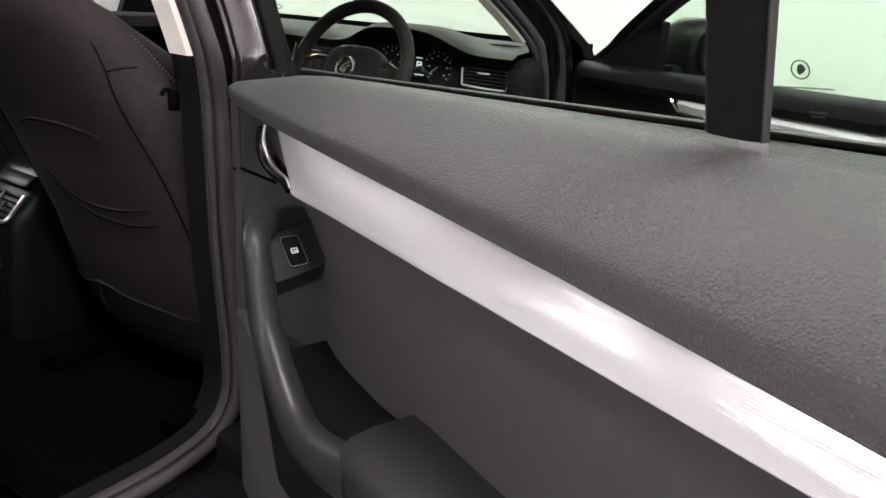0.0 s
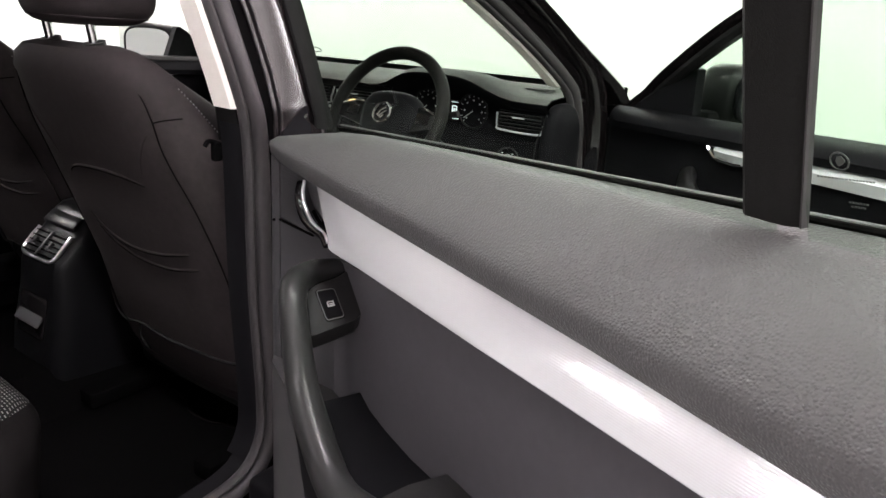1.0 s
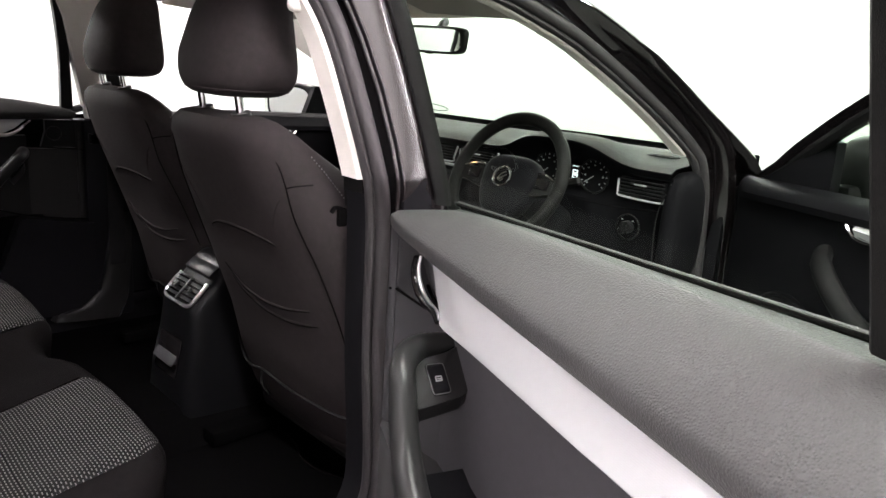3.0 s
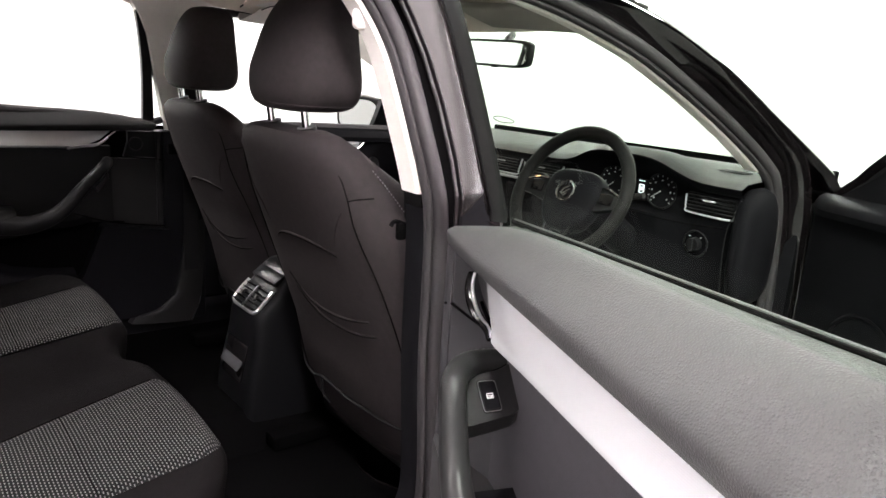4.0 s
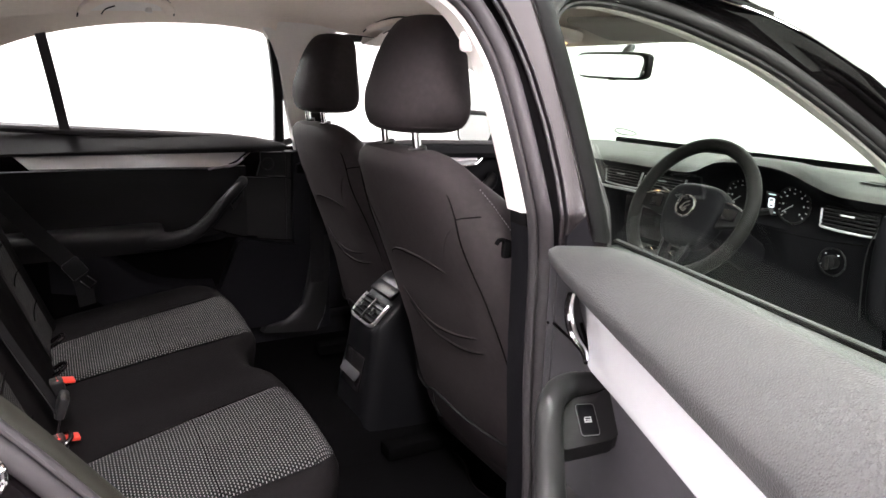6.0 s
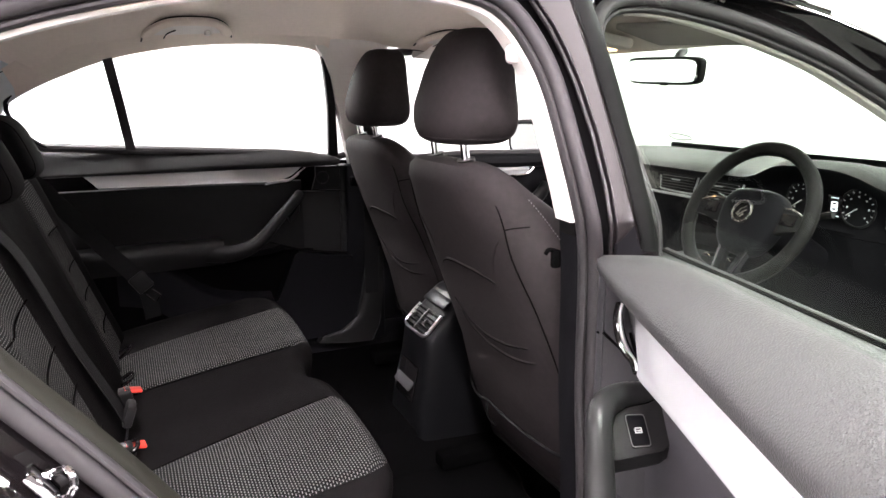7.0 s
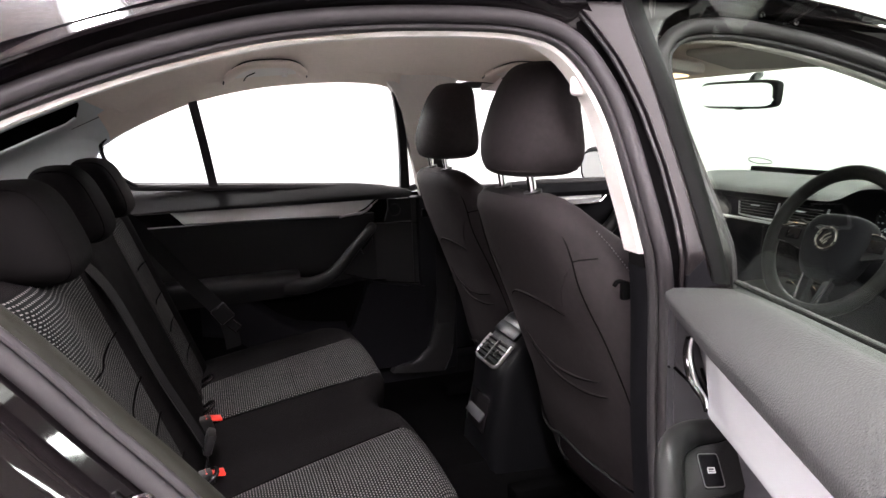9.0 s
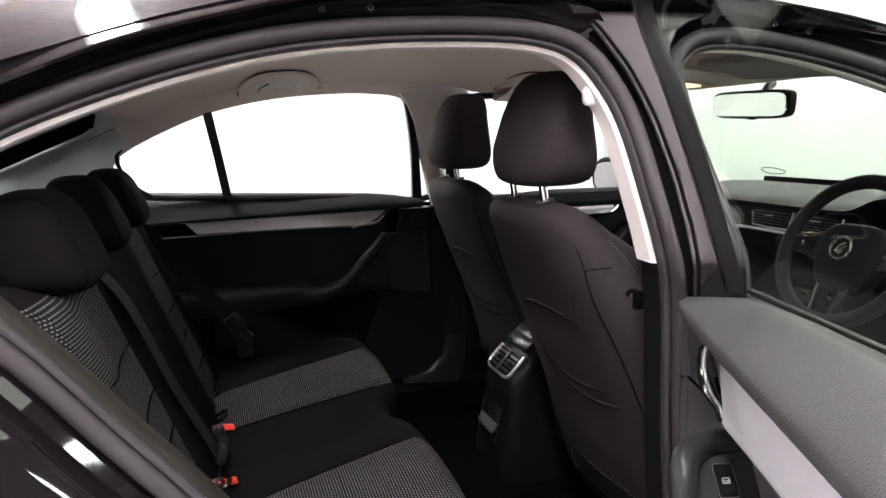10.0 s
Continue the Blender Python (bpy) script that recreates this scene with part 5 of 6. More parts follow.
        tube(bm, [P(0.075 + 0.020 * math.cos(a), 0.021, 0.898 + 0.020 * math.sin(a)) for a in [k * math.pi / 14 for k in range(28)]], 0.0016, 6, closed=True)
        part("tweeter_ring", bm, ARMREST, tw, "round tweeter outline")
    # front edge panel and its gap
    bm = bmesh.new()
    loft(bm, [[P(u, w, z) for u, w in ((-0.022, -0.04), (-0.022, 0.010), (-0.016, 0.020), (-0.004, 0.0255), (0.009, 0.026), (0.016, 0.022), (0.016, -0.04))] for z in (0.40, 0.60, 0.848, 0.851, 0.936)])
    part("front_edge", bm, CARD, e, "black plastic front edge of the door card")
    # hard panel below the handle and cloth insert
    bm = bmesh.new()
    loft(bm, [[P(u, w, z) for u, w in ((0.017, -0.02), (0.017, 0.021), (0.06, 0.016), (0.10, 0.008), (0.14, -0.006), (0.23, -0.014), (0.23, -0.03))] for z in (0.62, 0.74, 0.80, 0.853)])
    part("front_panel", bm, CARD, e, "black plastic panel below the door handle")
    bm = bmesh.new()
    loft(bm, [[P(u, w, z) for u, w in ((0.14, -0.03), (0.14, -0.004), (0.40, -0.003), (0.60, 0.0), (0.90, 0.002), (0.92, -0.03))] for z in (0.60, 0.72, 0.80, 0.89)])
    # closed door: near-black plastic replaces the cloth, standing for shade
    part("insert", bm, INSERT if is_open else SMOOTH, e, "door insert, charcoal cloth when open, shade-dark plastic on the closed door")
    # armrest shelf
    bm = bmesh.new()
    rings = []
    for u in (0.408, 0.412, 0.43, 0.50, 0.60, 0.70, 0.80, 0.86, 0.90):
        d = steps([(0.408, -0.005), (0.43, 0), (0.86, 0), (0.90, -0.03)], u)
        z, w = (0.690 if is_open else 0.724) - 0.012 * (u - 0.4) + d * 0.4, 0.088 + d + 0.006 * math.sin(math.pi * (u - 0.408) / 0.492)
        rings.append([P(u, a, b) for a, b in ((-0.01, z), (w * 0.5, z + 0.003), (w - 0.014, z - 0.001), (w - 0.004, z - 0.009), (w, z - 0.022), (w - 0.004, z - 0.045), (w - 0.02, z - 0.075), (-0.01, z - 0.085))])
    loft(bm, rings)
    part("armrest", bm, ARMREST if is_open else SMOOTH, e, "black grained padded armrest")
    # grab bar
    bm = bmesh.new()
    if is_open:
        bar = [(0.425, 0.070, 0.650), (0.36, 0.077, 0.642), (0.315, 0.079, 0.650), (0.274, 0.079, 0.680), (0.240, 0.079, 0.714), (0.222, 0.078, 0.748), (0.208, 0.077, 0.787), (0.1965, 0.075, 0.812), (0.178, 0.063, 0.8225), (0.158, 0.042, 0.8225), (0.152, 0.018, 0.822), (0.150, -0.008, 0.818)]
    else:
        bar = [(0.46, 0.070, 0.690), (0.40, 0.078, 0.682), (0.350, 0.080, 0.690), (0.310, 0.080, 0.708), (0.275, 0.079, 0.738), (0.245, 0.077, 0.772), (0.212, 0.074, 0.806), (0.182, 0.062, 0.832), (0.165, 0.040, 0.842), (0.155, 0.015, 0.844), (0.150, -0.010, 0.842)]
    path = spline([P(*q) for q in bar], 60)
    sweep(bm, path, lambda t: [(0.0205 * lerp(lerp(1.5, 1.0, min(t * 2.5, 1)), 0.78, min(max((t - 0.45) / 0.25, 0), 1)) * math.copysign(abs(math.cos(a)) ** 0.8, math.cos(a)), lerp(0.0185, 0.0155, min(max((t - 0.45) / 0.25, 0), 1)) * math.sin(a)) for a in [k * math.pi / 9 for k in range(18)]], P(0, 1, 0) - P(0, 0, 0))
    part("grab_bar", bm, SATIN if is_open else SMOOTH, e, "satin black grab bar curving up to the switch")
    # switch pod: a facet sloping down to the rear, between bar and card
    nrm = V(0.722, 0.128, 0.680)
    rim = spline([(0.168, -0.012, 0.829), (0.1738, 0.010, 0.8215), (0.1741, 0.0271, 0.8183), (0.1751, 0.0415, 0.8145), (0.1795, 0.0525, 0.8077), (0.1865, 0.0591, 0.7991), (0.198, 0.0625, 0.786), (0.2105, 0.0637, 0.7735)], 22)
    rim += [V(0.2135, 0.0615, 0.7705), V(0.2145, 0.056, 0.7703), V(0.2150, 0.030, 0.7755), V(0.2145, 0.0045, 0.7805), V(0.213, 0.0005, 0.7825), V(0.209, -0.012, 0.789)]
    hub = V(0.194, 0.028, 0.798)
    if not is_open:
        rim, hub = [q + V(-0.010, 0, 0.012) for q in rim], hub + V(-0.010, 0, 0.012)

    def Q(q):
        return P(q.x, q.y, q.z)
    bm = bmesh.new()
    rings = []
    for g, h, d in ((0.05, 0.0, 0), (0.94, 0.0, 0), (0.985, -0.0008, 0), (1.0, -0.0035, 0), (1.0, -0.0035, 0.015), (0.94, -0.004, 0.019)):
        rings.append([Q(hub + (q - hub) * g + nrm * h + V(-0.25 * d, 0, -d)) for q in rim])
    loft(bm, rings)
    pod = part("switch_panel", bm, ARMREST, e, "black window switch panel")
    bm = bmesh.new()
    tube(bm, [Q(q + nrm * -0.003) for q in rim[2:23]], 0.0016, 6)
    part("panel_gap", bm, GROOVE, pod, "dark gap round the switch panel")
    quad = [V(0.1808, 0.0400, 0.8087), V(0.1831, 0.0192, 0.8100), V(0.2080, 0.0170, 0.7842), V(0.2062, 0.0375, 0.7822)]
    qm = sum(quad, V(0, 0, 0)) / 4
    if not is_open:
        quad, qm = [q + V(-0.010, 0, 0.012) for q in quad], qm + V(-0.010, 0, 0.012)

    def local(x, y, h):
        return Q(quad[0].lerp(quad[1], x).lerp(quad[3].lerp(quad[2], x), y) + nrm * h)

    def ring(g, h, cut=0.12):
        """The switch outline with rounded corners, scaled by g."""
        out = []
        for k in range(4):
            a, b, c = quad[k - 1], quad[k], quad[(k + 1) % 4]
            out += [b.lerp(a, cut), b.lerp(b.lerp(a, cut) + (b.lerp(c, cut * 0.9) - b), 0.25), b.lerp(c, cut * 0.9)]
        return [Q(qm + (q - qm) * g + nrm * h) for q in out]
    bm = bmesh.new()
    loft(bm, [ring(1.10, 0.0), ring(1.10, 0.0014), ring(1.06, 0.0018)])
    part("switch_bezel", bm, GROOVE, pod, "black surround of the switch")
    bm = bmesh.new()
    tube(bm, ring(1.02, 0.0022), 0.0007, 6, closed=True)
    part("switch_edge", bm, STITCH, pod, "grey edge of the rocker switch")
    bm = bmesh.new()
    loft(bm, [ring(0.98, 0.001), ring(0.98, 0.0030), ring(0.90, 0.0040), ring(0.10, 0.0028)])
    part("window_switch", bm, HARD, pod, "black rocker switch with white window mark")
    bm = bmesh.new()
    for x0, x1, y0, y1 in ((0.30, 0.37, 0.46, 0.58), (0.64, 0.70, 0.44, 0.58), (0.34, 0.70, 0.42, 0.45), (0.30, 0.70, 0.56, 0.60), (0.30, 0.70, 0.50, 0.52), (0.48, 0.66, 0.50, 0.54)):
        loft(bm, [[local(x, y, h) for x, y in ((x0, y0), (x1, y0), (x1, y1), (x0, y1))] for h in (0.0030, 0.0044)])
    part("switch_symbol", bm, WHITE_INK, pod, "small white window mark")
    # tray behind the grab bar
    bm = bmesh.new()
    loft(bm, [[P(u, w, z) for w in (-0.01, 0.07)] for u, z in ((0.215, 0.684), (0.24, 0.673), (0.28, 0.667), (0.34, 0.664), (0.42, 0.668))], False, False, False)
    bmesh.ops.solidify(bm, geom=list(bm.faces), thickness=0.004)
    part("pull_tray", bm, HARD, e, "smooth black tray behind the grab bar")
    if is_open:
        # lower panel with pocket
        bm = bmesh.new()
        loft(bm, [[P(u, w, z) for u, w in ((0.0, -0.03), (0.0, 0.026), (0.02, 0.036), (0.12, 0.05), (0.24, 0.052), (0.40, 0.028), (0.60, 0.028), (0.80, 0.03), (0.80, -0.03))] for z in (0.36, 0.40, 0.50, 0.58, 0.640, 0.648)])
        part("lower_panel", bm, LOWER_PANEL, e, "grey textured lower door panel")
        # no opening is cut: a dark plate carries the pocket's shade
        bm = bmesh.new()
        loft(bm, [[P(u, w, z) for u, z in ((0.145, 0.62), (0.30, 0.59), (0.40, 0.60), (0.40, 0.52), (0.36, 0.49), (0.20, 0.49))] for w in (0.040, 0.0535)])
        part("door_pocket", bm, DIAL, e, "flat dark plate for the door pocket, shade put into its colour")
        bm = bmesh.new()
        path = spline([P(0.42, 0.056, 0.600), P(0.47, 0.062, 0.56), P(0.52, 0.066, 0.52), P(0.60, 0.066, 0.495), P(0.70, 0.06, 0.48)], 24)
        sweep(bm, path, [(-0.05, -0.02), (0.0, 0.0), (0.004, 0.004), (0.0, 0.008), (-0.05, 0.006)], P(0, 1, 0) - P(0, 0, 0))
        part("pocket_rim", bm, HARD, e, "curved rim of the lower door bin")
    else:
        # lower bin of the closed door: front wall, curved rim and well, shade coloured in
        bm = bmesh.new()
        loft(bm, [[P(u, w, z) for u, z in ((-0.012, 0.36), (-0.012, 0.632), (0.06, 0.642), (0.172, 0.664), (0.186, 0.655), (0.243, 0.512), (0.262, 0.495), (0.262, 0.36))] for w in (0.01, 0.050, 0.056)])
        part("bin_front", bm, HARD, e, "front wall of the door bin, shade put into dark plastic")
        bm = bmesh.new()
        rows = []
        for u, z in ((0.72, 0.700), (0.66, 0.688), (0.60, 0.660), (0.54, 0.610), (0.48, 0.560), (0.42, 0.530), (0.34, 0.515), (0.26, 0.508)):
            rows.append([P(u, w, z + d) for w, d in ((-0.02, 0.03), (0.030, 0.012), (0.052, 0.006), (0.060, -0.002), (0.062, -0.012), (0.060, -0.10), (0.03, -0.16))])
        loft(bm, rows, False, False, False)
        bmesh.ops.solidify(bm, geom=list(bm.faces), thickness=0.003)
        part("bin_rim", bm, HARD, e, "curved dark rim of the door bin", sharp=50)
        # bin shade put into the near-black carpet colour
        bm = bmesh.new()
        loft(bm, [[P(u, w, z) for u, z in ((0.0, 0.36), (0.0, 0.66), (0.80, 0.66), (0.80, 0.36))] for w in (-0.03, 0.004)])
        part("bin_well", bm, CARPET, e, "inside of the door bin, its shade put into black")
        bm = bmesh.new()
        tube(bm, [P(-0.010, 0.026, 0.640), P(0.06, 0.040, 0.650), P(0.172, 0.052, 0.672), P(0.26, 0.040, 0.700)], 0.0022, 6, smooth=20)
        part("panel_gap", bm, GROOVE, e, "dark seam above the door bin")
    if not is_open:
        return e
    # window frame, seals and glass of the open door
    OUT = [(0.068, 0.980), (0.079, 1.10), (0.078, 1.20), (0.068, 1.26), (0.056, 1.315), (0.080, 1.345), (0.16, 1.358), (0.35, 1.360), (0.52, 1.345), (0.683, 1.305), (0.827, 1.245), (0.92, 1.19), (0.945, 1.14), (0.935, 1.09), (0.90, 1.045)]

    def on(u, z, w=0.0):
        return P(u, frame_w(z, w) - 0.14 * max(z - 0.99, 0) * min(max((0.40 - u) / 0.2, 0), 1), z)
    cur = spline([(u, 0, z) for u, z in OUT], 110)

    def off(d, w):
        out = []
        for i, p in enumerate(cur):
            t = (cur[min(i + 1, 109)] - cur[max(i - 1, 0)]).normalized()
            n = V(-t.z, 0, t.x)
            out.append(on(p.x + n.x * d, p.z + n.z * d, w))
        return out
    bm = bmesh.new()
    prof = ((0.016, 0.004), (0.018, 0.016), (0.024, 0.020), (0.044, 0.021), (0.060, 0.016), (0.068, 0.002), (0.070, -0.012), (0.020, -0.012))
    slim = [min(max((p.x - 0.15) / 0.10, 0), 1) for p in cur]
    rings = []
    for d, w in prof:
        a, b = off(lerp(0.011, d, 0.62), lerp(0.004, w, 0.25) if w > 0 else w), off(d, w)
        rings.append([p.lerp(q, f) for p, q, f in zip(a, b, slim)])
    loft(bm, rings, False, True, False)
    part("window_frame", bm, PAINT, e, "gloss black painted window frame")
    bm = bmesh.new()
    prof = ((-0.004, -0.006), (-0.003, 0.004), (0.003, 0.012), (0.007, 0.013), (0.009, 0.009), (0.0115, 0.012), (0.013, 0.005), (0.010, -0.006))
    loft(bm, [off(d, w) for d, w in prof], False, True, False)
    part("glass_seal", bm, SMOOTH, e, "matte black rubber glass run")
    bm = bmesh.new()
    loft(bm, [[on(u + 0.12 * (z - 1.025), z, w) for u, w in ((0.673, -0.004), (0.673, 0.002), (0.677, 0.006), (0.692, 0.007), (0.701, 0.006), (0.7065, 0.001), (0.7065, -0.004))] for z in (1.0225, 1.1, 1.2, 1.32)])
    part("divider_bar", bm, LEATHER, e, "satin black window divider bar")
    bm = bmesh.new()
    loft(bm, [[on(u + 0.12 * (z - 1.025), z, w) for u, w in ((0.7065, -0.004), (0.7075, 0.003), (0.7085, 0.003), (0.7085, -0.004))] for z in (1.0225, 1.1, 1.2, 1.32)])
    part("divider_seal", bm, RUBBER, e, "thin rubber beside the divider bar")
    bm = bmesh.new()
    pane = [p for p in cur if p.x < 0.69] + [V(0.69, 0, 1.303), V(0.69, 0, 1.0), V(0.07, 0, 0.97)]
    loft(bm, [[on(p.x, p.z, w) for p in pane] for w in (0.0, -0.003)])
    part("window_glass", bm, GREEN_GLASS, e, "green tinted door window, closed")
    bm = bmesh.new()
    pane = [V(0.71, 0, 1.296)] + [p for p in cur if p.x > 0.71] + [V(0.90, 0, 1.02), V(0.71, 0, 1.01)]
    loft(bm, [[on(p.x, p.z, w) for p in pane] for w in (0.0, -0.003)])
    part("quarter_glass", bm, GREEN_GLASS, e, "green tinted fixed quarter glass")
    bm = bmesh.new()
    tube(bm, [P(u, -0.0275, belt_z(u) - 0.0005) for u in (0.09, 0.3, 0.5, 0.7, 0.92)], 0.0024, 8, ref=(0, 0, 1))
    part("waist_gap", bm, GROOVE, e, "dark gap along the window")
    bm = bmesh.new()
    tube(bm, [P(u, -0.0315, belt_z(u) + 0.0005) for u in (0.09, 0.3, 0.5, 0.7, 0.92)], 0.0026, 8, ref=(0, 0, 1))
    part("waist_seal", bm, PAD, e, "grey rubber waist seal")
    # outer skin and edge faces
    bm = bmesh.new()
    rows = []
    for u, du in ((-0.035, 0), (0.0, 0), (0.3, 0), (0.6, 0), (0.95, 0.02)):
        rows.append([P(u, w, z) for w, z in ((-0.04, belt_z(max(u, 0)) - 0.02), (-0.075, 0.93), (-0.14, 0.80), (-0.155, 0.62), (-0.15, 0.46), (-0.12, 0.34))])
    loft(bm, rows, False, False, False)
    bmesh.ops.solidify(bm, geom=list(bm.faces), thickness=0.003)
    part("outer_skin", bm, PAINT, e, "gloss black outer door skin")
    # gloss left off the painted edge, so no bright patch shows
    bm = bmesh.new()
    loft(bm, [[P(u, w, z) for u, w in ((-0.006, 0.015), (-0.030, -0.02), (-0.036, -0.06), (-0.03, -0.14), (0.01, -0.14), (0.01, 0.0))] for z in (0.36, 0.60, 0.80, 0.89)])
    part("hinge_edge", bm, DULL, e, "black painted hinge edge of the door, gloss left off to keep it dark")
    # maker's mark and print on the quarter glass
    ctr = (0.729, 1.063)
    bm = bmesh.new()
    ring = [on(ctr[0] + 0.0045 * math.cos(a), ctr[1] + 0.0042 * math.sin(a), 0.0012) for a in [k * math.pi / 12 for k in range(24)]]
    tube(bm, ring, 0.0004, 6, closed=True)
    loft(bm, [[on(ctr[0] + 0.65 * x, ctr[1] + 0.65 * z, w) for x, z in ((-0.003, -0.001), (-0.002, 0.003), (0.001, 0.004), (0.004, 0.001), (0.002, -0.002), (-0.001, -0.004))] for w in (0.0006, 0.0012)])
    part("glass_mark", bm, DARK_INK, e, "small round dark mark etched on the glass")
    bm = bmesh.new()
    rng = random.Random(5)
    for z, u, end in ((1.0530, 0.7175, 0.745), (1.0415, 0.733, 0.742), (1.0395, 0.734, 0.741)):
        while u < end:
            w = rng.uniform(0.0006, 0.0014)
            zz = z + 0.09 * (u - 0.7175)
            loft(bm, [[on(a, b, h) for a, b in ((u, zz), (u + w, zz), (u + w, zz + 0.0009), (u, zz + 0.0009))] for h in (0.0006, 0.001)])
            u += w + 0.0006
    part("glass_print", bm, DARK_INK, e, "rows of tiny dark etched bars")
    return e


DO, DU, DW = V(0.836, -0.080, 0), V(0.933, -0.360, 0).normalized(), V(-0.360, -0.933, 0).normalized()
rear_door(lambda u, w, z: DO + DU * u + DW * w + V(0, 0, z), True, "open black rear door with charcoal trim and silver strip")
rear_door(lambda u, w, z: V(-0.72 + w, -0.01 - u, z), False, "closed far rear door, shade put into its dark trim, silver strip")


def front_door(P, is_open, label):
    """A front door in its own plane, built like the rear doors."""
    e = thing("front_door", label, "car door", group="front doors")

    def bz(u):
        return 0.945 + 0.020 * u
    bm = bmesh.new()
    rings = []
    for u in (0.0, 0.02, 0.06, 0.2, 0.4, 0.6, 0.8, 0.98):
        b, w = bz(u), steps([(0, 0.03), (0.06, 0.055), (1, 0.075)], u)
        rings.append([P(u, a, z) for a, z in ((-0.01, b - 0.006), (0.0, b), (0.5 * w, b - 0.006), (0.85 * w, b - 0.018), (w, b - 0.034), (0.9 * w, b - 0.05), (0.0, b - 0.055))])
    loft(bm, rings)
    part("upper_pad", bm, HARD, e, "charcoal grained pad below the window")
    bm = bmesh.new()
    rings = []
    for k in range(13):
        u = lerp(0.385, 0.95, k / 12)
        zt, zb = bz(u) - 0.050, steps([(0.385, 0.882), (0.45, 0.872), (0.95, 0.872)], u)
        rings.append([P(u, a, z) for a, z in ((0.052, zt), (0.060, lerp(zt, zb, 0.4)), (0.050, zb), (0.012, zb), (0.012, zt))])
    loft(bm, rings)
    part("trim_strip", bm, SILVER, e, "satin silver decor strip")
    bm = bmesh.new()
    path = spline([P(0.346, 0.040, 0.919), P(0.352, 0.045, 0.908), P(0.368, 0.047, 0.890), P(0.392, 0.050, 0.876), P(0.431, 0.052, 0.873), P(0.460, 0.052, 0.874)], 24)
    sweep(bm, path, lambda t: circle(0.0012 + 0.0036 * math.sin(math.pi * min(t * 1.4 + 0.04, 1 if t < 0.35 else 0.75)), 8, 1.3), P(0, 1, 0) - P(0, 0, 0))
    part("door_handle", bm, CHROME, e, "chrome inner door handle")
    bm = bmesh.new()
    loft(bm, [[P(u, w, z) for u, w in ((-0.01, -0.03), (-0.01, 0.015), (0.02, 0.03), (0.30, 0.028), (0.60, 0.015), (0.98, 0.015), (0.98, -0.03))] for z in (0.38, 0.55, 0.66, 0.80, bz(0) - 0.05)])
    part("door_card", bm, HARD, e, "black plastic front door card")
    bm = bmesh.new()
    path = spline([P(0.30, 0.03, 0.82), P(0.34, 0.07, 0.80), P(0.42, 0.085, 0.74), P(0.50, 0.085, 0.70), P(0.60, 0.08, 0.695), P(0.9, 0.07, 0.70)], 30)
    sweep(bm, path, circle(0.025, 12, 0.8), P(0, 1, 0) - P(0, 0, 0))
    part("grab_bar", bm, SMOOTH, e, "satin black grab bar and armrest")
    bm = bmesh.new()
    ring = [P(0.22 + 0.10 * math.cos(a), 0.031, 0.60 + 0.10 * math.sin(a)) for a in [k * math.pi / 16 for k in range(32)]]
    tube(bm, ring, 0.006, 6, closed=True)
    part("speaker_ring", bm, HARD, e, "round speaker surround in the door")
    bm = bmesh.new()
    loft(bm, [[P(u, w, z) for u, z in ((0.03, 0.938), (0.10, 0.978), (0.175, 1.024), (0.232, 1.058), (0.246, 1.055), (0.250 if is_open else 0.292, 0.945))] for w in (-0.03, -0.004)])
    part("mirror_triangle", bm, HARD, e, "black plastic corner cover by the mirror")
    if not is_open:
        return e
    OUT = [(0.0, 0.912), (0.05, 0.948), (0.13, 1.003), (0.20, 1.045), (0.31, 1.106), (0.42, 1.160), (0.60, 1.235), (0.80, 1.275), (0.92, 1.275), (0.99, 1.24), (1.01, 1.1), (1.0, 0.97)]

    def on(u, z, w=0.0):
        return P(u, frame_w(z, w), z)
    cur = spline([(u, 0, z) for u, z in OUT], 90)

    def off(d, w):
        out = []
        for i, p in enumerate(cur):
            t = (cur[min(i + 1, 89)] - cur[max(i - 1, 0)]).normalized()
            out.append(on(p.x - t.z * d, p.z + t.x * d, w))
        return out
    bm = bmesh.new()
    loft(bm, [off(d, w) for d, w in ((0.0, -0.02), (0.0, 0.008), (0.008, 0.012), (0.024, 0.010), (0.028, 0.0), (0.028, -0.02))], False, True, False)
    part("window_frame", bm, PAINT, e, "gloss black painted window frame")
    bm = bmesh.new()
    loft(bm, [off(d, w) for d, w in ((-0.016, -0.008), (-0.014, 0.006), (-0.004, 0.012), (0.004, 0.010), (0.004, -0.008))], False, True, False)
    part("glass_seal", bm, SMOOTH, e, "matte black rubber glass run")
    bm = bmesh.new()
    loft(bm, [[on(p.x, p.z, w) for p in cur] for w in (0.0, -0.003)])
    part("window_glass", bm, GREEN_GLASS, e, "green tinted door window, closed")
    bm = bmesh.new()
    rows = []
    for u in (-0.04, 0.0, 0.3, 0.6, 1.0):
        rows.append([P(u, w, z) for w, z in ((-0.03, bz(u) - 0.02), (-0.07, 0.91), (-0.13, 0.80), (-0.15, 0.62), (-0.145, 0.46), (-0.12, 0.34))])
    loft(bm, rows, False, False, False)
    bmesh.ops.solidify(bm, geom=list(bm.faces), thickness=0.003)
    part("outer_skin", bm, PAINT, e, "gloss black outer door skin")
    return e


fa = radians(27)
FO, FU, FW = V(0.82, 1.08, 0), V(math.cos(fa), -math.sin(fa), 0), V(-math.sin(fa), -math.cos(fa), 0)
front_door(lambda u, w, z: FO + FU * u + FW * w + V(0, 0, z), True, "open black front door with chrome handle and tinted window")
front_door(lambda u, w, z: V(-0.735 + w, 1.08 - u, z), False, "closed far front door with silver strip")


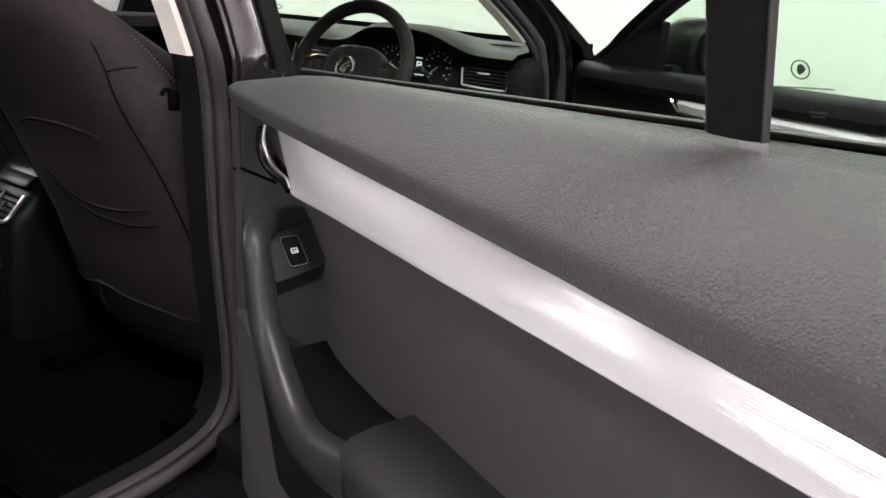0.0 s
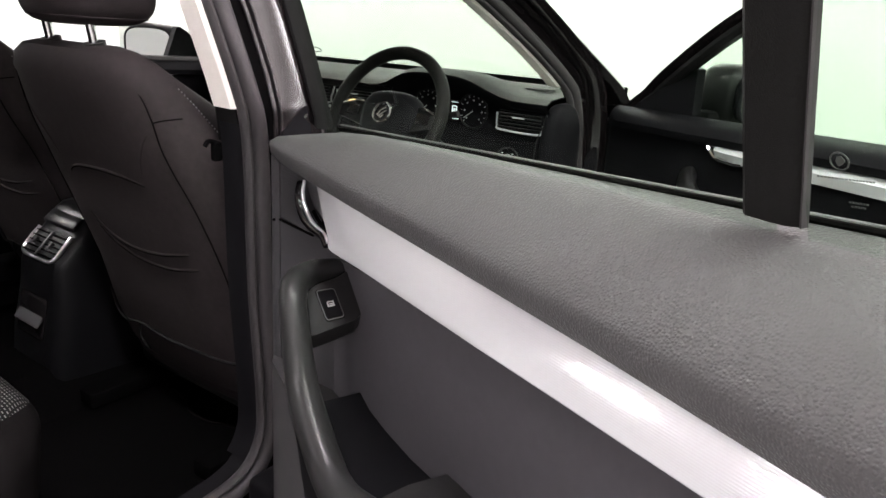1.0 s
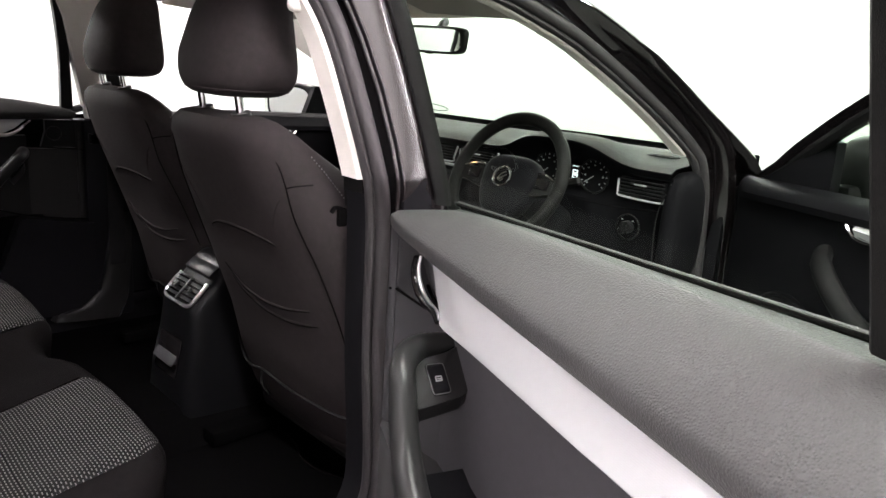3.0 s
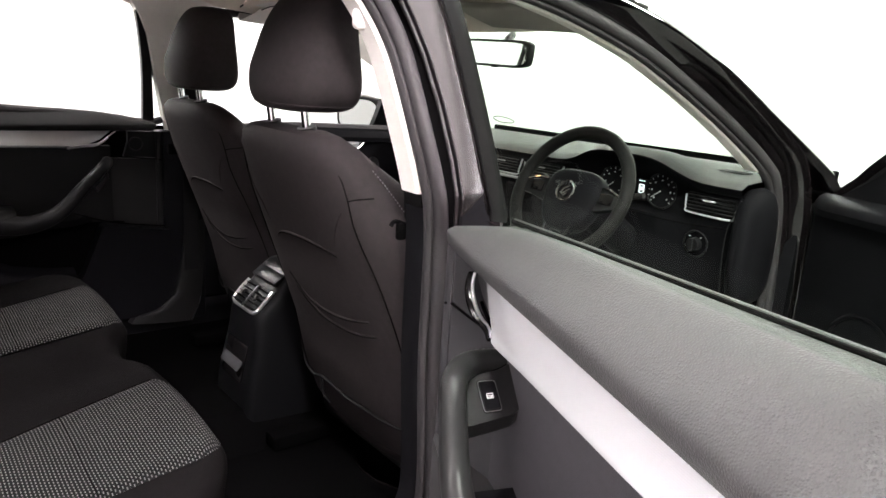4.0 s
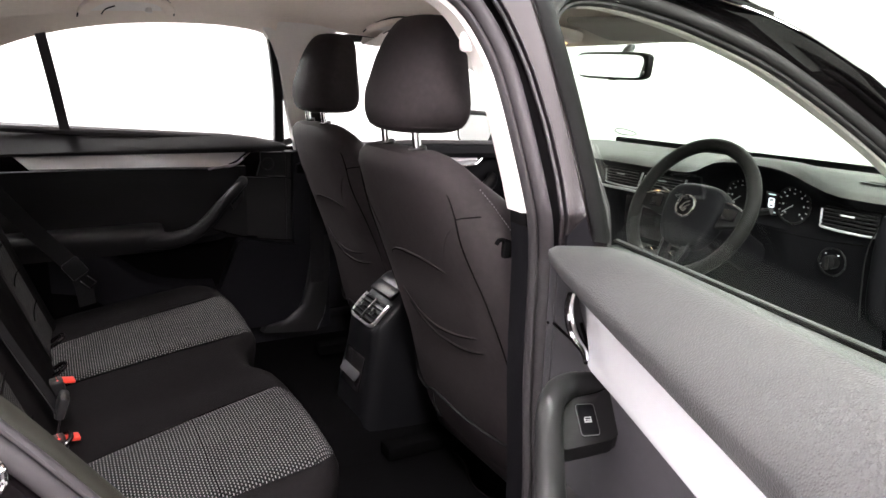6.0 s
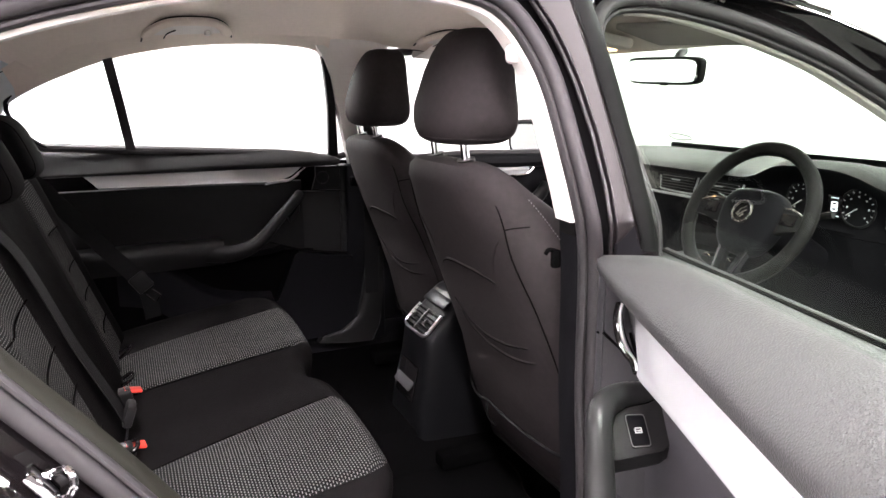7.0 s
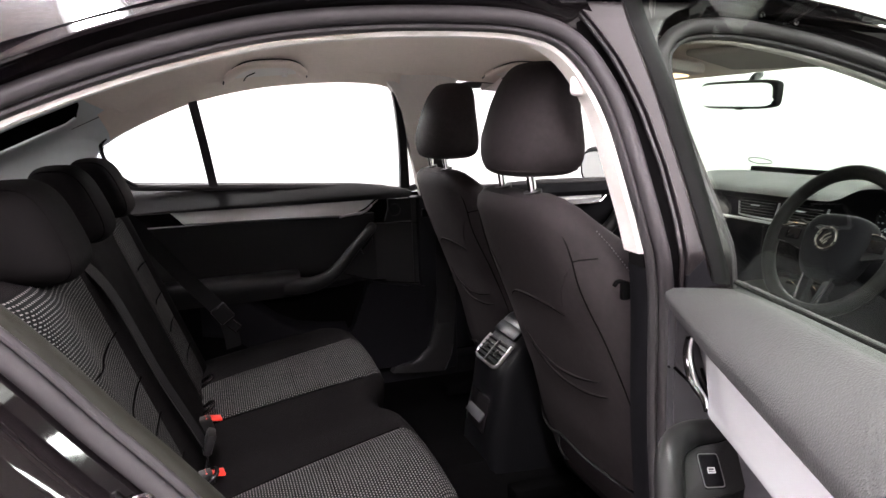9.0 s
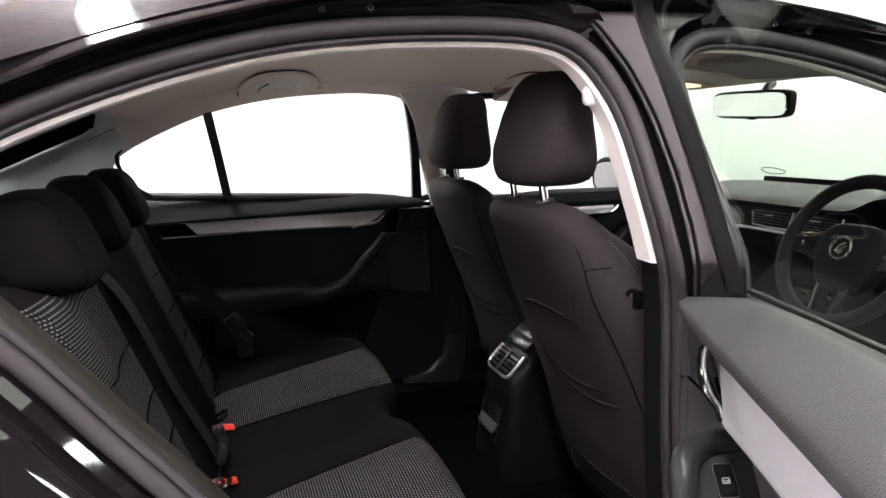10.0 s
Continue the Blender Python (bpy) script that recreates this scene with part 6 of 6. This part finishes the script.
def wing_mirror(c, yaw, label, side=1, hw=0.112, hz=0.060, rim=0.009):
    e = thing("door_mirror", label, "door mirror", group="door mirrors")
    bm = bmesh.new()

    def shell(p):
        return V(p.x, p.y if p.y < 0 else p.y * 1.3, p.z * (1 - 0.12 * p.x / 0.12))
    pillow(bm, (0, 0.035, 0), (hw + 0.013, 0.06, hz + 0.012), 0.5, 0.5, 28, 16, shell)
    part("mirror_shell", bm, SMOOTH, e, "satin black mirror housing")
    bm = bmesh.new()
    ring = [V(hw * math.copysign(abs(math.cos(a)) ** 0.6, math.cos(a)), 0, hz * math.copysign(abs(math.sin(a)) ** 0.6, math.sin(a))) for a in [k * math.pi / 18 for k in range(36)]]
    loft(bm, [[p + V(0, y, 0) for p in ring] for y in (-0.020, -0.029)])
    part("mirror_glass", bm, MIRROR, e, "mirror glass reflecting the showroom")
    bm = bmesh.new()
    tube(bm, [p + V(0, -0.026, 0) for p in ring], rim, 8, closed=True)
    part("mirror_rim", bm, HARD, e, "gloss black rim round the mirror")
    bm = bmesh.new()
    rbox(bm, (side * 0.105, 0.04, -0.052), (0.10, 0.05, 0.03), 0.012)
    part("mirror_arm", bm, SMOOTH, e, "black arm of the mirror")
    e.matrix_basis = Matrix.Translation(c) @ turn(0, 0, yaw).to_4x4()
    return e


wing_mirror((-0.935, 0.865, 0.984), 22, "black door mirror reflecting bright showroom and red paint", 1, 0.098, 0.064, 0.0055)
wing_mirror((1.148, 1.165, 0.995), 63, "black door mirror on the open front door", -1)

# ---- dashboard ----
dash = thing("dashboard", "dark dashboard with vents, dials and silver edging", "dashboard")
bm = bmesh.new()
rows = []
for i in range(41):
    x = -0.70 + 1.40 * i / 40
    hood = math.exp(-((x - 0.36) / 0.17) ** 4)
    zt = 0.952 + 0.052 * hood
    rows.append([V(x, 1.36, 0.955), V(x, 1.22, 0.962), V(x, 1.08, 0.958 + 0.022 * hood), V(x, 0.99, 0.955 + 0.045 * hood), V(x, 0.93 - 0.02 * hood, zt - 0.002), V(x, 0.905 - 0.03 * hood, zt - 0.014), V(x, 0.915 + 0.02 * hood, zt - 0.030),
                 V(x, 0.935 + 0.035 * hood, 0.915), V(x, 0.935 + 0.035 * hood, 0.845), V(x, 0.945, 0.83), V(x, 0.965, 0.70), V(x, 1.0, 0.56), V(x, 1.2, 0.50)])
loft(bm, [r[:6] for r in rows], False, False, False)
bmesh.ops.solidify(bm, geom=list(bm.faces), thickness=0.006)
part("dash_top", bm, DASH, dash, "dark grey grained dashboard top", sharp=60)
# same dash plastic below the edge; its shade is put into a darker material
bm = bmesh.new()
loft(bm, [r[5:] for r in rows], False, False, False)
bmesh.ops.solidify(bm, geom=list(bm.faces), thickness=0.006)
part("dash_front", bm, HARD, dash, "dashboard front, its shade put into black plastic", sharp=60)


def dash_vent(x0, x1, z0, z1, y):
    bm = bmesh.new()
    rbox(bm, ((x0 + x1) / 2, y + 0.004, (z0 + z1) / 2), (x1 - x0, 0.012, z1 - z0), 0.004)
    v = part("dash_vent", bm, DIAL, dash, "dark dashboard air vent")
    n = 5
    for k in range(n):
        bm = bmesh.new()
        rbox(bm, ((x0 + x1) / 2, y - 0.006, lerp(z0, z1, (k + 0.7) / (n + 0.4))), (x1 - x0 - 0.012, 0.012, 0.0035), 0.001)
        part("vent_slat", bm, SMOOTH, v)
    bm = bmesh.new()
    tube(bm, [(x0, y - 0.006, z1 - 0.006), (x0 + 0.002, y - 0.006, z0 + 0.008), (x0 + 0.012, y - 0.006, z0 - 0.002), (x1 - 0.012, y - 0.006, z0 - 0.004), (x1, y - 0.006, z0 + 0.012), (x1 + 0.014, y - 0.006, z1)], 0.0032, 8, smooth=40)
    part("vent_edging", bm, SILVER, v, "bright silver edging below the vent")
    bm = bmesh.new()
    rbox(bm, ((x0 + x1) / 2, y - 0.013, (z0 + z1) / 2 + 0.01), (0.035, 0.006, 0.005), 0.001)
    part("vent_tab", bm, SILVER, v, "bright vent tab")


dash_vent(0.541, 0.680, 0.861, 0.910, 0.935)
dash_vent(-0.232, -0.078, 0.866, 0.914, 0.935)
dash_vent(-0.052, 0.100, 0.866, 0.914, 0.935)
dash_vent(-0.668, -0.535, 0.866, 0.918, 0.935)
bm = bmesh.new()
tube(bm, [(-0.50, 0.928, 0.852), (-0.15, 0.926, 0.852), (0.15, 0.926, 0.852), (0.20, 0.928, 0.852)], 0.005, 8)
part("silver_edging", bm, SILVER, dash, "silver edging along the dashboard")
# grille in the corner of the dash top
bm = bmesh.new()
for k in range(4):
    rbox(bm, (0.57, 1.045 + 0.014 * k, 0.9625), (0.12, 0.005, 0.003), 0.001, m=turn(0, 0, -8))
part("demister_grille", bm, DIAL, dash, "slim dark demister slots")
# dials
for x, r in ((0.285, 0.047), (0.445, 0.047)):
    bm = bmesh.new()
    ring = [V(x + r * math.cos(a), 0.958, 0.893 + r * math.sin(a)) for a in [k * math.pi / 18 for k in range(36)]]
    loft(bm, [[p + V(0, y, 0) for p in ring] for y in (0.0, 0.012)])
    d = part("dial", bm, DIAL, dash, "dark round instrument dial")
    bm = bmesh.new()
    tube(bm, [p + V(0, -0.002, 0) for p in ring], 0.003, 6, closed=True)
    part("dial_ring", bm, SMOOTH, d, "dark grey ring of the dial")
    bm = bmesh.new()
    for k in range(13):
        a = radians(225 - 270 * k / 12)
        for rr, ln in ((0.82, 0.10), (0.60, 0.05)):
            p, q = V(x + r * rr * math.cos(a), 0.956, 0.893 + r * rr * math.sin(a)), V(x + r * (rr + ln) * math.cos(a), 0.956, 0.893 + r * (rr + ln) * math.sin(a))
            if rr > 0.7 or k % 2 == 0:
                tube(bm, [p, q], 0.0012 if rr > 0.7 else 0.0026, 5)
    part("dial_marks", bm, WHITE_INK, d, "white ticks and number bars")
    bm = bmesh.new()
    tube(bm, [(x, 0.954, 0.893), (x - r * 0.62, 0.954, 0.893 - r * 0.45)], 0.0012, 5)
    part("needle", bm, WHITE_INK, d, "pale dial needle")
bm = bmesh.new()
rbox(bm, (0.384, 0.956, 0.888), (0.042, 0.006, 0.062), 0.002)
disp = part("display", bm, PIANO, dash, "small instrument display showing a white car outline")
SCREEN = glow("display_light", (0.75, 0.8, 0.85), 0.8)
bm = bmesh.new()
for dx, dz, sx, sz in ((0, 0.013, 0.012, 0.003), (0, -0.009, 0.012, 0.003), (-0.007, 0.002, 0.003, 0.022), (0.007, 0.002, 0.003, 0.022), (0, 0.002, 0.006, 0.010), (0, -0.022, 0.03, 0.002), (0, 0.024, 0.02, 0.002)):
    rbox(bm, (0.384 + dx, 0.952, 0.888 + dz), (sx, 0.002, sz), 0)
part("display_marks", bm, SCREEN, disp, "lit white car outline and bars")
# light switch and knee panel
bm = bmesh.new()
ring = [V(0.574 + 0.034 * math.cos(a), 0.948, 0.775 + 0.034 * math.sin(a)) for a in [k * math.pi / 16 for k in range(32)]]
tube(bm, ring, 0.0025, 6, closed=True)
knob = part("light_switch", bm, SMOOTH, dash, "round light switch ring")
bm = bmesh.new()
tube(bm, [(0.574, 0.955, 0.775), (0.574, 0.930, 0.775)], 0.017, 20)
rbox(bm, (0.574, 0.925, 0.775), (0.007, 0.016, 0.034), 0.002)
part("light_knob", bm, SMOOTH, knob, "black rotary light knob")
for a in (50, 130, 200):
    bm = bmesh.new()
    rbox(bm, (0.574 + 0.025 * math.cos(radians(a)), 0.944, 0.775 + 0.025 * math.sin(radians(a))), (0.004, 0.002, 0.0025), 0)
    part("light_mark", bm, WHITE_INK, knob, "tiny pale mark beside the knob")
# screen and controls in the middle
bm = bmesh.new()
rbox(bm, (0.0, 0.932, 0.775), (0.25, 0.02, 0.125), 0.006)
rad = part("centre_screen", bm, PIANO, dash, "gloss black centre screen unit")
bm = bmesh.new()
rbox(bm, (0.075, 0.9205, 0.80), (0.022, 0.002, 0.035), 0)
part("screen_sticker", bm, WHITE_INK, rad, "small pale sticker on the screen")
bm = bmesh.new()
rbox(bm, (0.078, 0.9190, 0.802), (0.016, 0.002, 0.008), 0)
rbox(bm, (0.078, 0.9190, 0.790), (0.016, 0.002, 0.004), 0)
part("sticker_print", bm, surface("yellow_print", (0.75, 0.6, 0.1), 0.6), rad, "yellow bars on the sticker")
for dx in (-0.08, 0.0, 0.08):
    bm = bmesh.new()
    tube(bm, [(dx, 0.945, 0.675), (dx, 0.918, 0.672)], 0.019, 20)
    k = part("climate_knob", bm, SMOOTH, dash, "round climate knob")
    bm = bmesh.new()
    tube(bm, [V(dx + 0.02 * math.cos(a), 0.920, 0.672 + 0.02 * math.sin(a)) for a in [j * math.pi / 12 for j in range(24)]], 0.0016, 6, closed=True)
    part("knob_ring", bm, CHROME, k, "bright ring of the knob")
# end cap by the pillar
bm = bmesh.new()
pillow(bm, (0.703, 0.995, 0.790), (0.030, 0.085, 0.150), 0.6, 0.6, 24, 18)
part("dash_end", bm, HARD, dash, "rounded black dashboard end")
bm = bmesh.new()
tube(bm, [(0.672, 0.930, 0.66), (0.668, 0.924, 0.74), (0.668, 0.920, 0.80), (0.674, 0.920, 0.850), (0.688, 0.925, 0.885), (0.712, 0.94, 0.903)], 0.0016, 6, smooth=40)
part("dash_end_seam", bm, SMOOTH, dash, "thin raised line round the dashboard end")
bm = bmesh.new()
tube(bm, [(0.24, 0.928, 0.835), (0.40, 0.926, 0.826), (0.55, 0.926, 0.826), (0.665, 0.922, 0.836)], 0.0014, 6, smooth=24)
part("dash_gap", bm, GROOVE, dash, "dark gap across the dashboard front")
# pedals
for x in (0.30, 0.40, 0.50):
    e = thing("pedal", "dark metal foot pedal under the dashboard", "pedal", group="pedals")
    bm = bmesh.new()
    rbox(bm, (x, 0.97, 0.42), (0.05, 0.015, 0.075), 0.005, m=turn(-30))
    part("pad", bm, RUBBER, e)
    bm = bmesh.new()
    tube(bm, [(x, 0.98, 0.43), (x, 1.08, 0.60)], 0.009, 8)
    part("arm", bm, SMOOTH, e)

# ---- steering wheel ----
wheel = thing("steering_wheel", "black three-spoke steering wheel with silver inlays", "steering wheel")
R = 0.166
HUB = V(0.396, 0.647, 0.890)
tilt = turn(-26, 0, 0)


def wp(x, y, z):
    return HUB + tilt @ V(x, y, z)


bm = bmesh.new()
tube(bm, [wp(R * math.cos(a), -0.012, R * math.sin(a)) for a in [k * math.pi / 36 for k in range(72)]], 0.0165, 14, ref=tilt @ V(0, 1, 0), closed=True)
part("rim", bm, LEATHER, wheel, "black leather wheel rim")
bm = bmesh.new()


def boss(p):
    return V(p.x * (1 - 0.22 * max(-p.z, 0) / 0.06), p.y, p.z * (1.4 if p.z < 0 else 1))


pillow(bm, (0, 0, 0), (0.088, 0.035, 0.068), 0.6, 0.6, 30, 18, boss)
for v in bm.verts:
    v.co = wp(v.co.x, v.co.y + 0.012, v.co.z)
part("airbag_cover", bm, HARD, wheel, "rounded black airbag cover")
for s in (-1, 1):
    bm = bmesh.new()
    loft(bm, [[wp(s * x, y, z) for y, z in ((d, h), (0.016 + d, h), (0.016 + d, -h), (d, -h))] for x, h, d in ((0.06, 0.032, 0.0), (0.10, 0.026, -0.004), (0.13, 0.019, -0.009), (0.160, 0.017, -0.015))])
    sp = part("spoke", bm, SMOOTH, wheel, "black side spoke")
    bm = bmesh.new()
    tube(bm, [wp(s * 0.088, -0.005, 0.030), wp(s * 0.116, -0.010, 0.028), wp(s * 0.146, -0.014, 0.016)], 0.0035, 6, smooth=14)
    part("spoke_inlay", bm, CHROME, sp, "silver inlay on the spoke")
    bm = bmesh.new()
    rbox(bm, wp(s * 0.112, -0.009, 0.004), (0.040, 0.006, 0.028), 0.003, m=tilt)
    part("wheel_buttons", bm, PIANO, sp, "gloss button pad")
    bm = bmesh.new()
    loft(bm, [[wp(s * (x + d), y + k, z) for d, y in ((-0.010, 0.0), (0.010, 0.0), (0.010, 0.014), (-0.010, 0.014))] for x, z, k in ((0.030, -0.05, 0.0), (0.028, -0.10, -0.006), (0.022, -0.160, -0.014))])
    sp = part("spoke", bm, HARD, wheel, "lower spoke of the wheel")
    bm = bmesh.new()
    tube(bm, [wp(s * 0.042, -0.005, -0.055), wp(s * 0.038, -0.010, -0.10), wp(s * 0.028, -0.016, -0.146)], 0.0028, 6)
    part("spoke_inlay", bm, SMOOTH, sp, "dull grey inlay on the lower spoke")
bm = bmesh.new()
tube(bm, [wp(0.026 * math.cos(a), -0.027, 0.026 * math.sin(a)) for a in [k * math.pi / 16 for k in range(32)]], 0.004, 8, ref=tilt @ V(0, 1, 0), closed=True)
badge = part("badge_ring", bm, CHROME, wheel, "round chrome badge ring")
bm = bmesh.new()
loft(bm, [[wp(0.024 * math.cos(a), y, 0.024 * math.sin(a)) for a in [k * math.pi / 12 for k in range(24)]] for y in (-0.022, -0.0265)])
part("badge_disc", bm, PIANO, badge, "black badge disc")
bm = bmesh.new()
for pts in (((-0.012, -0.008), (-0.004, 0.006), (0.010, 0.014)), ((-0.006, -0.012), (0.004, 0.0), (0.014, 0.006)), ((0.0, -0.014), (0.008, -0.006))):
    tube(bm, [wp(x, -0.028, z) for x, z in pts], 0.003, 6)
part("badge_shape", bm, CHROME, badge, "plain curved chrome badge shape")
bm = bmesh.new()
tube(bm, [wp(0, 0.03, 0), wp(0, 0.13, -0.01), wp(0, 0.26, -0.02)], 0.045, 16)
part("column_cowl", bm, HARD, wheel, "black steering column cowl")
for s in (-1, 1):
    bm = bmesh.new()
    tube(bm, [wp(s * 0.04, 0.06, 0.01), wp(s * 0.11, 0.055, 0.035), wp(s * 0.165, 0.05, 0.05)], 0.008, 8, smooth=12)
    part("stalk", bm, SMOOTH, wheel, "black control stalk")

# ---- rear-view mirror, roof lamp, grab handles, visors ----
mir = thing("rear_view_mirror", "black framed rear-view mirror on the windscreen", "rear-view mirror")
mc, mt = V(0.050, 0.672, 1.233), turn(2, 1.5, -5)
bm = bmesh.new()


def mshape(p):
    return V(p.x * (1 + 0.03 * p.z / 0.03), p.y, p.z)


pillow(bm, mc + V(-0.006, 0, -0.003), (0.158, 0.014, 0.0365), 0.35, 0.3, 40, 14, mshape, m=mt)
part("mirror_frame", bm, SMOOTH, mir, "black plastic mirror frame")
bm = bmesh.new()
ring = [mc + V(-0.006, 0, -0.003) + mt @ V(0.151 * math.copysign(abs(math.cos(a)) ** 0.3, math.cos(a)), 0, 0.0295 * math.copysign(abs(math.sin(a)) ** 0.35, math.sin(a))) for a in [k * math.pi / 30 for k in range(60)]]
loft(bm, [[p + mt @ V(0, y, 0) for p in ring] for y in (-0.0165, -0.0120)])
part("mirror_glass", bm, MIRROR, mir, "mirror glass reflecting the showroom")
bm = bmesh.new()
tube(bm, [mc + V(0, 0.02, 0), V(0.02, 0.74, 1.27), V(0.0, 0.775, 1.285)], 0.012, 10, smooth=10)
part("mirror_stem", bm, SMOOTH, mir, "black mirror stem")
bm = bmesh.new()
rbox(bm, mc + mt @ V(0.02, -0.018, -0.038), (0.022, 0.012, 0.007), 0.002)
part("dimming_tab", bm, SMOOTH, mir, "small dimming tab")

lamp = thing("roof_lamp", "dark roof console with a small warm lamp", "roof lamp")
bm = bmesh.new()
rbox(bm, (-0.01, 0.46, 1.306), (0.18, 0.16, 0.03), 0.012, m=turn(-8))
part("console", bm, CREAM_TRIM, lamp, "beige plastic roof console")
bm = bmesh.new()
rbox(bm, (-0.01, 0.50, 1.284), (0.09, 0.04, 0.006), 0.002, m=turn(-8))
part("lens", bm, ROOF_LAMP, lamp, "glowing warm lamp lens")


def roof_handle(y, label):
    e = thing("grab_rail", label, "grab handle", group="roof grab handles")

    def at(x, dy, d):
        x += 0.045
        return V(x, y + dy, liner_z(x, y + dy) - d)
    bm = bmesh.new()
    path = spline([at(-0.570, -0.105, 0.002), at(-0.530, -0.095, 0.008), at(-0.480, -0.060, 0.010), at(-0.468, 0.0, 0.010), at(-0.480, 0.060, 0.010), at(-0.530, 0.095, 0.008), at(-0.570, 0.105, 0.002)], 30)
    sweep(bm, path, circle(0.015, 10, 0.6), (0.5, 0, -1))
    part("grip", bm, CREAM, e, "beige folded grip")
    bm = bmesh.new()
    loft(bm, [[at(x, dy, d) for x, dy in ((-0.565, -0.085), (-0.535, -0.075), (-0.495, -0.045), (-0.490, 0.045), (-0.535, 0.075), (-0.565, 0.085))] for d in (-0.002, 0.004)])
    part("mount", bm, CREAM_TRIM, e, "beige plate behind the grip")
    bm = bmesh.new()
    tube(bm, [at(-0.590, -0.118, 0.003), at(-0.535, -0.108, 0.004), at(-0.468, -0.066, 0.004), at(-0.450, 0.0, 0.004), at(-0.468, 0.066, 0.004), at(-0.535, 0.108, 0.004), at(-0.590, 0.118, 0.003)], 0.0022, 6, smooth=40)
    part("gap_line", bm, DIAL, e, "dark gap round the folded grip")
    bm = bmesh.new()
    tube(bm, [at(-0.565, -0.062, 0.012), at(-0.525, -0.055, 0.018), at(-0.505, -0.035, 0.018)], 0.0018, 6, smooth=14)
    part("gap_line", bm, DIAL, e)
    bm = bmesh.new()
    rbox(bm, at(-0.548, 0.05, 0.010), (0.020, 0.016, 0.014), 0.004)
    part("coat_hook", bm, CREAM_TRIM, e, "small beige coat hook")
    return e


roof_handle(-0.49, "beige folded roof grab handle above the rear door")
roof_handle(0.30, "beige folded roof grab handle above the front door")

for s in (-1, 1):
    e = thing("sun_visor", "beige sun visor folded up against the roof", "sun visor", group="sun visors")
    bm = bmesh.new()
    rbox(bm, (s * 0.33, 0.49, 1.302), (0.36, 0.15, 0.016), 0.008, 3, m=turn(-14, s * 3, 0))
    part("visor", bm, VISOR, e)

# belts of the front seats on the centre pillars
for s in (-1, 1):
    e = thing("front_belt", "front seat belt with anchor on the centre pillar", "seat belt", group="front belts")
    hang = 0.055 if s > 0 else 0.0
    webbing([V(s * 0.585, 0.045 - hang, 1.22), V(s * 0.60, 0.05 - hang, 1.05), V(s * 0.625, 0.055 - hang, 0.80), V(s * 0.65, 0.06 - hang, 0.50)], 20, 0.046, (1, 0, 0), e, "black woven belt webbing")
    bm = bmesh.new()
    rbox(bm, (0.572, -0.096, 1.238) if s > 0 else (-0.582, 0.035, 1.225), (0.022, 0.034, 0.034), 0.009, 3)
    part("anchor", bm, CREAM_TRIM, e, "beige belt anchor loop")
    bm = bmesh.new()
    if s > 0:
        rbox(bm, (0.652, -0.060, 0.912), (0.012, 0.016, 0.030), 0.004)
        tube(bm, [(0.652, -0.060, 0.925), (0.650, -0.072, 0.928), (0.650, -0.079, 0.921)], 0.0035, 8, smooth=10)
    else:
        rbox(bm, (s * 0.612, 0.0, 0.892), (0.018, 0.035, 0.03), 0.005)
    part("tongue", bm, DULL, e, "black belt tongue")

# sticker outline on the windscreen
bm = bmesh.new()
tube(bm, [V(-0.60, 1.28, 1.006), V(-0.56, 1.28, 1.014), V(-0.49, 1.28, 1.006), V(-0.48, 1.28, 0.996), V(-0.55, 1.28, 0.992)], 0.002, 6, closed=True, smooth=40)
part("windscreen_sticker", bm, DASH, None, "thin outline of a sticker on the windscreen", category="sticker")
# door latch on the rear jamb
latch = thing("door_striker", "bare metal door striker on the rear jamb", "door striker")
bm = bmesh.new()
rbox(bm, (0.754, -0.806, 0.748), (0.032, 0.014, 0.046), 0.005, m=turn(35))
part("striker_plate", bm, CHROME, latch, "bright metal striker plate")
bm = bmesh.new()
tube(bm, [(0.760, -0.798, 0.760), (0.776, -0.776, 0.770), (0.784, -0.771, 0.754), (0.776, -0.780, 0.736), (0.762, -0.796, 0.732)], 0.0045, 10, smooth=22)
part("striker_loop", bm, CHROME, latch, "bright metal striker loop")
for dz in (-0.013, 0.013):
    bm = bmesh.new()
    tube(bm, [(0.758, -0.800, 0.748 + dz), (0.766, -0.791, 0.748 + dz)], 0.005, 10)
    part("striker_bolt", bm, CHROME, latch)
